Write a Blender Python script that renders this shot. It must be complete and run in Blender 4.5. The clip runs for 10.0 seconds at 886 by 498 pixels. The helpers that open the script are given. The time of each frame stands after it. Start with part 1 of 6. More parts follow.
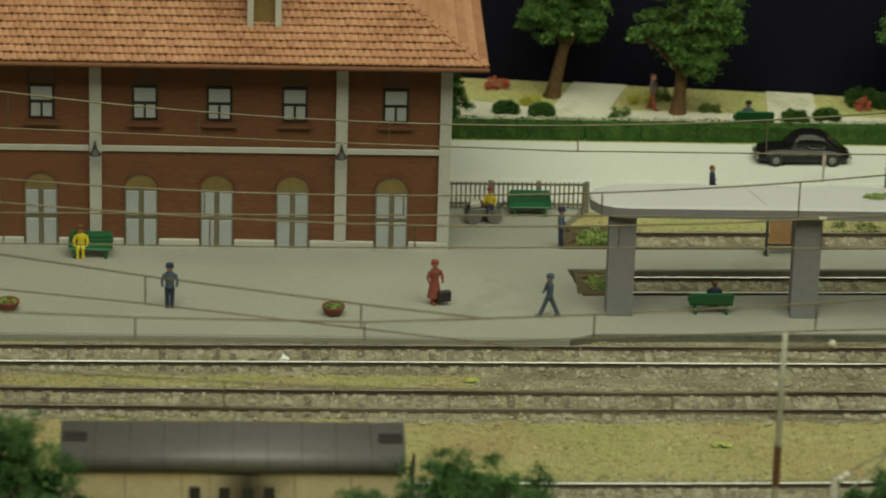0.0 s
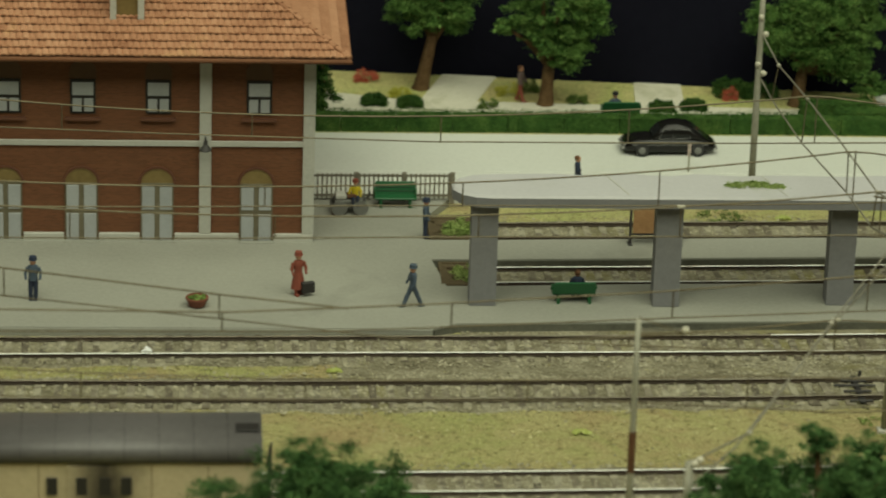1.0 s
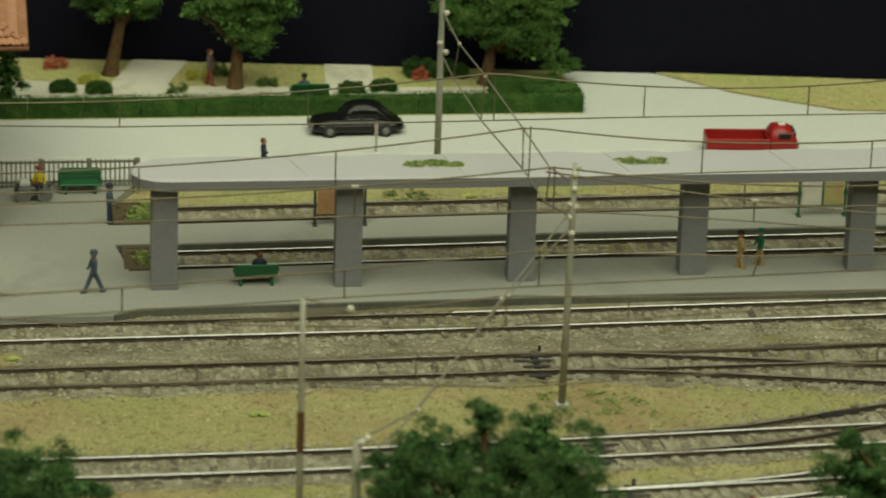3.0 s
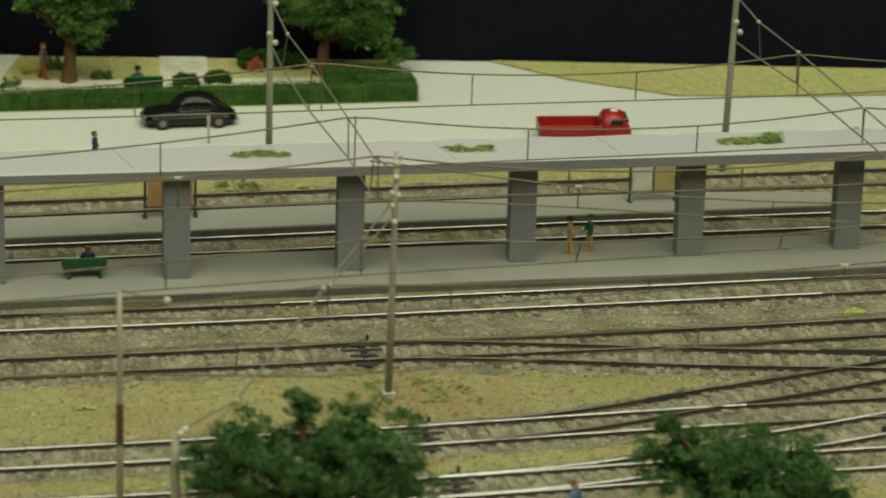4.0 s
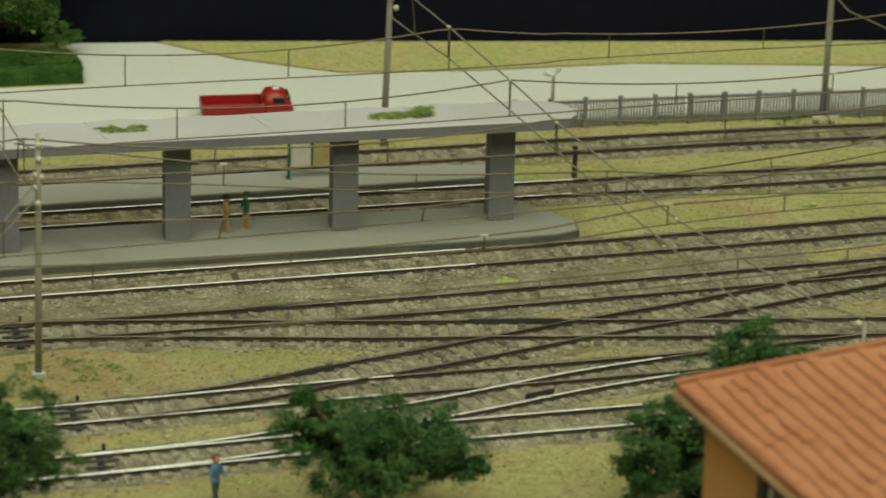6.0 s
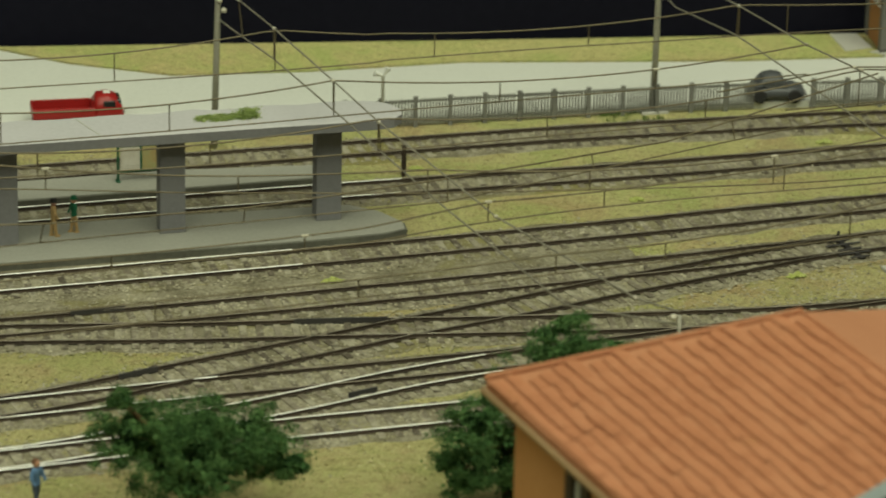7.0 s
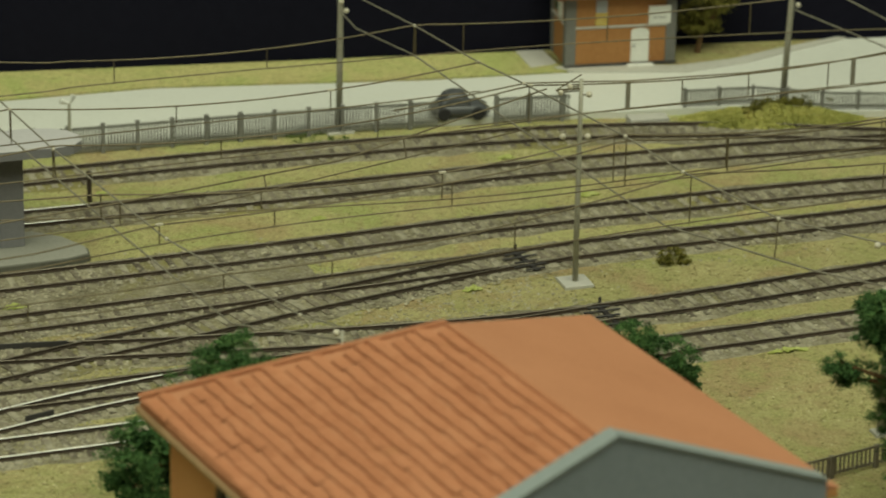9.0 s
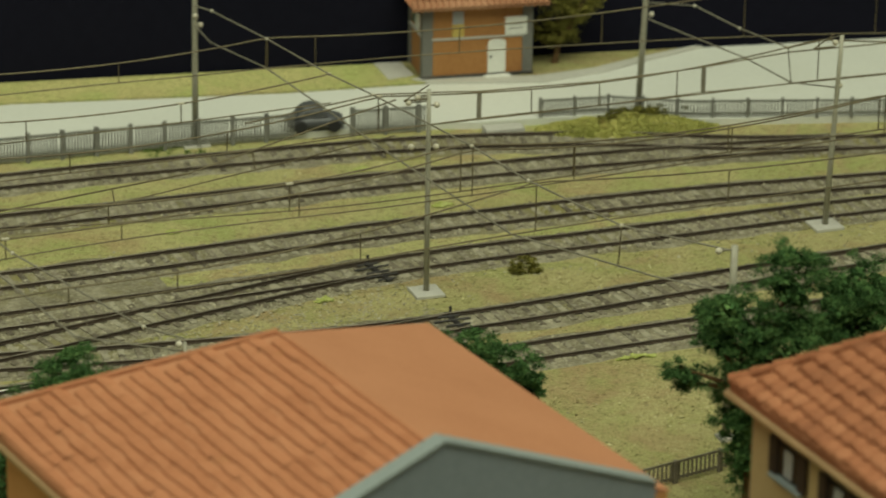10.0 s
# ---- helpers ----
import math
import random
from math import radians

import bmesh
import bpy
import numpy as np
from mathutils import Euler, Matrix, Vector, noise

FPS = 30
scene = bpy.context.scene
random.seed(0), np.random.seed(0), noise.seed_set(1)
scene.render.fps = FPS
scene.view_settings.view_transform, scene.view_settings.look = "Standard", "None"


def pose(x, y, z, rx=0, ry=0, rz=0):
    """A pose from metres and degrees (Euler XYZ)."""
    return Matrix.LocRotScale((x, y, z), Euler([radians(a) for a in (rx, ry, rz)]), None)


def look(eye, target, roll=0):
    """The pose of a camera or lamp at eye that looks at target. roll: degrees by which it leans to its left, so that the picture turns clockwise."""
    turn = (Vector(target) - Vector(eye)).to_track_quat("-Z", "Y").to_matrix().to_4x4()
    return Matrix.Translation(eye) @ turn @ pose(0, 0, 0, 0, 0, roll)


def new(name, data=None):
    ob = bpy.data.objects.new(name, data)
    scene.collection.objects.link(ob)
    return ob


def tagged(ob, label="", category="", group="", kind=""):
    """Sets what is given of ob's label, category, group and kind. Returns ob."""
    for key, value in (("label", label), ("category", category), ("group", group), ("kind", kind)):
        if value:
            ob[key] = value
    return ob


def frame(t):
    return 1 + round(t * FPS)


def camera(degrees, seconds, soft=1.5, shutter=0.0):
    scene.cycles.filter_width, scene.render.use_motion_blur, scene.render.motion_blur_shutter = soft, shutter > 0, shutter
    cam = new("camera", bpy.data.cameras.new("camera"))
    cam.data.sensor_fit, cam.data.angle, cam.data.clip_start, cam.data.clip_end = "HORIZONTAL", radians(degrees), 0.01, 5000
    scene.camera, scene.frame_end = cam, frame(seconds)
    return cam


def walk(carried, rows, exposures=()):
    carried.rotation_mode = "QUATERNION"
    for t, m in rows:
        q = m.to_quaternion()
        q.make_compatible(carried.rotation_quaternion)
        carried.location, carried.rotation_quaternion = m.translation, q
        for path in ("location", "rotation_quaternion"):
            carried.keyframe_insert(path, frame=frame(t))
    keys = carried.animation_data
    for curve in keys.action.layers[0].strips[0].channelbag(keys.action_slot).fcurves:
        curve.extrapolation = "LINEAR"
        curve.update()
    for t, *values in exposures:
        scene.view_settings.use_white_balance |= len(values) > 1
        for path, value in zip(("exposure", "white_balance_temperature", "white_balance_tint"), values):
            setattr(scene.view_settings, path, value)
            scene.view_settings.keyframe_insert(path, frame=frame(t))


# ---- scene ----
# All sizes below are in centimetres of the model layout (1:87); U turns them into metres.
U = 0.01

# seconds, eye (cm), yaw, pitch, roll (degrees)
PATH = [
    (0, -6.384, -146.587, 57.502, -2.594, -21.336, 1.696),
    (0.5, -5.545, -146.986, 57.539, -3.252, -21.338, 1.689),
    (1, -4.569, -147.205, 57.349, -4.065, -21.289, 1.846),
    (1.5, -3.775, -147.365, 57.318, -4.970, -21.292, 1.807),
    (2, -2.832, -147.533, 57.338, -5.928, -21.319, 1.866),
    (3.5, 0.199, -147.851, 57.349, -8.646, -21.426, 1.836),
    (4, 1.549, -148.114, 57.324, -9.520, -21.459, 1.738),
    (4.5, 2.762, -148.537, 57.405, -10.356, -21.523, 1.631),
    (5, 3.790, -149.162, 57.550, -11.384, -21.598, 1.593),
    (5.5, 4.887, -149.827, 57.682, -12.281, -21.634, 1.680),
    (7, 8.667, -151.836, 58.183, -14.867, -21.608, 1.415),
    (7.5, 9.494, -152.591, 58.279, -15.763, -21.482, 1.257),
    (8, 10.219, -153.530, 58.583, -16.728, -21.383, 1.208),
    (8.5, 11.207, -154.529, 58.809, -17.501, -21.272, 1.064),
    (9, 12.435, -155.499, 59.050, -18.253, -21.182, 1.069),
    (9.5, 13.490, -156.263, 59.212, -18.973, -21.096, 0.854),
    (10, 14.762, -157.055, 59.084, -19.625, -20.903, 0.860),
]


def eye_pose(x, y, z, yaw, pitch, roll):
    a, b = radians(yaw), radians(pitch)
    ahead = Vector((-math.sin(a) * math.cos(b), math.cos(a) * math.cos(b), math.sin(b)))
    eye = Vector((x, y, z)) * U
    return look(eye, eye + ahead, roll)


cam = camera(13.333, 10.0, soft=1.85, shutter=0.3)
cam.data.dof.use_dof, cam.data.dof.focus_distance, cam.data.dof.aperture_fstop = True, 1.55, 20.0
walk(cam, [(t, eye_pose(x, y, z, a, b, c)) for t, x, y, z, a, b, c in PATH], exposures=[(0, 0.0, 6500, 10), (10, 0.0, 6500, 10)])

# ---- light: unseen area lamps added above the layout in an exhibition hall ----
world = bpy.data.worlds.new("world")
scene.world = world
world.use_nodes = True
world.node_tree.nodes["Background"].inputs[0].default_value = (0.9, 0.95, 0.8, 1)
world.node_tree.nodes["Background"].inputs[1].default_value = 0.012


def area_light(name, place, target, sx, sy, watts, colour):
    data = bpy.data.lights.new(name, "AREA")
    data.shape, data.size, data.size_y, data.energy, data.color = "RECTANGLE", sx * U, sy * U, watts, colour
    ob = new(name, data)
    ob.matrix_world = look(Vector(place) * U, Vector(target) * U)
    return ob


# no fixtures behind these; place and power balance the brightness across the layout
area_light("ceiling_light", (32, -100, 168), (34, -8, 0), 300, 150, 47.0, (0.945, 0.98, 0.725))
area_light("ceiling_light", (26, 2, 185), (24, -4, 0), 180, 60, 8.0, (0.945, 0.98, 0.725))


# ---- materials ----
def ramp_node(nt, fac, stops):
    r = nt.nodes.new("ShaderNodeValToRGB")
    el = r.color_ramp.elements
    while len(el) < len(stops):
        el.new(0.5)
    for e, (p, c) in zip(el, stops):
        e.position, e.color = p, (*c, 1)
    nt.links.new(fac, r.inputs[0])
    return r.outputs[0]


def noise_node(nt, scale, detail=4, rough=0.6, vec=None, dist=0.0):
    n = nt.nodes.new("ShaderNodeTexNoise")
    n.inputs["Scale"].default_value, n.inputs["Detail"].default_value = scale, detail
    n.inputs["Roughness"].default_value, n.inputs["Distortion"].default_value = rough, dist
    if vec is not None:
        nt.links.new(vec, n.inputs["Vector"])
    return n.outputs["Fac"]


def mix_col(nt, fac, a, b, mode="MIX"):
    m = nt.nodes.new("ShaderNodeMix")
    m.data_type, m.blend_type = "RGBA", mode
    for sock, val in ((m.inputs[0], fac), (m.inputs[6], a), (m.inputs[7], b)):
        if hasattr(val, "links"):
            nt.links.new(val, sock)
        elif isinstance(val, (int, float)):
            sock.default_value = val
        else:
            sock.default_value = (*val, 1)
    return m.outputs[2]


def stuff_mat(name, cols, rough=0.8, metal=0.0, big=30.0, fine=400.0, bump=0.3, vary="", wear=None, spec=0.4, contrast=0.25, bump_d=0.0004, tint=0.36):
    """A procedural surface: cols = dark, mid and light base colour; variation at two scales, an own tint for each piece (vary: object or island)."""
    m = bpy.data.materials.new(name)
    m.use_nodes = True
    nt = m.node_tree
    b = nt.nodes["Principled BSDF"]
    tc = nt.nodes.new("ShaderNodeNewGeometry")
    pos = tc.outputs["Position"]
    n1 = noise_node(nt, big, 5, 0.6, pos)
    n2 = noise_node(nt, fine, 3, 0.7, pos)
    mixf = nt.nodes.new("ShaderNodeMath")
    mixf.operation = "MULTIPLY_ADD"
    nt.links.new(n1, mixf.inputs[0])
    mixf.inputs[1].default_value = 0.55
    ad = nt.nodes.new("ShaderNodeMath")
    ad.operation = "MULTIPLY"
    nt.links.new(n2, ad.inputs[0])
    ad.inputs[1].default_value = 0.45
    nt.links.new(ad.outputs[0], mixf.inputs[2])
    fac = mixf.outputs[0]
    if vary:
        if vary == "object":
            rnd = nt.nodes.new("ShaderNodeObjectInfo").outputs["Random"]
        else:
            rnd = tc.outputs["Random Per Island"]
        k = nt.nodes.new("ShaderNodeMath")
        k.operation = "MULTIPLY_ADD"
        nt.links.new(rnd, k.inputs[0])
        k.inputs[1].default_value = tint
        sub = nt.nodes.new("ShaderNodeMath")
        sub.operation = "SUBTRACT"
        nt.links.new(fac, sub.inputs[0])
        sub.inputs[1].default_value = tint / 2
        nt.links.new(sub.outputs[0], k.inputs[2])
        fac = k.outputs[0]
    c = 0.5 - contrast
    col = ramp_node(nt, fac, [(c, cols[0]), (0.5, cols[1]), (1 - c, cols[2])])
    if wear:
        n3 = noise_node(nt, wear[1], 6, 0.65, pos, 0.6)
        f3 = ramp_node(nt, n3, [(wear[2], (0, 0, 0)), (min(wear[2] + 0.12, 1), (1, 1, 1))])
        col = mix_col(nt, f3, col, wear[0])
    nt.links.new(col, b.inputs["Base Color"])
    b.inputs["Roughness"].default_value, b.inputs["Metallic"].default_value = rough, metal
    b.inputs["Specular IOR Level"].default_value = spec
    if bump:
        bn = nt.nodes.new("ShaderNodeBump")
        bn.inputs["Strength"].default_value, bn.inputs["Distance"].default_value = bump, bump_d
        nt.links.new(n2, bn.inputs["Height"])
        nt.links.new(bn.outputs[0], b.inputs["Normal"])
    return m


def plain(name, c, rough=0.5, metal=0.0, spec=0.5, bump=0.05, fine=700.0):
    return stuff_mat(name, [tuple(v * 0.82 for v in c), c, tuple(min(1, v * 1.15) for v in c)], rough, metal, 60.0, fine, bump, "", None, spec)


def turf_mat(name, straw, green, brown, dark, bump=0.9):
    """Scatter turf: straw with green and brown patches, dark flecks and a fine grain."""
    m = bpy.data.materials.new(name)
    m.use_nodes = True
    nt = m.node_tree
    b = nt.nodes["Principled BSDF"]
    pos = nt.nodes.new("ShaderNodeNewGeometry").outputs["Position"]
    far = nt.nodes.new("ShaderNodeVectorMath")
    far.inputs[1].default_value = (3.7, 1.9, 5.3)
    nt.links.new(pos, far.inputs[0])
    off = far.outputs[0]
    col = mix_col(nt, ramp_node(nt, noise_node(nt, 17.0, 6, 0.7, pos, 0.8), [(0.46, (0, 0, 0)), (0.62, (0.9, 0.9, 0.9))]), straw, brown)
    col = mix_col(nt, ramp_node(nt, noise_node(nt, 23.0, 6, 0.72, off, 0.8), [(0.45, (0, 0, 0)), (0.62, (0.85, 0.85, 0.85))]), col, green)
    col = mix_col(nt, ramp_node(nt, noise_node(nt, 260.0, 5, 0.75, pos), [(0.52, (0, 0, 0)), (0.68, (0.75, 0.75, 0.75))]), col, dark)
    grain = noise_node(nt, 900.0, 4, 0.8, off)
    col = mix_col(nt, 1.0, col, ramp_node(nt, grain, [(0.3, (0.55, 0.53, 0.5)), (0.5, (1, 1, 1)), (0.7, (1.5, 1.45, 1.4))]), "MULTIPLY")
    nt.links.new(col, b.inputs["Base Color"])
    b.inputs["Roughness"].default_value, b.inputs["Specular IOR Level"].default_value = 0.95, 0.1
    bn = nt.nodes.new("ShaderNodeBump")
    bn.inputs["Strength"].default_value, bn.inputs["Distance"].default_value = bump, 0.0009
    nt.links.new(grain, bn.inputs["Height"])
    nt.links.new(bn.outputs[0], b.inputs["Normal"])
    return m


def course_mat(name, brick, mortar, soot, row=0.00072):
    """Small brickwork: faint courses with streaks of weather along them."""
    m = bpy.data.materials.new(name)
    m.use_nodes = True
    nt = m.node_tree
    b = nt.nodes["Principled BSDF"]
    pos = nt.nodes.new("ShaderNodeNewGeometry").outputs["Position"]
    sep, com = nt.nodes.new("ShaderNodeSeparateXYZ"), nt.nodes.new("ShaderNodeCombineXYZ")
    nt.links.new(pos, sep.inputs[0])
    along = nt.nodes.new("ShaderNodeMath")
    nt.links.new(sep.outputs["X"], along.inputs[0])
    nt.links.new(sep.outputs["Y"], along.inputs[1])
    nt.links.new(along.outputs[0], com.inputs["X"])
    nt.links.new(sep.outputs["Z"], com.inputs["Y"])
    bt = nt.nodes.new("ShaderNodeTexBrick")
    bt.inputs["Scale"].default_value, bt.inputs["Brick Width"].default_value, bt.inputs["Row Height"].default_value = 1.0, row * 3.2, row
    bt.inputs["Mortar Size"].default_value, bt.inputs["Bias"].default_value = row * 0.1, 0.0
    bt.inputs["Color1"].default_value, bt.inputs["Color2"].default_value, bt.inputs["Mortar"].default_value = [(*c, 1) for c in (tuple(v * 0.82 for v in brick), tuple(v * 1.2 for v in brick), mortar)]
    nt.links.new(com.outputs[0], bt.inputs["Vector"])
    flat = nt.nodes.new("ShaderNodeVectorMath")
    flat.operation = "MULTIPLY"
    flat.inputs[1].default_value = (9, 9, 190)
    nt.links.new(pos, flat.inputs[0])
    col = mix_col(nt, ramp_node(nt, noise_node(nt, 1.0, 5, 0.65, flat.outputs[0]), [(0.42, (0, 0, 0)), (0.75, (0.34, 0.34, 0.34))]), bt.outputs["Color"], soot)
    col = mix_col(nt, ramp_node(nt, noise_node(nt, 16.0, 5, 0.6, pos), [(0.4, (0, 0, 0)), (0.75, (0.55, 0.55, 0.55))]), col, tuple(v * 1.25 for v in brick))
    nt.links.new(col, b.inputs["Base Color"])
    b.inputs["Roughness"].default_value, b.inputs["Specular IOR Level"].default_value = 0.8, 0.2
    bn = nt.nodes.new("ShaderNodeBump")
    bn.inputs["Strength"].default_value, bn.inputs["Distance"].default_value = 0.35, 0.0002
    nt.links.new(bt.outputs["Fac"], bn.inputs["Height"])
    bn.invert = True
    nt.links.new(bn.outputs[0], b.inputs["Normal"])
    return m


GRASS = turf_mat("dry_turf", (0.4, 0.366, 0.175), (0.32, 0.335, 0.13), (0.35, 0.265, 0.14), (0.135, 0.108, 0.048))
YARDM = turf_mat("yard_turf", (0.435, 0.41, 0.19), (0.345, 0.38, 0.14), (0.39, 0.31, 0.16), (0.16, 0.135, 0.058))
VERGEM = turf_mat("verge_turf", (0.48, 0.455, 0.2), (0.38, 0.43, 0.15), (0.46, 0.4, 0.19), (0.24, 0.21, 0.08), 0.6)
# a tone darker than the stones, painting in the shadow between them
BALLAST = stuff_mat("ballast_bed", [(0.11, 0.097, 0.062), (0.23, 0.21, 0.145), (0.37, 0.345, 0.255)], 0.95, 0, 60.0, 620.0, 1.0, "", ((0.22, 0.2, 0.08), 12.0, 0.54), 0.1, 0.15, 0.001)
STONE = stuff_mat("ballast_stones", [(0.13, 0.115, 0.075), (0.3, 0.275, 0.19), (0.47, 0.44, 0.33)], 0.9, 0, 60.0, 900.0, 0.2, "island", ((0.26, 0.24, 0.115), 14.0, 0.56), 0.2, 0.26, tint=0.36)
ROADM = stuff_mat("pale_road", [(0.53, 0.545, 0.5), (0.625, 0.64, 0.59), (0.675, 0.69, 0.645)], 0.55, 0, 5.0, 500.0, 0.15, "", ((0.57, 0.58, 0.525), 9.0, 0.6), 0.3, 0.25)
PATHM = stuff_mat("sandy_path", [(0.42, 0.40, 0.31), (0.58, 0.56, 0.46), (0.68, 0.66, 0.56)], 0.9, 0, 12.0, 600.0, 0.3, "", ((0.40, 0.39, 0.27), 22.0, 0.55), 0.2)
PLATM = stuff_mat("platform_asphalt", [(0.235, 0.235, 0.20), (0.30, 0.30, 0.26), (0.36, 0.36, 0.31)], 0.7, 0, 9.0, 600.0, 0.2, "", ((0.24, 0.24, 0.205), 11.0, 0.60), 0.35)
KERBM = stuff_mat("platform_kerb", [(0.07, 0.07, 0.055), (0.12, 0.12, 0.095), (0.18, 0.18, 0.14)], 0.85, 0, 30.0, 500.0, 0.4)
RAILTOP = stuff_mat("rail_steel", [(0.078, 0.0624, 0.0449), (0.156, 0.1365, 0.1053), (0.2418, 0.2262, 0.1872)], 0.33, 0.9, 20.0, 300.0, 0.1)
# near-white, hardly metallic: the glint on the rail heads is put into the colour
RAILGLINT = stuff_mat("rail_head_glint", [(0.6, 0.59, 0.53), (0.8, 0.8, 0.75), (0.9, 0.9, 0.87)], 0.3, 0.2, 20.0, 300.0, 0.1, "", ((0.3, 0.25, 0.18), 16.0, 0.6))
RAILWEB = stuff_mat("rail_rust", [(0.022, 0.015, 0.01), (0.045, 0.032, 0.02), (0.085, 0.06, 0.038)], 0.8, 0.1, 30.0, 500.0, 0.3)
SLEEPER = stuff_mat("sleeper_wood", [(0.07, 0.058, 0.04), (0.14, 0.12, 0.085), (0.24, 0.215, 0.16)], 0.9, 0, 80.0, 700.0, 0.5, "object", ((0.32, 0.3, 0.22), 110.0, 0.47))
BRICK = course_mat("red_brick_wall", (0.155, 0.064, 0.031), (0.19, 0.1, 0.06), (0.085, 0.034, 0.018))
STONEW = stuff_mat("grey_stone_trim", [(0.36, 0.355, 0.32), (0.46, 0.455, 0.41), (0.54, 0.535, 0.49)], 0.75, 0, 24.0, 500.0, 0.25, "", ((0.34, 0.33, 0.28), 26.0, 0.62))
TILE = stuff_mat("terracotta_tile", [(0.25, 0.11, 0.058), (0.4, 0.2, 0.112), (0.5, 0.275, 0.165)], 0.75, 0, 40.0, 600.0, 0.3, "object", ((0.55, 0.33, 0.17), 30.0, 0.60), 0.25, tint=0.2)
TILEJ = stuff_mat("terracotta_tile_field", [(0.25, 0.11, 0.058), (0.4, 0.2, 0.112), (0.5, 0.275, 0.165)], 0.75, 0, 40.0, 600.0, 0.3, "island", ((0.55, 0.33, 0.17), 30.0, 0.60), 0.25, tint=0.2)
TILEH = stuff_mat("orange_roof_tile", [(0.3, 0.115, 0.055), (0.4, 0.165, 0.083), (0.46, 0.21, 0.112)], 0.75, 0, 30.0, 500.0, 0.25, "object", ((0.33, 0.155, 0.065), 35.0, 0.6), 0.2, tint=0.12)
TILEC = stuff_mat("red_roof_tile", [(0.2, 0.075, 0.036), (0.31, 0.12, 0.058), (0.38, 0.165, 0.085)], 0.75, 0, 30.0, 500.0, 0.25, "object", ((0.26, 0.1, 0.048), 35.0, 0.6), 0.2, tint=0.25)
TILES = stuff_mat("orange_roof_plain", [(0.374, 0.1595, 0.0825), (0.429, 0.1925, 0.1012), (0.473, 0.22, 0.1188)], 0.75, 0, 25.0, 500.0, 0.2, "", None, 0.25)
GLASSW = plain("white_blind", (0.37, 0.385, 0.4), 0.35)
SHUTTER = plain("dark_brown_shutter", (0.035, 0.02, 0.014), 0.6)
WINFRAME = plain("black_window_frame", (0.015, 0.013, 0.012), 0.5)
DOORM = stuff_mat("grey_olive_door_frame", [(0.1, 0.085, 0.052), (0.15, 0.13, 0.085), (0.2, 0.175, 0.12)], 0.6, 0, 40.0, 500.0, 0.2)
LINTEL = plain("dark_olive_lintel", (0.115, 0.06, 0.029), 0.75)
TANG = plain("tan_gutter", (0.35, 0.225, 0.115), 0.6)
FOIL = plain("crumpled_foil", (0.88, 0.9, 0.9), 0.25, 0.0)
OLIVE = stuff_mat("olive_door_paint", [(0.13, 0.09, 0.03), (0.20, 0.14, 0.05), (0.25, 0.18, 0.07)], 0.6, 0, 40.0, 500.0, 0.2)
BROWNSILL = plain("brown_sill", (0.12, 0.045, 0.022), 0.7)
CONCRETE = stuff_mat("canopy_concrete", [(0.38, 0.375, 0.385), (0.455, 0.45, 0.46), (0.51, 0.505, 0.515)], 0.8, 0, 12.0, 500.0, 0.2, "", ((0.40, 0.40, 0.38), 9.0, 0.62))
COLUMN = stuff_mat("column_paint", [(0.1581, 0.1581, 0.1674), (0.2, 0.2, 0.2093), (0.2418, 0.2418, 0.2511)], 0.7, 0, 20.0, 500.0, 0.2)
BARK = stuff_mat("bark", [(0.05, 0.028, 0.013), (0.11, 0.066, 0.031), (0.18, 0.115, 0.06)], 0.95, 0, 60.0, 500.0, 0.8, "", None, 0.1, 0.2, 0.001)
LEAF = stuff_mat("dark_foliage", [(0.012, 0.034, 0.011), (0.056, 0.128, 0.04), (0.135, 0.24, 0.078)], 0.9, 0, 110.0, 700.0, 0.0, "island", None, 0.12, 0.2, tint=0.3)
LEAFB = stuff_mat("park_foliage", [(0.03, 0.075, 0.017), (0.09, 0.185, 0.042), (0.2, 0.31, 0.085)], 0.9, 0, 110.0, 700.0, 0.0, "island", None, 0.12, 0.2, tint=0.3)
LEAFH = stuff_mat("hedge_foliage", [(0.014, 0.042, 0.01), (0.042, 0.1, 0.022), (0.1, 0.17, 0.04)], 0.9, 0, 110.0, 700.0, 0.0, "island", None, 0.12, 0.2, tint=0.3)
LEAFO = stuff_mat("olive_foliage", [(0.06, 0.06, 0.012), (0.15, 0.14, 0.03), (0.26, 0.24, 0.06)], 0.9, 0, 90.0, 700.0, 0.0, "island", None, 0.12, 0.2, tint=0.3)
LIME = stuff_mat("lime_foliage", [(0.24, 0.27, 0.07), (0.36, 0.4, 0.12), (0.46, 0.49, 0.2)], 0.9, 0, 90.0, 700.0, 0.0, "island", None, 0.12, 0.22, tint=0.2)
MOUNDM = stuff_mat("mound_flock", [(0.22, 0.24, 0.06), (0.42, 0.42, 0.12), (0.6, 0.56, 0.2)], 0.9, 0, 70.0, 700.0, 0.0, "island", ((0.42, 0.31, 0.1), 40.0, 0.58), 0.12, 0.2, tint=0.25)
WEED = stuff_mat("weed_green", [(0.05, 0.085, 0.018), (0.12, 0.18, 0.045), (0.22, 0.29, 0.09)], 0.9, 0, 90.0, 700.0, 0.0, "island", None, 0.12, 0.2, tint=0.3)
WEEDL = stuff_mat("pale_weed_green", [(0.14, 0.21, 0.05), (0.27, 0.36, 0.11), (0.42, 0.47, 0.19)], 0.9, 0, 90.0, 700.0, 0.0, "island", None, 0.12, 0.22, tint=0.3)
TURFTUFT = stuff_mat("turf_tufts", [(0.17, 0.145, 0.062), (0.38, 0.345, 0.165), (0.55, 0.51, 0.29)], 0.95, 0, 14.0, 600.0, 0.0, "island", ((0.34, 0.265, 0.13), 17.0, 0.56), 0.1, 0.2, tint=0.45)
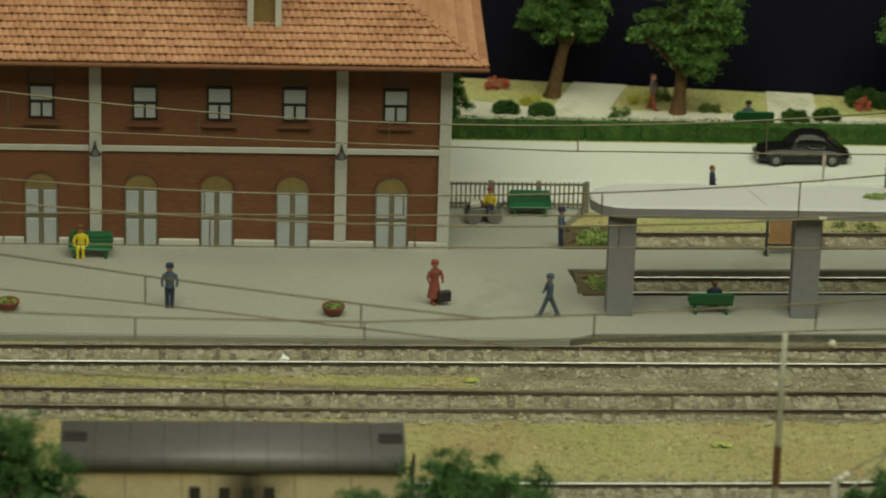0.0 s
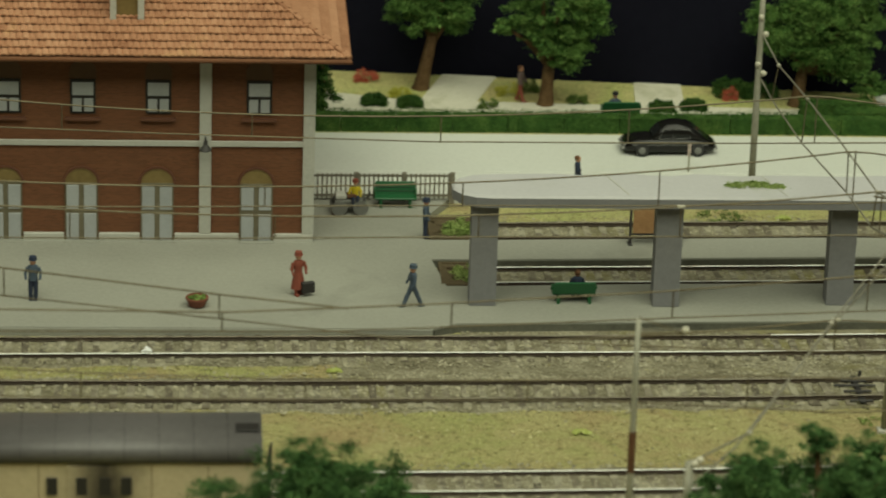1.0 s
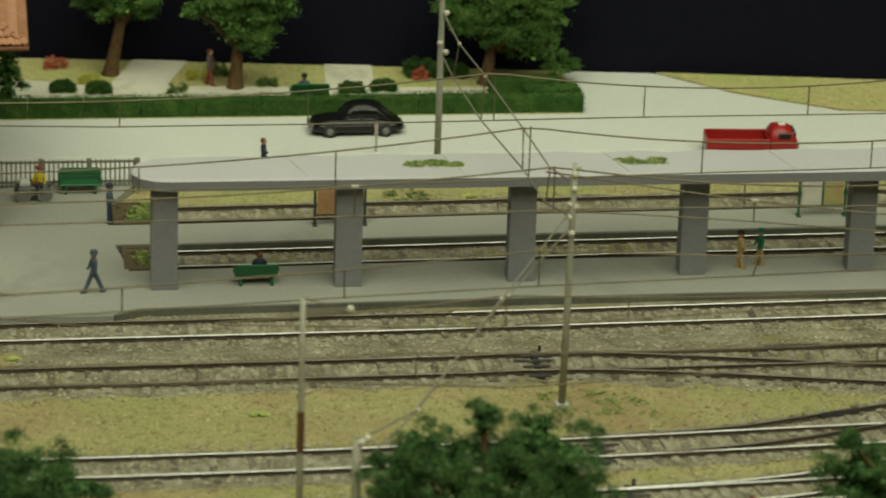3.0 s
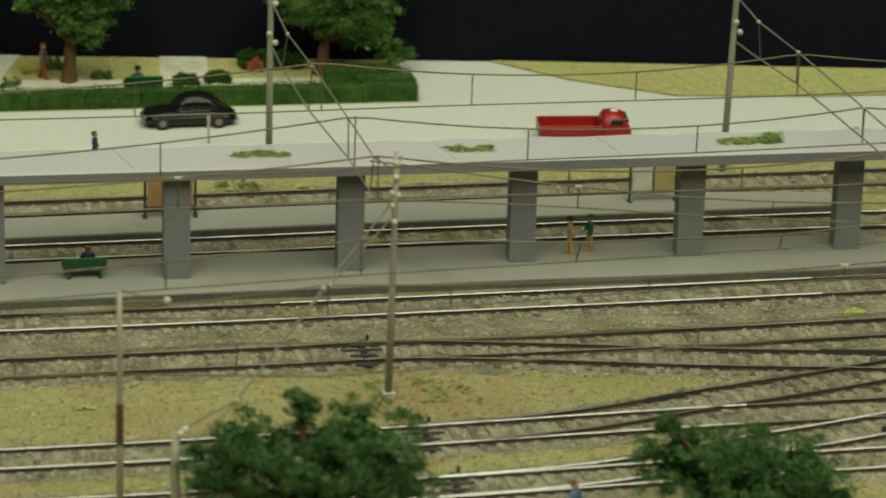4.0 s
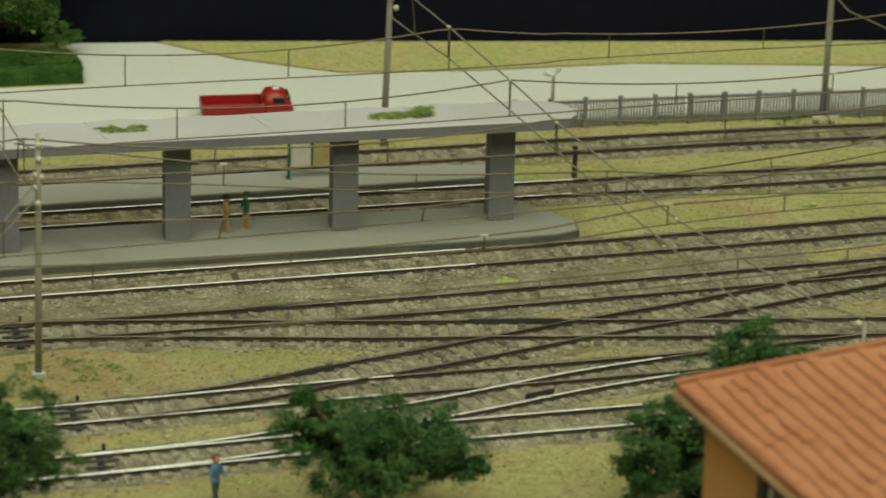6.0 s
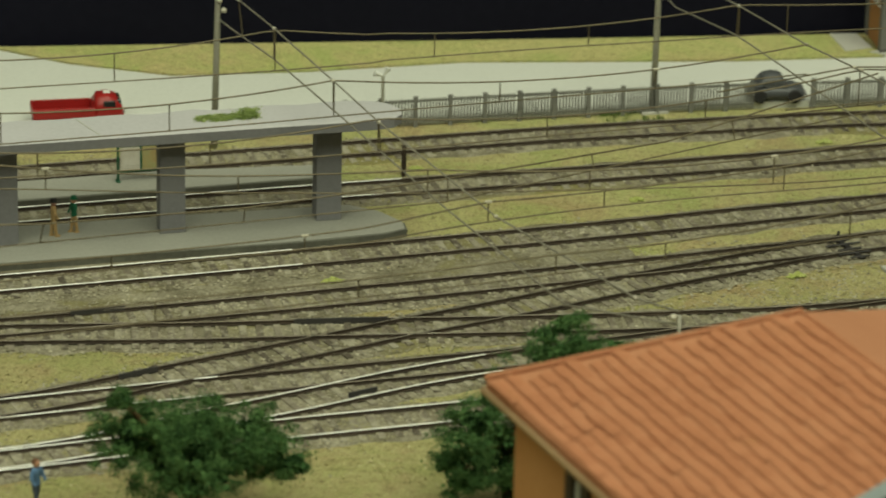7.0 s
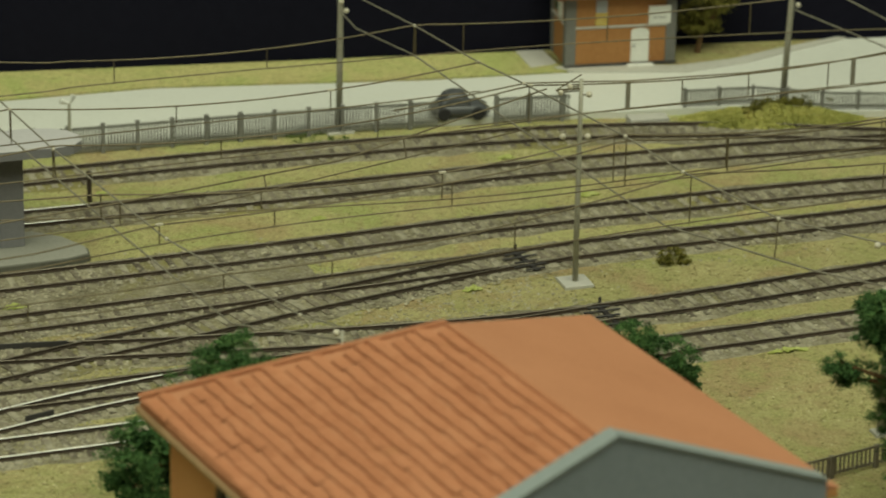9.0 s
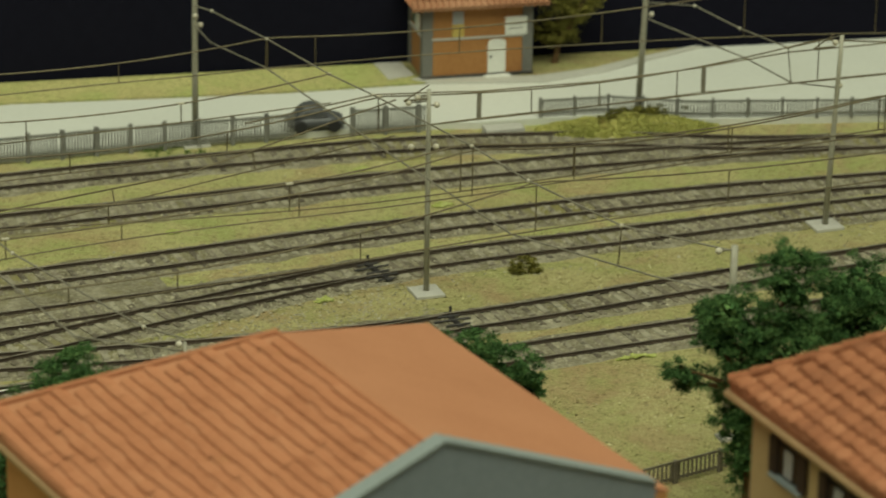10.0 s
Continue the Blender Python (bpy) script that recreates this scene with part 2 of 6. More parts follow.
YELFLOW = stuff_mat("yellow_flowers", [(0.3, 0.3, 0.04), (0.5, 0.48, 0.07), (0.62, 0.6, 0.16)], 0.9, 0, 90.0, 700.0, 0.0, "island", None, 0.12, 0.2, tint=0.3)
REDFLOW = stuff_mat("red_flowers", [(0.35, 0.05, 0.02), (0.55, 0.12, 0.07), (0.65, 0.25, 0.15)], 0.9, 0, 60.0, 700.0, 0.4, "island")
MASTM = stuff_mat("mast_grey", [(0.2465, 0.238, 0.187), (0.3485, 0.34, 0.272), (0.425, 0.4165, 0.3485)], 0.65, 0.1, 50.0, 500.0, 0.2)
WIREM = stuff_mat("brass_wire", [(0.068, 0.0544, 0.0306), (0.1258, 0.102, 0.0578), (0.204, 0.17, 0.102)], 0.5, 0.35, 30.0, 400.0, 0.1)
SPANM = stuff_mat("span_wire_grey", [(0.14, 0.13, 0.10), (0.22, 0.205, 0.16), (0.3, 0.285, 0.23)], 0.6, 0.2, 50.0, 500.0, 0.1)
INSUL = plain("cream_insulator", (0.54, 0.51, 0.41), 0.35)
RUSTB = stuff_mat("rust_brown", [(0.06, 0.028, 0.012), (0.12, 0.055, 0.025), (0.19, 0.09, 0.045)], 0.85, 0, 60.0, 600.0, 0.4)
GREENP = plain("green_bench_paint", (0.01, 0.1, 0.032), 0.45)
FENCEM = stuff_mat("fence_grey", [(0.13, 0.13, 0.117), (0.19, 0.19, 0.17), (0.255, 0.255, 0.225)], 0.75, 0, 50.0, 500.0, 0.2)
FENCEB = stuff_mat("fence_brown_grey", [(0.13, 0.115, 0.085), (0.20, 0.18, 0.14), (0.28, 0.255, 0.205)], 0.8, 0, 50.0, 500.0, 0.2)
BLACKCAR = plain("black_car_paint", (0.009, 0.0085, 0.008), 0.2, 0, 0.35, 0.0)
GREYCAR = plain("dark_grey_car_paint", (0.085, 0.09, 0.095), 0.35, 0, 0.4, 0.0)
REDCAR = plain("red_truck_paint", (0.3, 0.016, 0.014), 0.35, 0, 0.45, 0.0)
CHROME = plain("chrome", (0.6, 0.6, 0.58), 0.2, 1.0)
TYRE = plain("rubber_tyre", (0.02, 0.02, 0.02), 0.8)
CARGLASS = plain("dark_car_glass", (0.018, 0.02, 0.02), 0.1, 0, 0.6, 0.0)
CARROOF = stuff_mat("boxcar_roof_grey", [(0.085, 0.08, 0.08), (0.115, 0.108, 0.108), (0.15, 0.142, 0.14)], 0.4, 0, 14.0, 400.0, 0.1, "", ((0.095, 0.085, 0.08), 16.0, 0.6))
CARBODY = stuff_mat("boxcar_cream", [(0.42, 0.34, 0.21), (0.55, 0.46, 0.30), (0.62, 0.54, 0.37)], 0.7, 0, 16.0, 400.0, 0.2, "", ((0.20, 0.16, 0.10), 13.0, 0.58))
# soot round the wagon's doors
_nt, _b = CARBODY.node_tree, CARBODY.node_tree.nodes["Principled BSDF"]
_base = _b.inputs["Base Color"].links[0].from_socket
_pos = _nt.nodes.new("ShaderNodeNewGeometry").outputs["Position"]
_x = _nt.nodes.new("ShaderNodeSeparateXYZ")
_nt.links.new(_pos, _x.inputs[0])
_d = _nt.nodes.new("ShaderNodeMath")
_d.operation, _d.inputs[1].default_value = "ADD", 0.0748
_nt.links.new(_x.outputs["X"], _d.inputs[0])
_a = _nt.nodes.new("ShaderNodeMath")
_a.operation = "ABSOLUTE"
_nt.links.new(_d.outputs[0], _a.inputs[0])
_w = _nt.nodes.new("ShaderNodeMath")
_w.operation, _w.inputs[1].default_value = "MULTIPLY_ADD", 0.012
_nt.links.new(noise_node(_nt, 70.0, 4, 0.6, _pos), _w.inputs[0])
_nt.links.new(_a.outputs[0], _w.inputs[2])
_soot = ramp_node(_nt, _w.outputs[0], [(0.009, (0.94, 0.94, 0.94)), (0.022, (0, 0, 0))])
_nt.links.new(mix_col(_nt, _soot, _base, (0.03, 0.024, 0.017)), _b.inputs["Base Color"])
DARK = plain("black_paint", (0.02, 0.018, 0.017), 0.6)
DARKM = plain("dark_steel", (0.05, 0.047, 0.045), 0.6, 0.2)
CURTAIN = stuff_mat("black_curtain", [(0.0052, 0.0053, 0.0096), (0.0072, 0.0073, 0.0131), (0.0094, 0.0095, 0.0165)], 0.95, 0, 3.0, 200.0, 0.2, "", None, 0.05)
ORANGEW = stuff_mat("orange_render", [(0.44, 0.21, 0.075), (0.53, 0.26, 0.095), (0.58, 0.3, 0.12)], 0.8, 0, 18.0, 500.0, 0.2)
CREAMW = stuff_mat("cream_render", [(0.4, 0.288, 0.136), (0.48, 0.352, 0.176), (0.528, 0.4, 0.216)], 0.8, 0, 18.0, 500.0, 0.2)
HUTW = stuff_mat("orange_brick_hut", [(0.2622, 0.1147, 0.0365), (0.3496, 0.1646, 0.0527), (0.4108, 0.2095, 0.0729)], 0.8, 0, 20.0, 450.0, 0.35)
GABLEG = stuff_mat("grey_gable_render", [(0.1764, 0.2117, 0.24), (0.2205, 0.2601, 0.3), (0.259, 0.3024, 0.3525)], 0.8, 0, 10.0, 400.0, 0.2)
GABLEE = stuff_mat("pale_grey_coping", [(0.1848, 0.2176, 0.2165), (0.22, 0.2555, 0.2587), (0.2508, 0.2839, 0.2904)], 0.7, 0, 20.0, 400.0, 0.2)
PILG = stuff_mat("dark_grey_pilaster", [(0.10, 0.10, 0.09), (0.15, 0.15, 0.135), (0.19, 0.19, 0.17)], 0.8, 0, 20.0, 400.0, 0.2)
WHITEP = plain("white_paint", (0.72, 0.73, 0.68), 0.5)
TERRA = plain("terracotta_pot", (0.17, 0.055, 0.03), 0.7)
SOIL = stuff_mat("dark_soil", [(0.05, 0.038, 0.02), (0.10, 0.075, 0.04), (0.16, 0.12, 0.07)], 0.95, 0, 40.0, 600.0, 0.8)
POSTER = stuff_mat("faded_poster", [(0.20, 0.10, 0.04), (0.36, 0.20, 0.09), (0.48, 0.34, 0.18)], 0.7, 0, 90.0, 300.0, 0.1)
POSTERW = stuff_mat("pale_poster", [(0.40, 0.36, 0.28), (0.56, 0.53, 0.45), (0.64, 0.62, 0.55)], 0.7, 0, 90.0, 300.0, 0.1)
POSTERY = stuff_mat("yellow_poster", [(0.40, 0.18, 0.05), (0.50, 0.38, 0.10), (0.56, 0.46, 0.18)], 0.7, 0, 70.0, 300.0, 0.1)
SKIN = plain("figure_flesh", (0.42, 0.22, 0.13), 0.7)
HALLW = stuff_mat("hall_wall", [(0.225, 0.22, 0.19), (0.25, 0.245, 0.215), (0.27, 0.265, 0.235)], 0.9, 0, 1.0, 60.0, 0.1)
HALLF = stuff_mat("hall_floor", [(0.112, 0.105, 0.091), (0.14, 0.133, 0.1155), (0.168, 0.161, 0.14)], 0.6, 0, 2.0, 60.0, 0.1)
FASCIA = plain("layout_fascia", (0.10, 0.06, 0.035), 0.6)


# ---- mesh building ----
class G:
    """Collects vertices and faces in centimetres."""

    def __init__(self):
        self.v, self.f, self.m, self.k = [], [], [], 0

    def add(self, verts, faces):
        o = len(self.v)
        self.v += [tuple(p) for p in verts]
        self.f += [tuple(i + o for i in q) for q in faces]
        self.m += [self.k] * len(faces)
        return self

    def loft(self, rings, caps=True, closed=True):
        n = len(rings[0])
        faces = []
        for r in range(len(rings) - 1):
            for i in range(n if closed else n - 1):
                j = (i + 1) % n
                faces.append((r * n + i, r * n + j, (r + 1) * n + j, (r + 1) * n + i))
        if caps:
            faces.append(tuple(reversed(range(n))))
            faces.append(tuple(range((len(rings) - 1) * n, len(rings) * n)))
        return self.add([p for r in rings for p in r], faces)

    def box(self, x0, x1, y0, y1, z0, z1, c=0.0):
        def ring(z, i):
            return [(x0 + i, y0 + i, z), (x1 - i, y0 + i, z), (x1 - i, y1 - i, z), (x0 + i, y1 - i, z)]
        if not c:
            return self.loft([ring(z0, 0), ring(z1, 0)])
        return self.loft([ring(z0, c), ring(z0 + c, 0), ring(z1 - c, 0), ring(z1, c)])

    def prism(self, poly, z0, z1, c=0.0):
        if not c:
            return self.loft([[(x, y, z0) for x, y in poly], [(x, y, z1) for x, y in poly]])
        mx, my = sum(p[0] for p in poly) / len(poly), sum(p[1] for p in poly) / len(poly)
        inn = []
        for x, y in poly:
            d = math.hypot(x - mx, y - my) or 1
            inn.append((x - (x - mx) / d * c, y - (y - my) / d * c))
        return self.loft([[(x, y, z0) for x, y in poly], [(x, y, z1 - c) for x, y in poly], [(x, y, z1) for x, y in inn]])

    def tube(self, pts, radii, n=6, caps=True):
        pts = [Vector(p) for p in pts]
        if isinstance(radii, (int, float)):
            radii = [radii] * len(pts)
        rings = []
        for i, p in enumerate(pts):
            d = (pts[min(i + 1, len(pts) - 1)] - pts[max(i - 1, 0)]).normalized()
            a = d.cross(Vector((0, 0, 1)) if abs(d.z) < 0.9 else Vector((1, 0, 0))).normalized()
            b = d.cross(a)
            rings.append([tuple(p + (a * math.cos(2 * math.pi * k / n) + b * math.sin(2 * math.pi * k / n)) * radii[i]) for k in range(n)])
        return self.loft(rings, caps)

    def lathe(self, cx, cy, prof, n=12):
        return self.loft([[(cx + r * math.cos(2 * math.pi * k / n), cy + r * math.sin(2 * math.pi * k / n), z) for k in range(n)] for r, z in prof])

    def ball(self, c, r, n=8, m=5, sq=(1, 1, 1)):
        rings = []
        for i in range(1, m):
            a = math.pi * i / m - math.pi / 2
            rings.append([(c[0] + r * sq[0] * math.cos(a) * math.cos(2 * math.pi * k / n), c[1] + r * sq[1] * math.cos(a) * math.sin(2 * math.pi * k / n), c[2] + r * sq[2] * math.sin(a)) for k in range(n)])
        return self.loft(rings)

    def turned(self, m):
        """The same mesh moved by a matrix whose translation is in centimetres."""
        self.v = [tuple(m @ Vector(p)) for p in self.v]
        return self

    def mesh(self, name, mats, smooth=False):
        me = bpy.data.meshes.new(name)
        me.from_pydata([(x * U, y * U, z * U) for x, y, z in self.v], [], self.f)
        for mt in mats if isinstance(mats, (list, tuple)) else [mats]:
            me.materials.append(mt)
        me.polygons.foreach_set("material_index", self.m)
        if smooth:
            me.polygons.foreach_set("use_smooth", [True] * len(me.polygons))
        me.update()
        return me


def place(x, y, z, rz=0.0, rx=0.0, ry=0.0):
    return pose(x * U, y * U, z * U, rx, ry, rz)


def thing(name, label, category, x=0, y=0, z=0, rz=0, group="", kind=""):
    ob = new(name)
    ob.empty_display_size = 0.005
    ob.matrix_world = place(x, y, z, rz)
    return tagged(ob, label, category, group, kind)


def part(name, g, mats, parent, label="", smooth=False):
    """Links collected geometry as one mesh object under a thing or under a part, in the thing's own coordinates."""
    ob = new(name, g.mesh(name, mats, smooth))
    ob.parent = parent
    if label:
        ob["label"] = label
    return ob


def piece(name, mesh, parent, m):
    """One more object on a shared mesh, under its parent."""
    ob = new(name, mesh)
    ob.parent = parent
    ob.matrix_basis = m
    return ob


def solid(name, g, mats, label, category, group="", kind="", smooth=False):
    """A thing that is one mesh, in world coordinates."""
    return tagged(new(name, g.mesh(name, mats, smooth)), label, category, group, kind)


def spline(pts, step=0.5):
    """A smooth line through control points (x, y), with x rising, sampled about every step."""
    p = [Vector((x, y)) for x, y in pts]
    p = [p[0] * 2 - p[1]] + p + [p[-1] * 2 - p[-2]]
    out = []
    for i in range(1, len(p) - 2):
        a, b, c, d = p[i - 1 : i + 3]
        n = max(1, int((c - b).length / step))
        # centripetal tangents
        t0, t1, t2 = max((b - a).length, 1e-6), max((c - b).length, 1e-6), max((d - c).length, 1e-6)
        m1 = ((b - a) / t0 * t1 + (c - b) / t1 * t0) / (t0 + t1) * t1
        m2 = ((c - b) / t1 * t2 + (d - c) / t2 * t1) / (t1 + t2) * t1
        for k in range(n):
            s = k / n
            out.append(b * (2 * s**3 - 3 * s**2 + 1) + m1 * (s**3 - 2 * s**2 + s) + c * (3 * s**2 - 2 * s**3) + m2 * (s**3 - s**2))
    out.append(p[-2])
    return out


def offset(line, d):
    out = []
    for i, p in enumerate(line):
        t = (line[min(i + 1, len(line) - 1)] - line[max(i - 1, 0)]).normalized()
        out.append(Vector((p.x - t.y * d, p.y + t.x * d)))
    return out


ICO_V, ICO_F = [], []
_b = bmesh.new()
bmesh.ops.create_icosphere(_b, subdivisions=1, radius=1.0)
ICO_V = [v.co.copy() for v in _b.verts]
ICO_F = [tuple(v.index for v in f.verts) for f in _b.faces]
_b.free()


def clump(g, c, r, rng, flat=1.0, rough=0.45):
    """A rough little foliage lump."""
    q = Euler((rng.uniform(0, 6), rng.uniform(0, 6), rng.uniform(0, 6))).to_matrix()
    g.add([(c[0] + w.x * r, c[1] + w.y * r, c[2] + w.z * r * flat) for w in (q @ (v * (1 + rng.uniform(-rough, rough))) for v in ICO_V)], ICO_F)


def swarm(name, verts, faces, mats):
    """One mesh out of many small alike pieces: verts (pieces, points, 3) in centimetres, faces of one size."""
    n, k = verts.shape[:2]
    f = np.array(faces)
    idx = (np.arange(n)[:, None, None] * k + f[None]).reshape(-1)
    me = bpy.data.meshes.new(name)
    me.vertices.add(n * k)
    me.vertices.foreach_set("co", (verts.reshape(-1) * U).astype(np.float32))
    me.loops.add(len(idx))
    me.loops.foreach_set("vertex_index", idx.astype(np.int32))
    me.polygons.add(n * len(f))
    me.polygons.foreach_set("loop_start", np.arange(0, len(idx), f.shape[1], dtype=np.int32))
    me.materials.append(mats)
    me.update(calc_edges=True)
    return me


def unit(v):
    return v / np.maximum(np.linalg.norm(v, axis=-1, keepdims=True), 1e-9)


def flock(name, pts, size, r, mats):
    """Foliage flock: a small bent leaf fleck at every point; size is one number or one for each point."""
    n = len(pts)
    s = (np.broadcast_to(size, (n,)) * r.uniform(0.6, 1.4, n))[:, None]
    a = unit(r.randn(n, 3))
    b = unit(np.cross(a, r.randn(n, 3)))
    bend = np.cross(a, b) * s * 0.35
    v = np.stack([pts - a * s, pts + b * s * 0.65 + bend, pts + a * s, pts - b * s * 0.65 + bend], 1)
    return swarm(name, v, [(0, 1, 2, 3)], mats)


def puffs(c, n, spread, r):
    """n points in a soft flattened puff round each centre."""
    p = c[:, None] + r.randn(len(c), n, 3) * spread
    p[..., 2] += -0.25 * np.hypot(p[..., 0] - c[:, None, 0], p[..., 1] - c[:, None, 1])
    return p.reshape(-1, 3)


def mesh_part(name, me, parent, label=""):
    ob = new(name, me)
    ob.parent = parent
    if label:
        ob["label"] = label
    return ob

# ---- the setting: layout, hall, backdrop ----
ZP = 0.35  # platform and street level above the track bed
BACK = [(-60, 27.8), (2.3, 21.7), (28, 18.9), (54, 15.45), (73, 12.95), (88, 10.9), (150, 3.0)]


def sheet(name, poly, z0, z1, mats, label, category, kind="structure", c=0.0):
    return solid(name, G().prism(poly, z0, z1, c), mats, label, category, "", kind)


def hall():
    g = G().box(-300, 340, -420, 200, -101, -100)
    solid("floor", g, HALLF, "grey hall floor under the layout", "floor", "", "structure")
    solid("ceiling", G().box(-300, 340, -420, 200, 230, 234), HALLW, "plain pale hall ceiling", "ceiling", "", "structure")
    for n, b in (("wall_west", (-304, -300, -420, 200)), ("wall_east", (340, 344, -420, 200)), ("wall_north", (-300, 340, 200, 204)), ("wall_south", (-300, 340, -424, -420))):
        solid(n, G().box(*b, -100, 230), HALLW, "plain pale hall wall", "wall", "", "structure")
    # gently folded black cloth along the back edge of the layout
    line = spline(BACK, 1.0)
    line = [p + Vector((0.25, 0.95)) * (0.35 + 0.25 * math.sin(i * 0.55) + 0.15 * math.sin(i * 0.21 + 1)) for i, p in enumerate(line)]
    g = G()
    rings = [[(p.x, p.y, -100), (p.x, p.y, 75), (p.x + 0.05, p.y + 0.3, 75), (p.x + 0.05, p.y + 0.3, -100)] for p in line]
    g.loft(rings)
    solid("backdrop", g, CURTAIN, "black cloth backdrop hung behind the layout", "backdrop", "", "structure", True)


hall()
outline = [(-60, -80), (150, -80)] + BACK[::-1]
sheet("ground", outline, -100.0, 0.0, GRASS, "dry olive and tan model turf base", "ground")
sheet("fascia", [(-61, -81), (151, -81), (151, -80.1), (-61, -80.1)], -100, 0.2, FASCIA, "brown wooden layout edge board", "fascia")

sheet("yard_turf", [(5.5, 0.5), (43, 0.7), (46, -4), (46.2, -9.9), (47, -11), (45, -11.8), (47.5, -12.6), (45.5, -13.4), (44, -14.4), (54, -13.8), (61.3, -13.2), (74.6, -12.5), (88, -12.2), (110, -14.5), (140, -17), (140, -8), (84, 2), (72, 4.5), (46, 5.3), (5.5, 4.8)], -0.3, 0.012, YARDM, "yellow-green model turf among the yard tracks", "ground")

# street behind the fences, with the side road that leaves to the back
ROAD = [(-60, 4.6), (46, 5.2), (60, 4.9), (72, 3.7), (73.4, 3.3), (76.6, 3.0), (80, 2.6), (84, 0.6), (94, -1.8), (120, -8), (140, -12),
        (140, 4.1), (88.4, 10.9), (84.5, 9.6), (82, 8.6), (78.7, 8.0), (73.3, 9.4), (66, 10.1), (53, 12.3), (45.6, 12.3), (39.1, 12.9), (34.6, 15.5), (31.3, 18.5), (27.1, 18.95), (27.1, 13.0), (-60, 13.1)]
sheet("road", ROAD, -0.5, ZP, ROADM, "pale grey painted street beside the station", "road", c=0.05)
PARK = [(-60, 13.05), (27.15, 12.95), (27.15, 18.93), (2.3, 21.6), (-60, 27.7)]
sheet("park_lawn", PARK, -0.5, ZP + 0.01, VERGEM, "dry olive lawn of the small park", "lawn")
sheet("verge", [(31.5, 18.46), (34.7, 15.6), (39.2, 13.0), (45.6, 12.4), (53, 12.4), (66, 10.2), (73.2, 9.5), (72.6, 12.9), (54, 15.35)], -0.5, ZP + 0.06, VERGEM, "yellow-green grass verge along the street", "verge")
# the darker turf material paints in the shade beside the hut
sheet("verge", [(78.8, 8.1), (82, 8.7), (84.6, 9.7), (88.3, 10.8), (80, 11.9), (73.0, 12.9), (73.4, 9.6)], -0.5, ZP + 0.06, GRASS, "grass verge round the brick hut, olive tone darkened for shade", "verge")
sheet("pavement", [(72.6, 10.1), (73.3, 9.3), (78.7, 7.9), (82.1, 8.5), (84.6, 9.5), (88.4, 10.8), (88.0, 11.0), (84.3, 10.0), (81.8, 9.1), (78.6, 8.8), (73.6, 10.2)], 0.0, ZP + 0.12, STONEW, "grey pavement strip in front of the brick hut", "pavement", c=0.03)
sheet("apron", [(71.5, 10.4), (72.95, 10.7), (72.95, 12.85), (71.6, 13.05)], 0.0, ZP + 0.1, STONEW, "pale concrete apron beside the brick hut", "pavement", c=0.03)
for poly in ([(4.9, 14.6), (7.6, 14.6), (9.6, 20.8), (7.1, 21.1)], [(15.6, 14.6), (17.9, 14.6), (18.2, 19.9), (16.0, 20.15)], [(-3, 14.5), (26.4, 14.4), (26.4, 16.4), (14, 16.9), (5, 17.4), (2, 18.3), (-3, 19)]):
    sheet("park_path", poly, 0.0, ZP + 0.05 + 0.004 * len(poly), PATHM, "pale sandy park path", "path")


def lane_marks():
    g = new("lane_marking")
    tagged(g, "faint white dashed line on the street", "road marking", "", "structure")
    me = G().box(-0.75, 0.75, -0.05, 0.05, 0, 0.012).mesh("dash", WHITEP)
    for i in range(34):
        x = -14 + i * 2.55
        y = 8.0 if x < 40 else 8.0 - (x - 40) * 0.06
        piece("dash", me, g, place(x, y, ZP + 0.003, -0.5))


lane_marks()

# ---- platforms ----
MAIN = [(-60, -10.0), (4.9, -9.9), (5.9, -9.35), (17, -9.0), (29, -8.75), (40.7, -8.7), (44.2, -8.45), (45.15, -8.1), (45.2, -7.3), (44.5, -5.9), (43.4, -4.95), (29.5, -4.75), (15.4, -5.0), (7.6, -5.35), (5.7, -5.4), (5.25, -2.45), (8, -2.45), (21.3, -1.95), (37.8, -1.6), (43, -1.45), (43.2, 0.05), (36.8, 0.6), (21.6, 0.3), (8.2, -0.2), (5.1, -0.25), (5.4, 2.6), (6.4, 4.6), (-60, 4.6)]
sheet("platform", MAIN, -0.5, ZP, [PLATM], "worn grey asphalt station platform", "platform")


def kerb(line, w=0.22, mat=KERBM, label="dark platform edge wall"):
    g = G()
    pts = [Vector(p) for p in line]
    a, b = pts, offset(pts, w)
    g.loft([[(p.x, p.y, -0.2), (p.x, p.y, ZP - 0.03), (q.x, q.y, ZP - 0.03), (q.x, q.y, -0.2)] for p, q in zip(a, b)])
    solid("platform_edge", g, mat, label, "platform edge", "", "structure")


kerb([(4.9, -9.91), (-60, -10.01)], 0.1, PLATM, "worn grey platform edge")
kerb(list(reversed([(4.9, -9.91), (5.9, -9.36), (17, -9.01), (29, -8.76), (38.6, -8.71)])), 0.1, KERBM, "dark platform edge wall")
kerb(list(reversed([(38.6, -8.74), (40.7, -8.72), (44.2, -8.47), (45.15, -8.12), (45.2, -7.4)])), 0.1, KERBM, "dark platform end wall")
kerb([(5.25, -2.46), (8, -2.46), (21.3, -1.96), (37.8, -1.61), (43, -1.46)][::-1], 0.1)

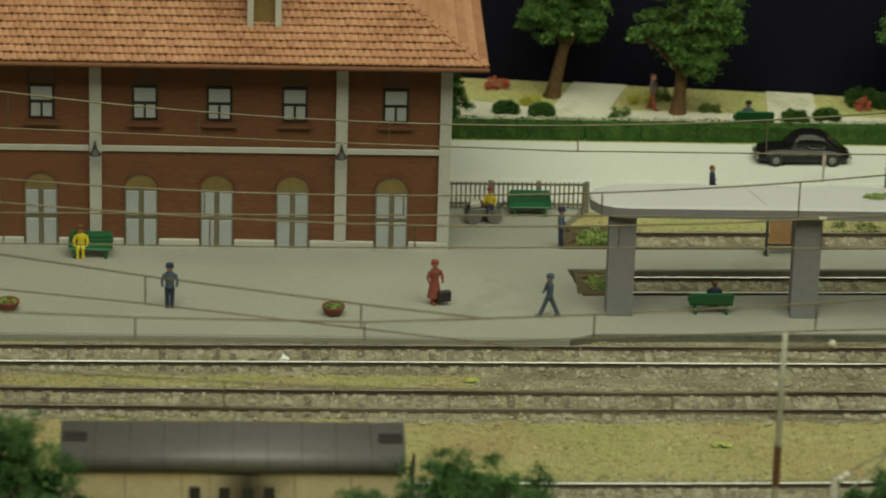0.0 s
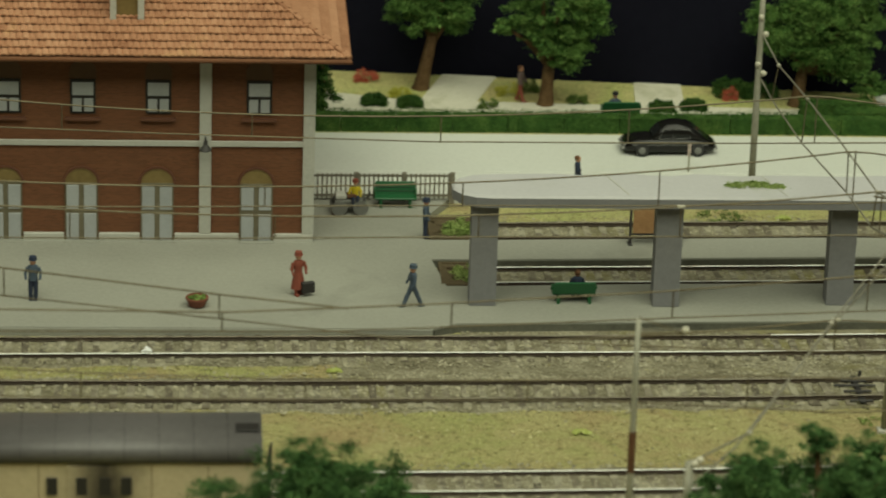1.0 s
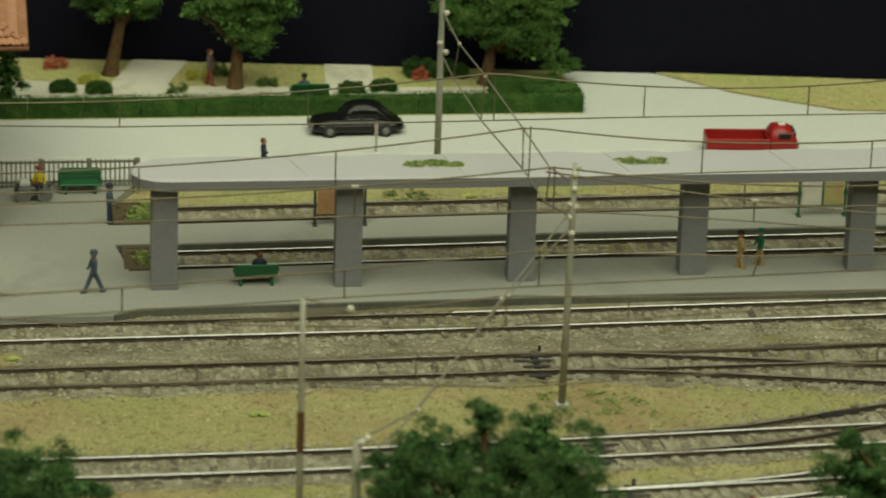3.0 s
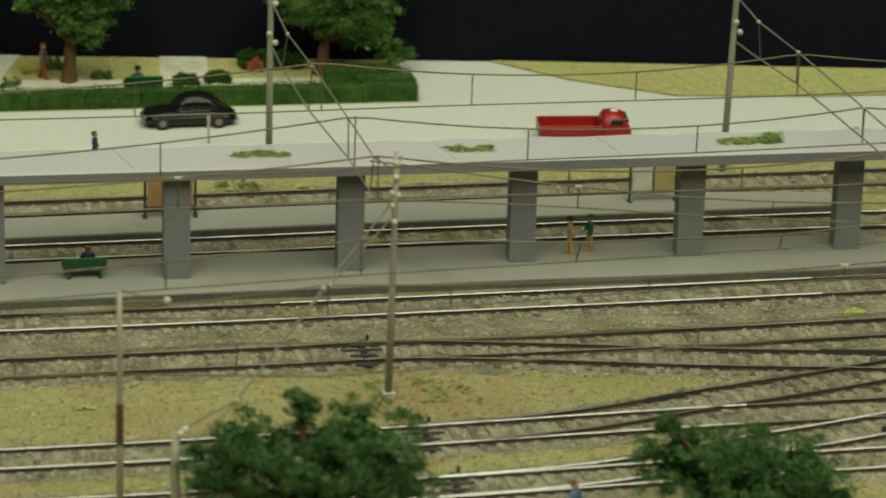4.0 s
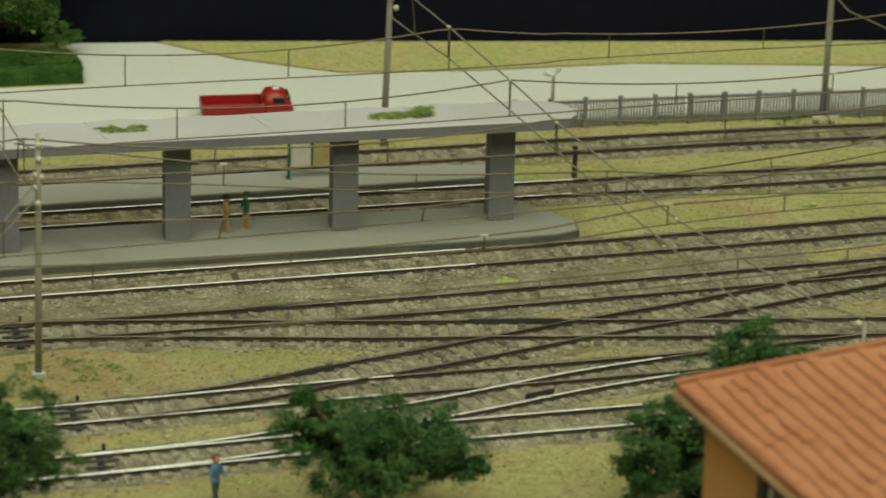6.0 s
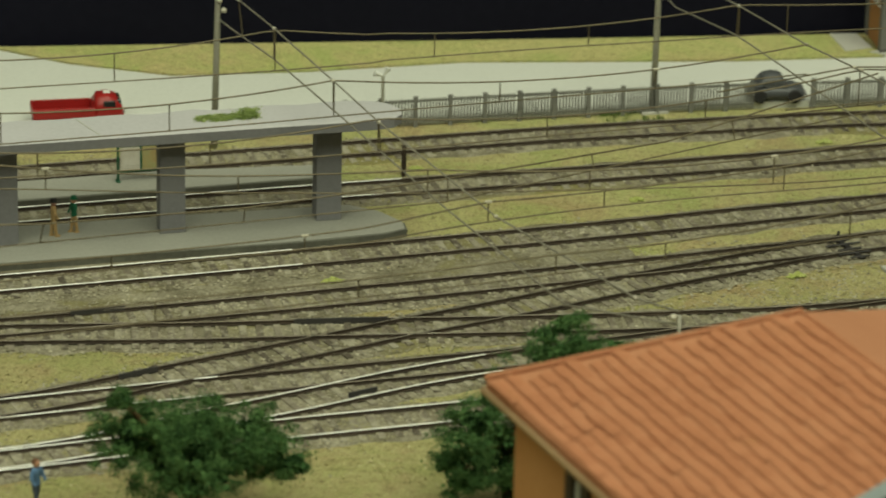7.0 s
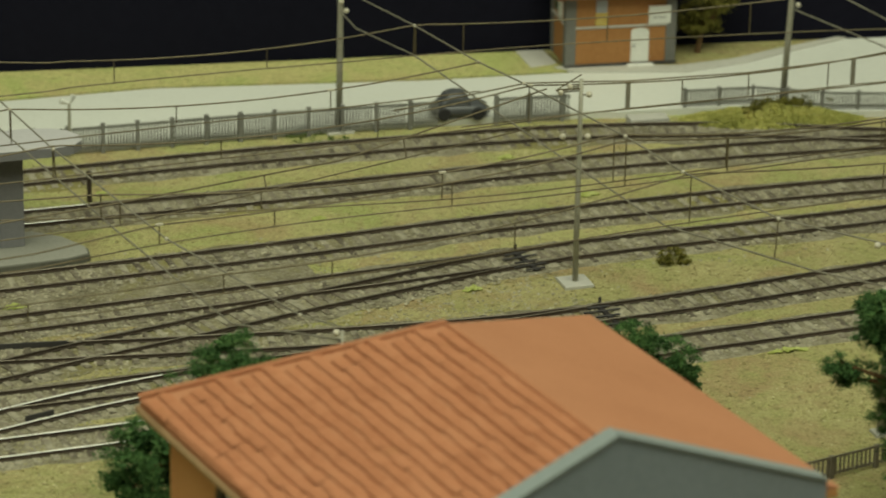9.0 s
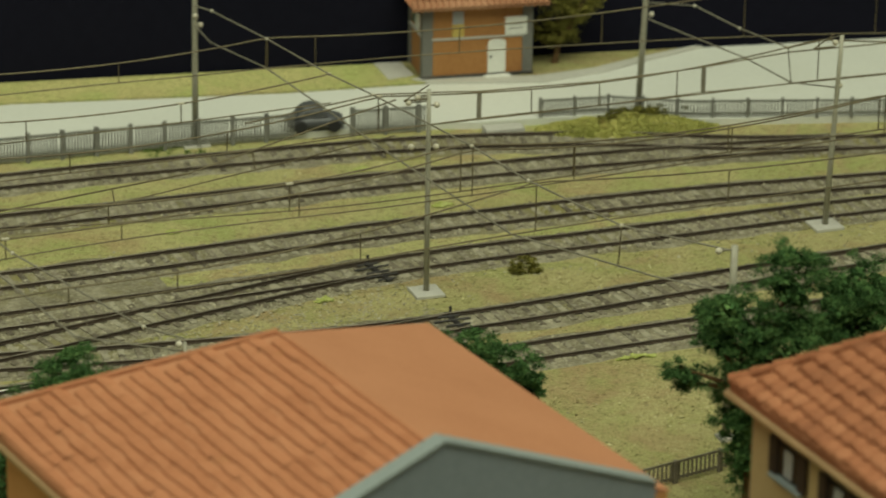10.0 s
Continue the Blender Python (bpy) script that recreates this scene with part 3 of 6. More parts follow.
# ---- tracks ----
TRACKS = {
    "a": [(-60, -12.3), (-15, -11.62), (0, -11.3), (15.7, -11.0), (26, -10.65), (36, -10.3), (46.2, -9.85), (55, -9.35), (63, -8.8), (69, -8.6), (79, -8.55), (89, -9.3), (110, -12), (130, -15)],
    "b": [(-60, -16.2), (-15, -15.8), (0, -15.72), (15, -15.4), (22, -15.2), (34.3, -14.9), (45, -14.35), (54, -13.8), (61.3, -13.2), (66, -12.75), (74.6, -12.5), (88, -12.2), (110, -14.5), (130, -17)],
    "b_branch": [(19, -15.3), (22, -15.22), (27.5, -15.85), (34, -16.95), (40, -17.75), (47.4, -18.85), (53, -19.55), (60, -20.05), (64, -19.95), (69.3, -19.55), (75, -18.9), (85, -18.0), (110, -18.4), (130, -20)],
    "cross": [(19, -23.3), (22, -23.15), (28, -22.35), (33.1, -20.9), (38.2, -19.55), (43, -18.15), (47.6, -17.0), (52.4, -15.65), (57, -14.5), (62, -13.3), (65, -12.85)],
    "c": [(-60, -24.6), (1.7, -24.0), (11, -23.75), (21, -23.25), (33, -22.5), (42, -22.15), (48, -21.85), (56, -21.0), (64, -20.0)],
    "c_link": [(19, -27.9), (22, -27.7), (28.8, -26.85), (33.3, -25.45), (37, -24.45), (41.7, -23.1), (46.7, -22.15), (49, -21.85)],
    "h": [(-60, -28.9), (10, -28.2), (21.5, -27.75), (29, -27.25), (36, -26.8), (45, -26.4), (55, -25.3), (65, -23.95), (72, -23.5), (90, -22.8), (130, -25)],
    "d": [(7.2, -3.92), (15.5, -3.68), (25, -3.35), (35, -3.1), (45, -2.9), (56, -2.85), (69, -2.65), (79, -2.95), (87, -3.8), (100, -6), (130, -11)],
    "e": [(7.2, 1.15), (20.8, 1.55), (33, 1.85), (43.3, 2.1), (56, 2.3), (62, 2.15), (70.3, 1.6), (77, 0.25), (86, -3.1), (90, -4.1)],
}
LINES = {k: spline(v, 0.5) for k, v in TRACKS.items()}
SLEEP = G().box(-0.145, 0.145, -1.35, 1.35, 0.0, 0.10, 0.02).mesh("sleeper", SLEEPER)
rng = random.Random(4)


def at_length(line, step):
    """Points and headings about every step along a line."""
    out, left = [], 0.0
    for p, q in zip(line, line[1:]):
        d = (q - p).length
        while left < d:
            out.append((p + (q - p) * (left / d), math.degrees(math.atan2(q.y - p.y, q.x - p.x))))
            left += step
        left -= d
    return out


def rail_profile(side, z):
    return [(-0.085, z), (-0.03, z + 0.03), (-0.025, z + 0.115), (-0.041, z + 0.125), (-0.041, z + 0.142), (-0.022, z + 0.158), (0.022, z + 0.158), (0.041, z + 0.142), (0.041, z + 0.125), (0.025, z + 0.115), (0.03, z + 0.03), (0.085, z)]


def track(name, line, zs, label, bright=0):
    t = thing("railway_track", label, "railway track", group="tracks of the station yard", kind="structure")
    for s in (-0.825, 0.825):
        o = offset(line, s)
        g = G()
        prof = rail_profile(s, zs + 0.1)
        rings = []
        for i, p in enumerate(o):
            tt = (o[min(i + 1, len(o) - 1)] - o[max(i - 1, 0)]).normalized()
            rings.append([(p.x - tt.y * a, p.y + tt.x * a, z) for a, z in prof])
        g.loft(rings)
        n = len(prof)
        for i in range(len(g.f) - 2):
            # head faces with x below bright get the painted glint
            g.m[i] = 0 if i % n not in (4, 5, 6) else 2 if i % n != 6 and bright and o[i // n].x < bright and (name != "a" or s < 0 or o[i // n].x > 18) else 1
        part("rail", g, [RAILWEB, RAILTOP, RAILGLINT], t)
    pts = [p for p in at_length(line, 0.70) if -20 < p[0].x < 96]
    if len(pts) > 300:
        pts = pts[:300]
    for p, a in pts:
        piece("sleeper", SLEEP, t, place(p.x + rng.uniform(-0.04, 0.04), p.y, zs - 0.005 + rng.uniform(-0.02, 0.01), a + rng.uniform(-1.5, 1.5)))
    return t


def bed(line, w, z):
    """A low shoulder of ballast under a track."""
    g = G()
    rings = []
    for i, p in enumerate(line):
        tt = (line[min(i + 1, len(line) - 1)] - line[max(i - 1, 0)]).normalized()
        wl, wr = (w + 0.35 * noise.noise((p.x * 0.6, p.y, s)) for s in (1, 7))
        rings.append([(p.x - tt.y * a, p.y + tt.x * a, h) for a, h in ((-wr - 0.35, -0.1), (-wr, z * 0.75), (0, z), (wl, z * 0.75), (wl + 0.35, -0.1))])
    g.loft(rings, False, False)
    return solid("ballast_bed", g, BALLAST, "grey gravel bed under a model track", "ballast", "", "structure")


for i, (k, line) in enumerate(LINES.items()):
    bed(line, 1.45, 0.06 + 0.003 * i)
mid = spline([(1, -13.4), (10, -13.25), (22, -12.9), (34, -12.6), (46, -12.1), (54, -11.5)], 0.5)
bed(mid, 0.8, 0.035)
bed(spline([(6, -9.7), (10, -9.55), (17, -9.3), (29, -9.05), (40, -9.0)], 0.5), 0.25, 0.04)
ORDER = ["a", "b", "c", "h", "d", "e", "b_branch", "cross", "c_link"]
for i, k in enumerate(ORDER):
    track(k, LINES[k], 0.0 + 0.004 * i, "rusty rails on dark sleepers in pale gravel", {"d": 46, "a": 40, "h": 45, "c_link": 45, "c": 34}.get(k, 0))

# ---- loose ballast and turf ----
SEGS = [(p, q) for k in LINES for p, q in zip(LINES[k][::4], LINES[k][4::4])]
SEGA = np.array([[p.x, p.y, q.x, q.y] for p, q in SEGS])


def track_distance(xy):
    a, b = SEGA[:, :2], SEGA[:, 2:]
    d = b - a
    out = np.full(len(xy), 99.0)
    for s in range(0, len(xy), 4000):
        p = xy[s : s + 4000, None]
        t = np.clip(((p - a) * d).sum(-1) / (d * d).sum(-1), 0, 1)
        out[s : s + 4000] = np.hypot(*np.moveaxis(p - a - t[..., None] * d, -1, 0)).min(1)
    return out


def flat_ok(x, y):
    """On the track level, off platforms and street."""
    on_main = (y > -10.2 and x < 6) or (x < 46 and -9.5 < y < -4.6 and y > -9.9 + 0.02 * x) or (x < 44 and -2.6 < y < 0.7)
    return not on_main and y < 4.2 - max(0, x - 60) * 0.11


def scatter_stones():
    r = np.random.RandomState(3)
    n = 150000
    xy = np.stack([r.uniform(-20, 96, n), r.uniform(-31, 4.5, n)], 1)
    x, y = xy.T
    dist = track_distance(xy)
    gap = np.interp(x, [30, 50], [0.9, 0.15])
    between_tracks = (y < -11) & (y > -15.6) & (r.rand(n) < np.interp(x, [-4, 6, 40, 52], [0.1, 0.95, 0.9, 0.1]))
    by_wall = (x > 5) & (x < 42) & (y > -10.4) & (y < -8.7) & (r.rand(n) < 0.8)
    throat = (x > 34) & (x < 64) & (y < -14) & (y > -24) & (r.rand(n) < 0.55)
    keep = ((dist < 1.35 + gap * r.rand(n) ** 2) & (r.rand(n) < np.interp(x, [34, 55], [1.0, 0.7]))) | (r.rand(n) < 0.015) | between_tracks | by_wall | throat
    keep &= np.array([flat_ok(a, b) for a, b in xy])
    x, y, dist = x[keep], y[keep], dist[keep]
    m = len(x)
    base = np.array([(0, 0, 1), (1, 0, 0), (0.2, 0.95, 0.1), (-0.9, 0.3, 0), (-0.5, -0.8, 0.1), (0.5, -0.85, 0)])
    s = 0.03 + 0.065 * r.rand(m) ** 1.5
    a, k = r.rand(m) * 6.28, 0.55 + 0.5 * r.rand(m)
    jag = base[None] * r.uniform(0.7, 1.3, (m, 6, 1))
    px, py, pz = jag[..., 0] * s[:, None], jag[..., 1] * (s * k)[:, None], jag[..., 2] * (s * r.uniform(0.6, 1.0, m))[:, None]
    ca, sa = np.cos(a)[:, None], np.sin(a)[:, None]
    z = np.where(dist < 1.4, 0.05 + 0.05 * r.rand(m), np.where(dist < 2.0, 0.06 + 0.04 * r.rand(m), 0.0)) - 0.01
    v = np.stack([x[:, None] + px * ca - py * sa, y[:, None] + px * sa + py * ca, z[:, None] + pz], -1)
    me = swarm("ballast_stones", v, [(0, 1, 2), (0, 2, 3), (0, 3, 4), (0, 4, 5), (0, 5, 1)], STONE)
    tagged(new("ballast_stones", me), "loose pale grey gravel between the rails", "gravel", "", "stuff")


def scatter_turf():
    r = np.random.RandomState(8)
    n = 150000
    xy = np.stack([r.uniform(-20, 98, n), r.uniform(-48, 5, n)], 1)
    dist = track_distance(xy)
    g = G()
    for (x, y), d, chance in zip(xy, dist, r.rand(n)):
        if d < 1.45 + chance * 0.6 or not flat_ok(x, y):
            continue
        v = noise.noise((x * 0.35, y * 0.5, 2.0)) + 0.5 * noise.noise((x * 1.3, y * 1.6, 5.0))
        if chance > 0.45 + 0.7 * v:
            continue
        h, w, a = 0.015 + 0.05 * r.rand(), 0.025 + 0.055 * r.rand(), r.rand() * 6.28
        dx, dy, lx, ly = math.cos(a) * w, math.sin(a) * w, r.randn() * 0.05, r.randn() * 0.05
        g.add([(x - dx, y - dy, -0.01), (x + dx, y + dy, -0.01), (x + lx + dx * 0.3, y + ly + dy * 0.3, h), (x + lx - dx * 0.6, y + ly - dy * 0.6, h * 0.8)], [(0, 1, 2, 3)])
    solid("turf_tufts", g, TURFTUFT, "short dry olive and straw turf flock", "grass", "", "stuff")
    g = G()
    m = 9000
    for x, u in zip(r.uniform(-4, 90, m), r.rand(m)):
        back = np.interp(x, [p[0] for p in BACK], [p[1] for p in BACK]) - 0.1
        front = np.interp(x, [-4, 26.6, 26.7, 31, 35, 39, 46, 53, 66, 73, 80, 88], [14.6, 14.6, 22, 18.7, 15.8, 13.1, 12.5, 12.4, 10.2, 9.6, 10.2, 11])
        if back - front < 0.3:
            continue
        y = front + (back - front) * u
        if x < 27 and (y < 16.9 + max(0, 5 - x) * 0.35 or abs(x - 6 - (y - 14.6) * 0.36) < 1.6 or abs(x - 16.9) < 1.4):
            continue
        h, w, a = 0.035 * r.rand(), 0.06, r.rand() * 6.28
        dx, dy = math.cos(a) * w, math.sin(a) * w
        g.add([(x - dx, y - dy, ZP + 0.045), (x + dx, y + dy, ZP + 0.045), (x + dx * 0.4 - dy, y + dy * 0.4 + dx, ZP + 0.05 + h)], [(0, 1, 2)])
    solid("lawn_tufts", g, VERGEM, "short dry grass flock on lawn and verge", "grass", "", "stuff")
    # bright green pads of flock
    rr = random.Random(5)
    for x, y, s in ((9.9, -19.2, 0.75), (0.9, -13.5, 0.6), (59.9, -15.7, 0.9), (45.5, -13.0, 0.0), (41.0, -12.6, 1.0), (70.1, -25.45, 0.95), (47.5, -0.5, 0.7), (44.0, -7.2, 0.6), (56.0, -6.0, 0.7), (68.5, -6.2, 1.1), (66.5, -0.6, 0.8), (20.7, 3.3, 0.7)):
        if not s:
            continue
        g = G()
        long = 2.2 if x == 70.1 else 1.0
        for _ in range(40):
            u, w = rr.uniform(-1, 1), rr.uniform(-1, 1)
            clump(g, (x + u * s * 0.4 * long, y + w * s * 0.22 * math.sqrt(1 - u * u) / long, 0.03 + 0.08 * (1 - u * u)), rr.uniform(0.06, 0.12), rr, 0.6)
        solid("moss_patch", g, LIME, "lime green flock patch on the turf", "moss", "green flock patches")



# ---- the station building ----
def station():
    st = thing("station_building", "two-storey red-brown brick station with grey stone trim", "station building", 0, -0.5, 0.19)
    H = 8.45
    g = G().box(-32, 0.25, 0.02, 11, -0.1, H)
    part("wall", g, BRICK, st)
    # plinth, string course, pilasters
    doors = [-27.0, -20.4, -16.33, -12.23, -9.13, -6.02, -1.94]
    wins = [-27.0, -20.4, -16.27, -12.08, -9.05, -5.98, -1.86]
    xs = sorted([-32] + [d + s * 0.72 for d in doors for s in (-1, 1)] + [0.42])
    for a, b in zip(xs[::2], xs[1::2]):
        part("plinth", G().box(a, b, -0.14, 0.1, -0.1, 0.5, 0.03), STONEW, st, "grey stone plinth")
    for x in (-24.2, -14.09, -4.05, 0.2):
        part("pilaster", G().box(x - 0.24, x + 0.24, -0.13, 0.1, 0.5, H - 0.05, 0.03), STONEW, st, "grey stone pilaster")
    for a, b in ((-32, -24.44), (-23.96, -14.37), (-13.89, -4.27), (-3.81, -0.04)):
        part("string_course", G().box(a, b, -0.1, 0.08, 4.32, 4.55, 0.02), STONEW, st, "pale stone string course")
    # doors with glazed leaves and blind arches
    for x in doors:
        d = part("door", G().box(x - 0.68, x + 0.68, -0.06, 0.06, 0.05, 2.7, 0.01), DOORM, st, "grey-olive double door with pale panes")
        for s in (-1, 1):
            for z0, z1 in ((0.2, 1.36), (1.54, 2.6)):
                part("pane", G().box(x + s * 0.36 - 0.25, x + s * 0.36 + 0.25, -0.095, -0.03, z0, z1, 0.015), GLASSW, d)
        n = 12
        arc = [(x + 0.66 * math.cos(math.pi * k / n), 2.70 + 0.64 * math.sin(math.pi * k / n)) for k in range(n + 1)]
        g = G().loft([[(px, -0.05, pz) for px, pz in arc], [(px, 0.06, pz) for px, pz in arc]])
        part("fanlight", g, OLIVE, d, "olive blind arch over the door")
        outer = [(x + 0.76 * math.cos(math.pi * k / n), 2.68 + 0.75 * math.sin(math.pi * k / n)) for k in range(n + 1)]
        g = G().loft([[(p[0], -0.09, p[1]), (q[0], -0.09, q[1]), (q[0], 0.05, q[1]), (p[0], 0.05, p[1])] for p, q in zip(arc, outer)])
        part("arch", g, BROWNSILL, d)
        part("step", G().box(x - 0.75, x + 0.75, -0.32, 0.0, 0.0, ZP - 0.15, 0.02), PLATM, d, "thin worn door step")
    for x in wins:
        w = part("window", G().box(x - 0.52, x + 0.52, -0.05, 0.08, 5.7, 7.17, 0.015), WINFRAME, st, "black sash window with white blinds")
        part("pane", G().box(x - 0.43, x + 0.43, -0.075, 0.0, 6.5, 7.06, 0.01), GLASSW, w)
        for s in (-1, 1):
            part("pane", G().box(x + s * 0.235 - 0.185, x + s * 0.235 + 0.185, -0.075, 0.0, 5.8, 6.36, 0.01), GLASSW, w)
        part("sill", G().box(x - 0.72, x + 0.72, -0.2, 0.05, 5.42, 5.55, 0.02), BROWNSILL, w)
        arc = [(x + 0.55 * math.cos(math.pi * k / 10), 7.5 + 0.5 * math.sin(math.pi * k / 10)) for k in range(11)] + [(x - 0.55, 7.19), (x + 0.55, 7.19)]
        part("lintel", G().loft([[(px, -0.02, pz) for px, pz in arc], [(px, 0.06, pz) for px, pz in arc]]), LINTEL, w, "dark olive blind arch over the window")
    for x in (-14.09, -4.05):
        l = part("wall_lamp", G().tube([(x, -0.15, 4.75), (x, -0.55, 4.85), (x, -0.62, 4.7)], 0.05, 6), DARKM, st, "black platform wall lamp")
        part("shade", G().lathe(x, -0.62, [(0.07, 4.78), (0.1, 4.6), (0.27, 4.38), (0.24, 4.34), (0.05, 4.36)], 12), DARKM, l)
    # hipped roof: soffit, field of tiles, gutter
    ov, ze, slope = 1.75, 8.57, 0.50
    x0, x1, y0, y1 = -34, ov, -ov + 0.25, 11 + ov
    hw = (y1 - y0) / 2
    zr = ze + hw * slope
    g = G()
    g.add([(x0, y0, ze), (x1, y0, ze), (x1, y1, ze), (x0, y1, ze), (x1 - hw, (y0 + y1) / 2, zr), (x0, (y0 + y1) / 2, zr)],
          [(0, 1, 4, 5), (1, 2, 4), (2, 3, 5, 4), (3, 0, 5), (3, 2, 1, 0)])
    roof = part("roof", g, TILEJ, st, "terracotta tiled hipped roof")
    part("soffit", G().box(x0, x1 - 0.1, y0 + 0.1, y1 - 0.1, ze - 0.16, ze - 0.02), BROWNSILL, st)
    part("gutter", G().tube([(x0, y0 - 0.05, ze - 0.05), (x1 + 0.05, y0 - 0.05, ze - 0.05), (x1 + 0.05, y1, ze - 0.05)], 0.1, 8), BRICK, st, "brown roof gutter")
    # single barrel tiles on the slope that faces the platform
    L = math.hypot(1, slope)
    tw, tl = 0.27, 0.44
    prof = [(-0.53, 0.05), (-0.36, 0.12), (-0.12, 0.165), (0.12, 0.165), (0.36, 0.12), (0.53, 0.05)]

    def tile_geo(g, cx, u, lift=0.03):
        a, b = [], []
        for p, h in prof:
            px, hh = cx + p * tw, h * 0.55
            for ring, uu, dz in ((a, u - 0.06, 0.1), (b, u + tl, 0.0)):
                ring.append((px, y0 + uu / L, ze + uu * slope / L + hh * (1.0 if ring is a else 0.85) + dz + lift))
        g.loft([a, b], False, False)
        g.add(a + [(p[0], p[1] + 0.005, p[2] - 0.06) for p in a], [(i, i + 1, i + 7, i + 6) for i in range(5)])

    one = G()
    tile_geo(one, 0, 0)
    one.v = [(x, y - y0, z - ze) for x, y, z in one.v]
    mesh1 = one.mesh("roof_tile", TILE)
    rest, made = G(), 0
    rr = random.Random(2)
    for r in range(19):
        u = r * tl
        xm = x1 - u / L * 1.0
        n = int((xm - x0) / tw)
        for c in range(n):
            cx = xm - (c + 0.5) * tw
            if cx < -19 or c == 0 and r % 2:
                continue
            if r < 9 and made < 300 and cx > -10.2:
                piece("roof_tile", mesh1, roof, place(cx, y0 + u / L, ze + u * slope / L + rr.uniform(-0.015, 0.02), rr.uniform(-1.5, 1.5)))
                made += 1
            else:
                tile_geo(rest, cx, u, 0.03 + rr.uniform(-0.015, 0.02))
    # ridge caps down the hip, and tile rows on the end slope
    for k in range(26):
        t0, t1 = k / 26, (k + 1.15) / 26
        a = Vector((x1, y0, ze)) .lerp(Vector((x1 - hw, (y0 + y1) / 2, zr)), t0) + Vector((0, 0, 0.12))
        b = Vector((x1, y0, ze)) .lerp(Vector((x1 - hw, (y0 + y1) / 2, zr)), t1) + Vector((0, 0, 0.08))
        part("ridge_tile", G().tube([a, b], [0.12, 0.1], 7), TILE, roof)
    for r in range(19):
        u = r * tl
        xx = x1 - u / L
        rest.add([(xx + 0.05, y0 + u / L, ze + u * slope / L + 0.14), (xx + 0.05, y1 - u / L, ze + u * slope / L + 0.14), (xx - tl / L, y1 - u / L - tl, ze + (u + tl) * slope / L + 0.03), (xx - tl / L, y0 + u / L + tl, ze + (u + tl) * slope / L + 0.03),
                  (xx + 0.05, y0 + u / L, ze + u * slope / L), (xx + 0.05, y1 - u / L, ze + u * slope / L)], [(0, 1, 2, 3), (4, 5, 1, 0)])
    f = part("tile_field", rest, TILEJ, roof)
    f["kind"] = "stuff"
    # little roof dormer with pale cheeks
    d = part("dormer", G().box(-7.72, -6.80, 0.55, 3.2, 9.0, 11.4), OLIVE, st, "small dormer with olive front and pale cheeks")
    for a, b in ((-7.95, -7.70), (-6.82, -6.57)):
        part("cheek", G().box(a, b, 0.35, 3.2, 9.0, 11.6, 0.02), STONEW, d)
    part("dormer_roof", G().box(-8.2, -6.3, 0.1, 3.6, 11.6, 11.8, 0.03), TILES, d)


station()


# ---- platform canopy ----
def canopy():
    c = thing("platform_canopy", "long pale concrete platform canopy on square grey columns", "platform canopy")
    near = [(7.2, -8.0), (20, -8.0), (31, -7.95), (40, -7.85), (43.9, -7.85)]
    far = [(44.3, -5.5)] + [(44 - k * 0.92, -5.3 + 0.1 * math.sin(k * 1.7) + 0.06 * math.sin(k * 4.1)) for k in range(1, 40)] + [(7.2, -5.35)]
    round_l = [(6.55, -5.45), (6.0, -5.8), (5.7, -6.4), (5.72, -7.05), (6.05, -7.6), (6.6, -7.92)]
    round_r = [(44.7, -7.7), (45.15, -7.2), (45.2, -6.5), (44.9, -5.9)]
    poly = near + round_r + far + round_l
    g = G()
    g.loft([[(x, y, z) for x, y in poly] for z in (4.72, 5.12)] + [])
    g.m = [1] * len(g.m)
    g.k = 0
    mx, my = 25.5, -6.6
    inner = [(x + (0.1 if x < mx else -0.1) * (abs(x - mx) > 18), y + (0.1 if y < my else -0.1)) for x, y in poly]
    g.loft([[(x, y, 5.12) for x, y in poly], [(x, y, 5.2) for x, y in inner]])
    part("slab", g, [CONCRETE, COLUMN], c, "pale weathered concrete slab with dark fascia")
    for x in (12.3, 18.6, 25.2, 32.0, 38.5):
        part("joint", G().box(-0.025, 0.025, -1.2, 1.2, 0, 0.022).turned(Matrix.Translation((x, -6.6, 5.2)) @ Matrix.Rotation(0.3, 4, "Z")), STONEW, c)
    for x, y in ((7.0, -7.1), (14.36, -7.1), (21.4, -6.85), (28.5, -6.5), (35.5, -6.4), (42.2, -6.2)):
        g = G().box(x - 0.53, x + 0.53, y - 0.42, y + 0.42, ZP - 0.02, 4.74, 0.04)
        part("column", g, COLUMN, c)
    nr = np.random.RandomState(9)
    for x, n in ((17.8, 60), (26.2, 40), (37.8, 90)):
        u = nr.uniform(-1, 1, n)
        c = np.stack([x + u * (n * 0.006 + 0.75), -6.62 + nr.uniform(-0.22, 0.3, n), 5.21 + nr.rand(n) * (0.09 + 0.24 * (u > 0.4) * (n > 80))], 1)
        me = flock("canopy_weeds", puffs(c, 60, (0.1, 0.1, 0.035), nr), 0.034, nr, WEEDL)
        tagged(new("canopy_weeds", me), "green creeping weeds on the canopy roof", "weeds", "weeds on the canopy")


canopy()


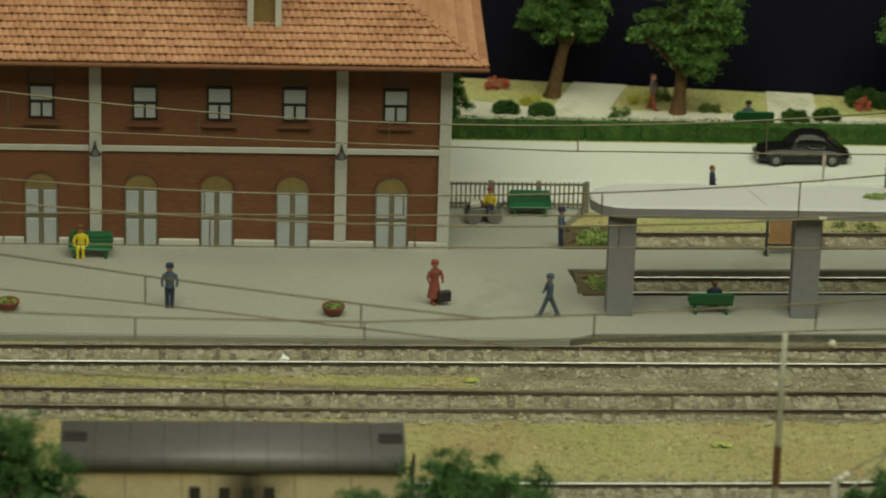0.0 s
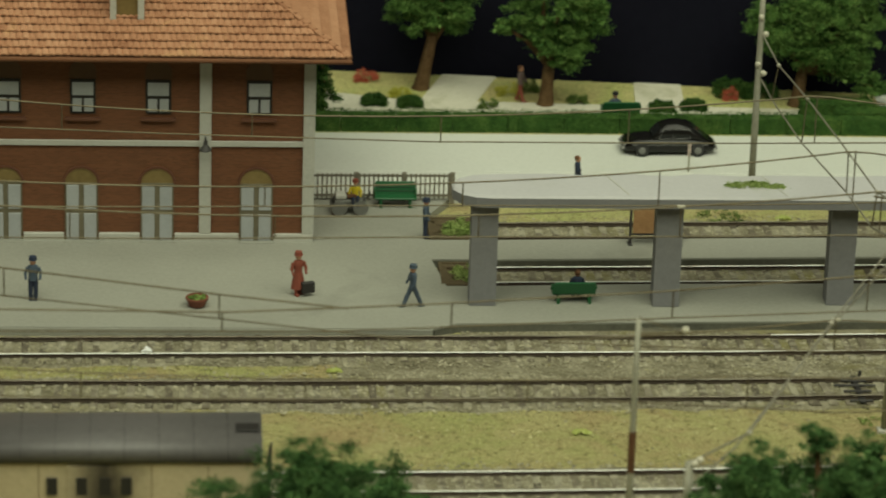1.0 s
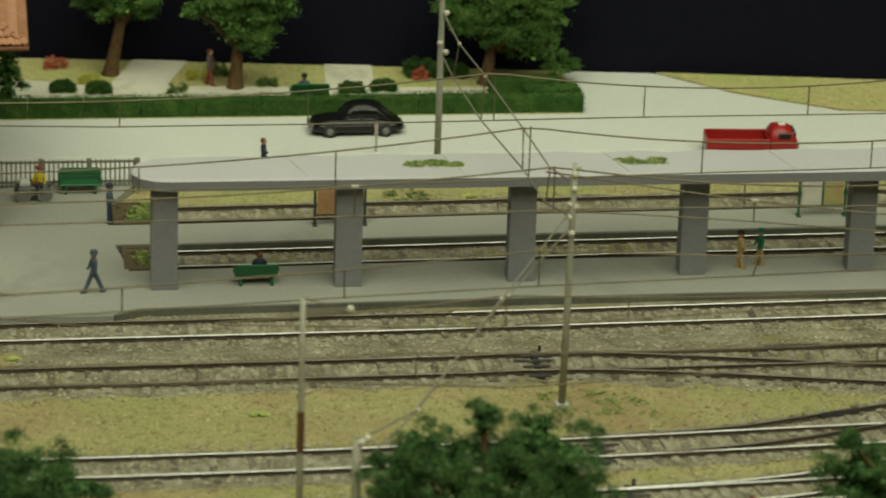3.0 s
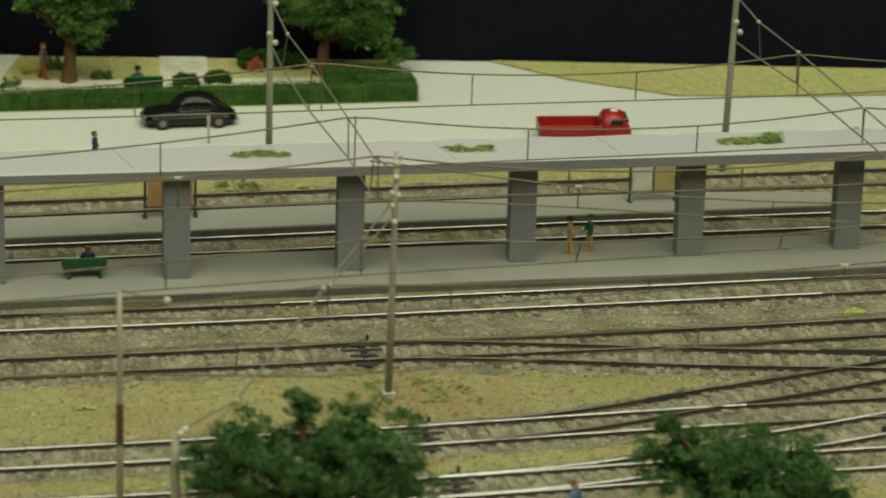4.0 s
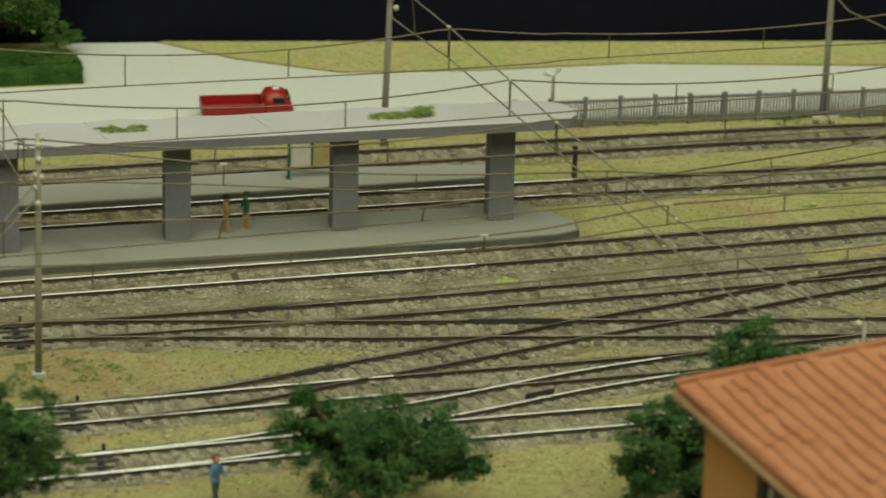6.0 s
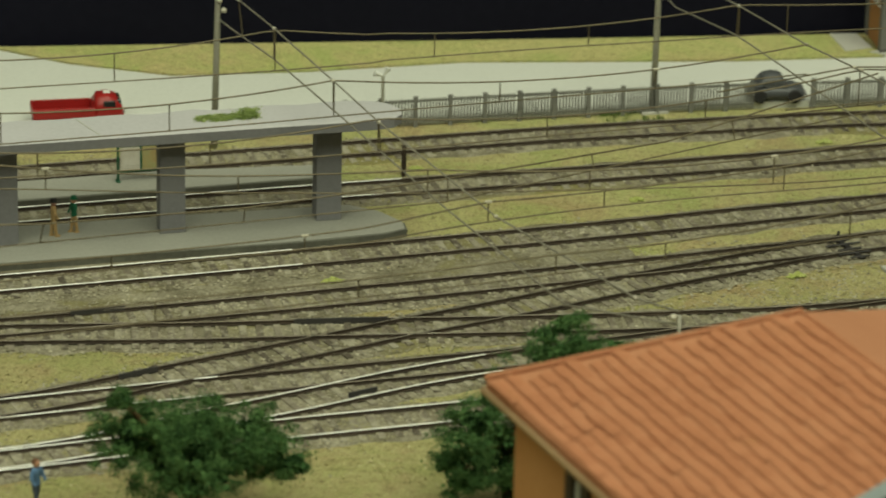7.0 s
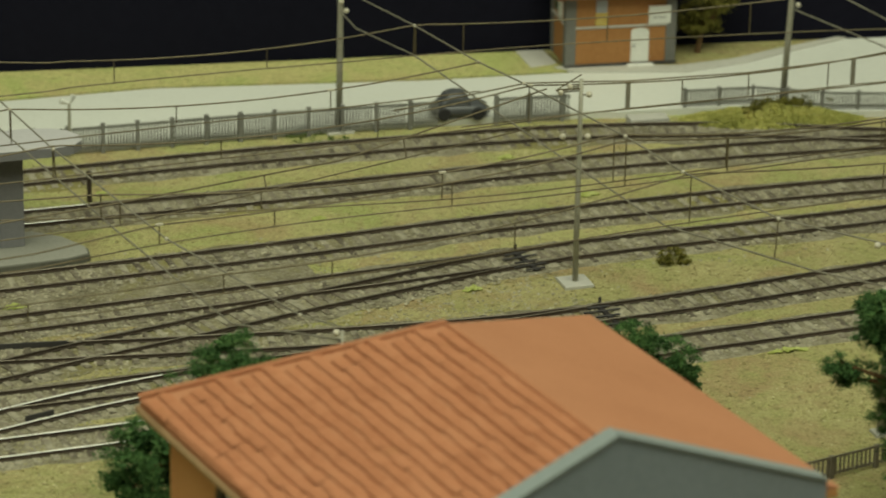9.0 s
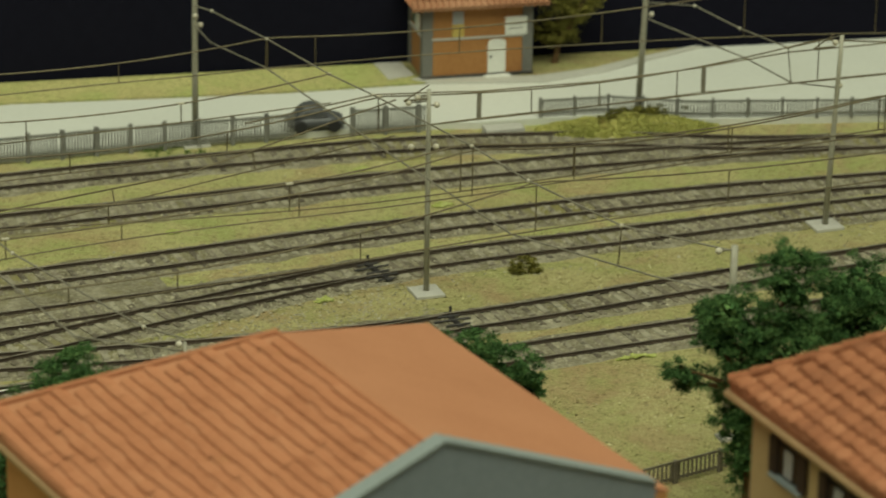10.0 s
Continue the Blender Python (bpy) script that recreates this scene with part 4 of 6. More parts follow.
# ---- planted track ends ----
def planter(x, y, w, d):
    p = thing("planter", "dark timber buffer bed with green scrub", "planter", x, y, 0, 0, "planted track ends")
    for a in ((0, 0.15, 0, d), (w - 0.15, w, 0, d), (0.15, w - 0.15, 0, 0.15), (0.15, w - 0.15, d - 0.15, d)):
        part("edge_board", G().box(a[0], a[1], a[2], a[3], 0, 0.356, 0.02), SOIL, p)
    part("soil", G().box(0.15, w - 0.15, 0.15, d - 0.15, 0, 0.3), SOIL, p)
    r = np.random.RandomState(int(y * 10) + 90)
    m = 46
    c = np.stack([w * r.uniform(0.3, 0.95, m), d * r.uniform(0.15, 0.7, m), 0.34 + 0.3 * r.rand(m) ** 2], 1)
    mesh_part("scrub", flock("scrub", puffs(c, 60, (0.1, 0.1, 0.05), r), 0.045, r, WEEDL), p, "fresh green scrub")
    c = np.stack([w * r.uniform(0.1, 0.9, 16), d * r.uniform(0.1, 0.9, 16), 0.3 + 0.08 * r.rand(16)], 1)
    mesh_part("leaf_litter", flock("leaf_litter", puffs(c, 30, (0.08, 0.08, 0.03), r), 0.04, r, SOIL), p, "brown leaf litter")


planter(5.5, -5.2, 1.9, 2.5)
planter(5.3, -0.05, 2.0, 2.5)


# ---- trees ----
def tree(name, x, y, z0, trunk_h, r0, lumps, mat, label, seed, lean=(0, 0), dense=22, each=130, fleck=0.045):
    """lumps: ellipsoids (dx, dy, dz, radius, flattening) over which clumps are spread."""
    t = thing(name, label, "tree", x, y, z0)
    rr = random.Random(seed)
    pts = [(0, 0, -0.1), (lean[0] * 0.3, lean[1] * 0.3, trunk_h * 0.35), (lean[0], lean[1], trunk_h)]
    g = G().tube([(0, 0, -0.1), (0, 0, 0.12)] + pts[1:] , [r0 * 1.7, r0 * 1.1, r0 * 0.9, r0 * 0.7], 10)
    top = Vector(pts[-1])
    for dx, dy, dz, r, fl in lumps:
        c = Vector((dx, dy, dz))
        mid = top.lerp(c, 0.5) + Vector((rr.uniform(-0.2, 0.2), rr.uniform(-0.2, 0.2), 0.1))
        g.tube([top - Vector((0, 0, trunk_h * 0.12)), mid, c], [r0 * 0.5, r0 * 0.33, r0 * 0.12], 6)
    part("trunk", g, BARK, t, "brown rough bark trunk", True)
    # soft puffs of flock over each mass, fewer and coarser inside
    nr = np.random.RandomState(seed)
    pts, sizes = [], []
    for dx, dy, dz, r, fl in lumps:
        m = int(dense * r * r) + 6
        d = unit(nr.randn(m, 3))
        k = np.where(nr.rand(m) < 0.72, nr.uniform(0.72, 1.03, m), nr.uniform(0.25, 0.72, m))
        k = np.where(nr.rand(m) < 0.09, nr.uniform(1.03, 1.2, m), k)
        c = np.array((dx, dy, dz)) + d * (r * k)[:, None] * (1, 1, fl)
        w = (0.1 + 0.035 * r) * nr.uniform(0.8, 1.3, (m, 1, 1))
        p = puffs(c, each, w * (1, 1, 0.55), nr)
        pts.append(p)
        sizes.append(np.repeat(np.where(k < 0.7, fleck * 2.6, fleck), each))
    mesh_part("crown", flock("crown", np.concatenate(pts), np.concatenate(sizes), nr, mat), t, "ragged flocked foliage crown")
    return t


tree("park_tree", 6.0, 19.2, ZP, 2.6, 0.34, [(0.7, 0, 3.7, 1.3, 0.9), (-0.8, 0, 3.8, 1.0, 0.9), (1.7, 0, 3.7, 1.0, 0.9), (0.2, -0.2, 3.4, 0.7, 0.8), (-0.1, 0.2, 4.6, 1.2, 0.9), (1.3, 0.1, 5.2, 1.2, 1), (0.4, 0, 6.6, 1.8, 1)], LEAFB, "leafy green park tree with leaning brown trunk", 11, (0.45, 0))
tree("park_tree", 11.6, 16.9, ZP, 2.2, 0.35, [(0.2, 0, 3.5, 1.3, 0.9), (0.7, -0.2, 2.4, 0.8, 0.8), (0.9, -0.2, 2.9, 0.8, 0.8), (1.5, 0, 3.5, 1.1, 1.0), (-1.3, 0.2, 4.3, 0.9, 0.8), (-2.1, 0.2, 3.8, 0.35, 0.8), (0.8, 0, 5.6, 1.8, 1), (2.0, 0, 4.6, 0.9, 1), (-0.3, 0, 6.6, 1.4, 1)], LEAFB, "broad green park tree beside the hedge", 12, (0.1, 0))
tree("park_tree", 23.3, 17.3, ZP, 1.9, 0.33, [(0.3, 0, 4.0, 2.2, 0.85), (2.0, 0, 3.2, 1.5, 0.9), (-1.2, 0, 3.7, 1.4, 0.9), (1.2, 0, 5.8, 2.2, 1), (2.8, 0, 4.6, 1.3, 1), (0.9, -0.2, 2.5, 1.2, 0.8), (2.4, -0.1, 2.0, 1.1, 0.7), (3.4, -0.2, 1.0, 0.8, 0.6)], LEAFB, "large green park tree over the hedge corner", 13, (0.2, 0))
tree("cypress", 1.2, 15.2, ZP, 0.6, 0.25, [(0, 0, 0.9, 0.75, 1.2), (0, 0, 1.8, 0.65, 1.3), (0, 0, 2.7, 0.45, 1.4), (0, 0, 3.4, 0.25, 1.4)], LEAFH, "dark dense conical garden shrub", 14)
tree("olive_tree", 80.3, 10.6, ZP, 1.1, 0.16, [(0.1, 0, 1.7, 0.7, 0.9), (-0.6, 0, 1.5, 0.5, 0.8), (0.9, 0, 2.2, 0.6, 0.8), (0.7, 0, 1.5, 0.5, 0.8), (-0.5, 0, 2.2, 0.6, 0.8), (0.4, 0, 2.9, 1.0, 0.9), (1.2, 0, 2.7, 0.7, 0.8), (1.6, 0, 3.3, 0.9, 0.7), (-0.3, 0, 3.8, 0.9, 0.9)], LEAFO, "thin olive-yellow tree beside the brick hut", 15, (0.2, 0), 16, 70)

BIG = dict(mat=LEAF, dense=23, each=150, fleck=0.042)
tree("garden_tree", -16.0, -33.5, 0, 3.2, 0.4, [(0.3, 0, 5.8, 2.0, 0.8), (1.6, 0.2, 4.2, 1.9, 0.8), (-2, 0, 5, 2.2, 0.9), (2.6, 0, 3.0, 1.3, 0.8)], label="dark green tree standing before the yard", seed=21, **BIG)
tree("garden_tree", -0.6, -33.5, 0, 2.6, 0.4, [(0, 0, 4.6, 1.9, 0.75), (2.6, 0, 3.9, 1.7, 0.75), (-2.9, 0.1, 3.4, 1.5, 0.8), (1, 0, 3.2, 2.2, 0.8)], label="spreading dark green tree beside the boxcar", seed=22, **BIG)
tree("garden_tree", 16.4, -33.6, 0, 2.6, 0.4, [(-1.4, 0, 4.3, 2.0, 0.75), (2.0, 0, 4.8, 1.9, 0.8), (-0.3, 0, 6.4, 0.5, 1.1), (0.6, 0, 3.4, 2.4, 0.9), (-2.9, 0, 3.3, 1.2, 0.8), (-3.4, 0, 4.1, 0.9, 0.8), (-2.4, 0, 5.0, 0.9, 0.8), (3.0, 0, 3.3, 1.3, 0.9)], label="bushy dark green tree before the yard", seed=23, **BIG)
tree("garden_tree", 31.2, -33.6, 0, 2.2, 0.4, [(-2.0, 0, 3.6, 1.6, 0.8), (1.4, 0, 3.3, 1.9, 0.75), (-2.6, 0, 5.1, 0.45, 1.1), (-0.2, 0, 2.8, 2.4, 0.8), (3.1, 0, 2.3, 1.2, 0.8)], label="bushy dark green tree with rounded crown", seed=24, **BIG)
tree("garden_tree", 42.6, -34.5, 0, 3.0, 0.35, [(1.7, 0, 6.2, 1.35, 0.8), (3.6, 0, 5.6, 0.9, 0.6), (-1.0, -0.3, 2.9, 1.9, 0.9), (0.8, 0, 4.2, 1.8, 0.9), (-1.9, 0, 1.6, 1.1, 0.9), (0.4, -0.5, 1.6, 1.6, 0.8)], label="tall dark green tree against the orange house", seed=25, **BIG)
tree("garden_tree", 60.6, -33.5, 0, 2.0, 0.3, [(-0.4, 0, 4.9, 1.0, 0.8), (0.9, 0, 4.0, 1.1, 0.8), (-1.6, 0, 4.2, 1.3, 0.8), (1.8, 0, 3.1, 0.7, 0.7)], label="low dark green tree behind the orange house", seed=26, **BIG)
tree("garden_tree", 68.3, -41.0, 0, 4.8, 0.3, [(1.2, 0, 9.5, 1.3, 1.0), (-0.5, 0, 7.9, 1.4, 0.9), (2.7, 0, 7.8, 1.8, 0.9), (-1.7, 0, 7.4, 0.9, 0.9), (-3.0, 0, 6.4, 0.55, 0.8), (-2.6, 0, 5.8, 0.5, 0.8), (3.9, 0, 8.6, 1.3, 0.9), (5.4, 0, 8.0, 1.7, 0.9), (-1.5, 0, 8.3, 1.0, 0.9), (4.2, 0, 6.6, 1.6, 0.9), (-0.1, 0, 6.0, 1.7, 0.9), (1.5, 0, 6.4, 2.0, 0.9), (-0.3, 0, 4.7, 1.3, 1.0), (-0.1, 0, 3.3, 1.1, 1.2), (0.0, 0, 2.0, 0.9, 1.1)], label="tall loose dark green tree beside the cream house", seed=27, **BIG)


# ---- hedges, shrubs and flowers ----
def hedge(name, x0, x1, y0, y1, h, label, seed):
    """A clipped hedge, in sections as it was glued down."""
    nr = np.random.RandomState(seed)
    ob = thing(name, label, "hedge", x0, y0, ZP)
    n = max(1, round((x1 - x0) / 2.6))
    w, d = (x1 - x0) / n, y1 - y0
    for i in range(n):
        g = G().box(i * w + 0.02, (i + 1) * w - 0.02, 0.1, d - 0.1, 0, h - 0.12)
        part("hedge_core", g, LEAFH, ob)
        m = int(w * (h * 2 + d) * 260)
        x, k = i * w + nr.uniform(0, w, m), nr.rand(m) * (2 * h + d)
        top = h - 0.05 + 0.03 * np.sin(x * 1.7) + 0.03 * np.sin(x * 5.3)
        y = np.where(k < h, 0.05, np.where(k < h + d, k - h, d - 0.05))
        z = np.where(k < h, k, np.where(k < h + d, top, k - h - d))
        end = (nr.rand(m) < 0.15) & ((i == 0) | (i == n - 1))
        x = np.where(end, 0.03 if i == 0 else x1 - x0 - 0.03, x)
        y, z = np.where(end, nr.uniform(0, d, m), y), np.where(end, nr.uniform(0, h, m), z)
        mesh_part("hedge_section", flock("hedge_section", np.stack([x, y, z], 1) + nr.randn(m, 3) * 0.035, 0.034, nr, LEAFH), ob)
    return ob


hedge("hedge", -3, 27.2, 13.0, 13.95, 0.85, "long clipped dark green hedge along the street", 31)
hedge("hedge", 24.6, 27.2, 13.95, 15.2, 0.85, "hedge return at the street corner", 32)
hedge("hedge", 23.2, 26.6, 15.2, 16.1, 0.85, "hedge bend behind the street corner", 33)


def shrub(name, x, y, z, w, h, mat, label, seed, n=40, cat="shrub", group=""):
    r = np.random.RandomState(seed)
    d = r.uniform(0, 1, (n, 3)) ** (0.6, 0.6, 0.8)
    d[:, 2] *= np.sqrt(np.maximum(0.15, 1 - 0.6 * (d[:, :2] ** 2).sum(1)))
    c = np.array((x, y, z + 0.04)) + d * np.sign(r.randn(n, 3)) * (w, w * 0.7, 0) + d * (0, 0, h)
    me = flock(name, puffs(c, 26 if "weeds" in label else 60, (0.07, 0.07, 0.045), r), 0.036, r, mat)
    return tagged(new(name, me), label, cat, group)


for i, (x, y, w) in enumerate(((3.7, 16.7, 0.5), (5.35, 16.5, 0.5), (16.9, 16.2, 0.5), (18.4, 16.4, 0.5))):
    shrub("shrub", x, y, ZP + 0.05, w, 0.5, LEAFH, "small clipped round park shrub", 40 + i, 130, "shrub", "clipped park shrubs")
shrub("flower_bush", 3.5, 20.2, ZP, 0.5, 0.55, REDFLOW, "red flowering bush on the lawn", 51, 30, "flowers")
shrub("flower_bush", 5.0, 18.0, ZP, 0.45, 0.45, YELFLOW, "yellow flowering bush on the lawn", 52, 30, "flowers")
shrub("flower_bush", 10.0, 18.4, ZP, 0.5, 0.55, YELFLOW, "yellow flowering bush on the lawn", 53, 30, "flowers")
shrub("flower_bush", 11.0, 18.9, ZP, 0.4, 0.6, WEED, "pale green bush on the lawn", 54, 26, "flowers")
shrub("flower_bush", 13.1, 17.2, ZP, 0.4, 0.5, WEED, "low green bush on the lawn", 55, 26, "flowers")
shrub("flower_bush", 20.3, 17.9, ZP, 0.3, 0.6, REDFLOW, "orange-red flowers before the hedge block", 56, 22, "flowers")
shrub("flower_bush", 8.9, 16.4, ZP, 0.4, 0.5, WEED, "light green plant behind the hedge", 57, 26, "flowers")
shrub("shrub", 20.4, 18.6, ZP, 0.75, 0.85, LEAFH, "loose dark green shrub beside the large tree", 63, 170)
shrub("shrub", 21.7, 18.5, ZP, 0.8, 0.7, LEAFH, "low spreading green shrub beside the large tree", 64, 170)
shrub("scrub", 69.2, -14.9, 0, 0.6, 0.75, LEAFO, "rusty olive scrub bush on the turf", 58, 46, "scrub")
shrub("scrub", 22.0, -18.6, 0, 1.5, 0.1, WEEDL, "low green weeds beside a mast foot", 59, 34, "scrub")
shrub("scrub", 23.6, -19.3, 0, 1.1, 0.12, WEEDL, "low green weeds on the turf", 60, 24, "scrub")
shrub("scrub", 58.9, 4.2, 0, 1.3, 0.2, WEED, "low green weeds along the fence", 61, 44, "scrub")
shrub("scrub", 17.9, 3.2, 0, 0.9, 0.35, WEED, "low green weeds behind the far track", 62, 34, "scrub")


def mound():
    r = np.random.RandomState(66)
    n = 30000
    a, k = r.uniform(0, 6.28, n), np.sqrt(r.rand(n))
    u = np.cos(a) * k * 4.4
    x, y = 80.4 + u, 1.1 + np.sin(a) * k * 1.5 - 0.2 * u
    lump = np.array([noise.noise((p * 0.9, q * 1.1, 3.0)) for p, q in zip(x, y)])
    z = 0.05 + (0.55 + 0.3 * lump) * (1 - k * k) + r.randn(n) * 0.03
    me = flock("scrub_mound", np.stack([x, y, z], 1), 0.05, r, MOUNDM)
    tagged(new("scrub_mound", me), "low yellow-green scrub mound by the fence", "scrub")
    c = np.stack([80.9 + r.randn(70) * 0.9, 1.6 + r.randn(70) * 0.3, 0.62 + r.uniform(-0.05, 0.2, 70)], 1)
    tagged(new("scrub", flock("scrub", puffs(c, 60, (0.1, 0.1, 0.05), r), 0.04, r, LEAFO)), "rusty olive scrub on top of a mound", "scrub")


mound()


# ---- fences ----
def fence(line, spacing, h, mat, label, z=ZP, post_w=0.16, picket=0.2, cap=True):
    f = thing("picket_fence", label, "fence")
    pts = [Vector(p) for p in line]
    dense = []
    for p, q in zip(pts, pts[1:]):
        n = max(1, round((q - p).length / 0.25))
        dense += [p + (q - p) * (k / n) for k in range(n)]
    dense.append(pts[-1])
    post = G().box(-post_w, post_w, -post_w * 0.8, post_w * 0.8, -0.1, h, 0.03)
    if cap:
        post.box(-post_w * 1.12, post_w * 1.12, -post_w * 0.95, post_w * 0.95, h, h + 0.05, 0.015)
    pm = post.mesh("post", mat)
    km = G().box(-0.036, 0.036, -0.025, 0.025, 0.1, h * 0.96, 0.01).mesh("slat", mat)
    posts = at_length(dense, spacing)
    for p, a in posts:
        piece("post", pm, f, place(p.x, p.y, z, a))
    for p, a in at_length(dense, picket):
        if min((p - q).length for q, _ in posts) > post_w + 0.03:
            piece("slat", km, f, place(p.x, p.y, z, a))
    for zz in (0.16, 0.84):
        g = G()
        o = offset(dense, 0.05)
        g.loft([[(p.x, p.y, z + h * zz), (p.x, p.y, z + h * zz + 0.09), (q.x, q.y, z + h * zz + 0.09), (q.x, q.y, z + h * zz)] for p, q in zip(dense, o)])
        part("rail", g, mat, f)
    return f


fence([(0.35, 4.3), (6.6, 4.35)], 2.05, 1.3, FENCEB, "brown-grey picket fence beside the station", ZP, 0.11, 0.2, False)
fence([(45.6, 5.0), (55, 4.8), (60, 4.57), (64.75, 4.25)], 1.62, 1.36, FENCEM, "grey picket fence with square posts along the street", 0.05, 0.1, 0.145)
fence([(67.55, 4.0), (71.1, 3.58)], 1.6, 1.36, FENCEM, "grey picket fence end beside the level crossing", 0.05, 0.1, 0.145)
fence([(76.7, 3.1), (80.2, 2.7), (83.5, 0.95), (92.7, -1.6), (106, -5.5)], 1.68, 0.92, FENCEM, "grey picket fence beyond the crossing", ZP, 0.075, 0.15)
fence([(62.8, -38.2), (67.1, -37.2), (71.3, -36.2)], 2.1, 0.95, FENCEB, "dark grey garden fence under the tree", 0.0, 0.09, 0.2, False)


# ---- vehicles ----
GREYGLASS = plain("grey_car_glass", (0.1, 0.105, 0.11), 0.15, 0, 0.8, 0.0)
DULLM = plain("dull_grey_metal", (0.2, 0.2, 0.19), 0.45, 0.4)


def wheel(parent, x, y, z, r, hub=None):
    w = part("wheel", G().loft([[(x + r * k * math.cos(a), y + d, z + r * k * math.sin(a)) for a in [2 * math.pi * i / 14 for i in range(14)]] for k, d in ((0.8, -0.14), (1, -0.1), (1, 0.1), (0.8, 0.14))]), TYRE, parent)
    part("hub", G().loft([[(x + r * k * math.cos(a), y + d, z + r * k * math.sin(a)) for a in [2 * math.pi * i / 12 for i in range(12)]] for k, d in ((0.5, -0.15), (0.4, -0.17), (0.2, -0.175))]), hub or DULLM, w)


def body_loft(stations, n=None):
    """Rings across a car body from (x, half width, bottom z, top z, shoulder share)."""
    rings = []
    for x, w, z0, z1, sh in stations:
        h = z1 - z0
        prof = [(-0.86, 0), (-1, 0.22), (-1, 0.62), (-0.9 * sh, 0.9), (-0.55 * sh, 1), (0.55 * sh, 1), (0.9 * sh, 0.9), (1, 0.62), (1, 0.22), (0.86, 0)]
        rings.append([(x, a * w, z0 + b * h) for a, b in prof])
    return G().loft(rings)


def sedan(name, label, x, y, rz, paint, l=4.05, wide=1.5, hh=1.38, cat="car"):
    c = thing(name, label, cat, x, y, ZP, rz)
    k, w = l / 4.05, wide / 2
    glass = GREYGLASS if paint is GREYCAR else CARGLASS
    z = hh / 1.38
    low = [(-2.02, w * 0.72, 0.28, 0.5 * z, 0.9), (-1.9, w * 0.9, 0.2, 0.64 * z, 0.95), (-1.3, w, 0.18, 0.72 * z, 1), (-0.75, w, 0.16, 0.75 * z, 1), (0.9, w, 0.16, 0.74 * z, 1), (1.5, w * 0.97, 0.18, 0.68 * z, 0.95), (1.9, w * 0.88, 0.22, 0.58 * z, 0.9), (2.03, w * 0.75, 0.28, 0.48 * z, 0.85)]
    part("body", body_loft([(a * k, b, c0, d, e) for a, b, c0, d, e in low]), paint, c, "", True)
    top = [(-0.8, w * 0.86, 0.64 * z, 0.75 * z, 0.9), (-0.4, w * 0.82, 0.66 * z, 1.24 * z, 0.84), (-0.12, w * 0.82, 0.66 * z, 1.35 * z, 0.82), (0.35, w * 0.82, 0.66 * z, 1.38 * z, 0.8), (0.85, w * 0.82, 0.66 * z, 1.32 * z, 0.82), (1.2, w * 0.84, 0.64 * z, 1.02 * z, 0.86), (1.75, w * 0.84, 0.56 * z, 0.66 * z, 0.9)]
    part("cabin", body_loft([(a * k, b, c0, d, e) for a, b, c0, d, e in top]), paint, c, "", True)
    for s in (-1, 1):
        for a, b, lean in ((-0.5, 0.12, 0.22), (0.2, 0.92, 0.02)):
            rings = [[(a * k, s * w * q, 0.76 * z), (b * k, s * w * q, 0.76 * z), ((b - 0.08) * k, s * w * (q - 0.06), 1.14 * z), ((a + lean) * k, s * w * (q - 0.06), 1.14 * z)] for q in (0.74, 0.835)]
            part("side_window", G().loft(rings), glass, c)
            frame_line = [(x0, y0 * 1.01, z0) for x0, y0, z0 in rings[1]]
            part("window_trim", G().tube(frame_line + frame_line[:1], 0.011, 5), DULLM, c)
    for a, b, q in ((-0.78, -0.44, "windscreen"), (1.0, 1.45, "rear_window")):
        z0, z1 = (0.78, 1.16) if a < 0 else (1.16, 0.84)
        g = G().loft([[(a * k, -w * 0.62, z0 * z), (a * k, w * 0.62, z0 * z), (b * k, w * 0.55, z1 * z), (b * k, -w * 0.55, z1 * z)], [(a * k, -w * 0.62, z0 * z + 0.05), (a * k, w * 0.62, z0 * z + 0.05), (b * k, w * 0.55, z1 * z + 0.05), (b * k, -w * 0.55, z1 * z + 0.05)]])
        part(q, g, glass, c)
    for a in (-1.25, 1.25):
        for s in (-1, 1):
            wheel(c, a * k, s * (w - 0.02) * 0.93, 0.3, 0.32, TYRE if paint is GREYCAR else None)
    for a in (-2.08, 2.08):
        part("bumper", G().box(a * k - 0.06, a * k + 0.06, -w * 0.85, w * 0.85, 0.3, 0.42, 0.03), DULLM, c)
    for s in (-1, 1):
        part("headlight", G().ball((-1.98 * k, s * w * 0.62, 0.46 * z), 0.1, 8, 5), DULLM, c)
    part("belt_trim", G().box(-1.7 * k, 1.7 * k, -w * 1.012, -w * 0.98, 0.5 * z, 0.53 * z), DULLM, c)
    return c


sedan("car", "glossy black rounded vintage saloon car on the street", 16.55, 10.9, 1.5, BLACKCAR, 4.05, 1.5, 1.46)
sedan("car", "dark grey small rounded car parked behind the fence", 65.95, 4.75, 171, GREYCAR, 2.6, 1.4, 1.3)


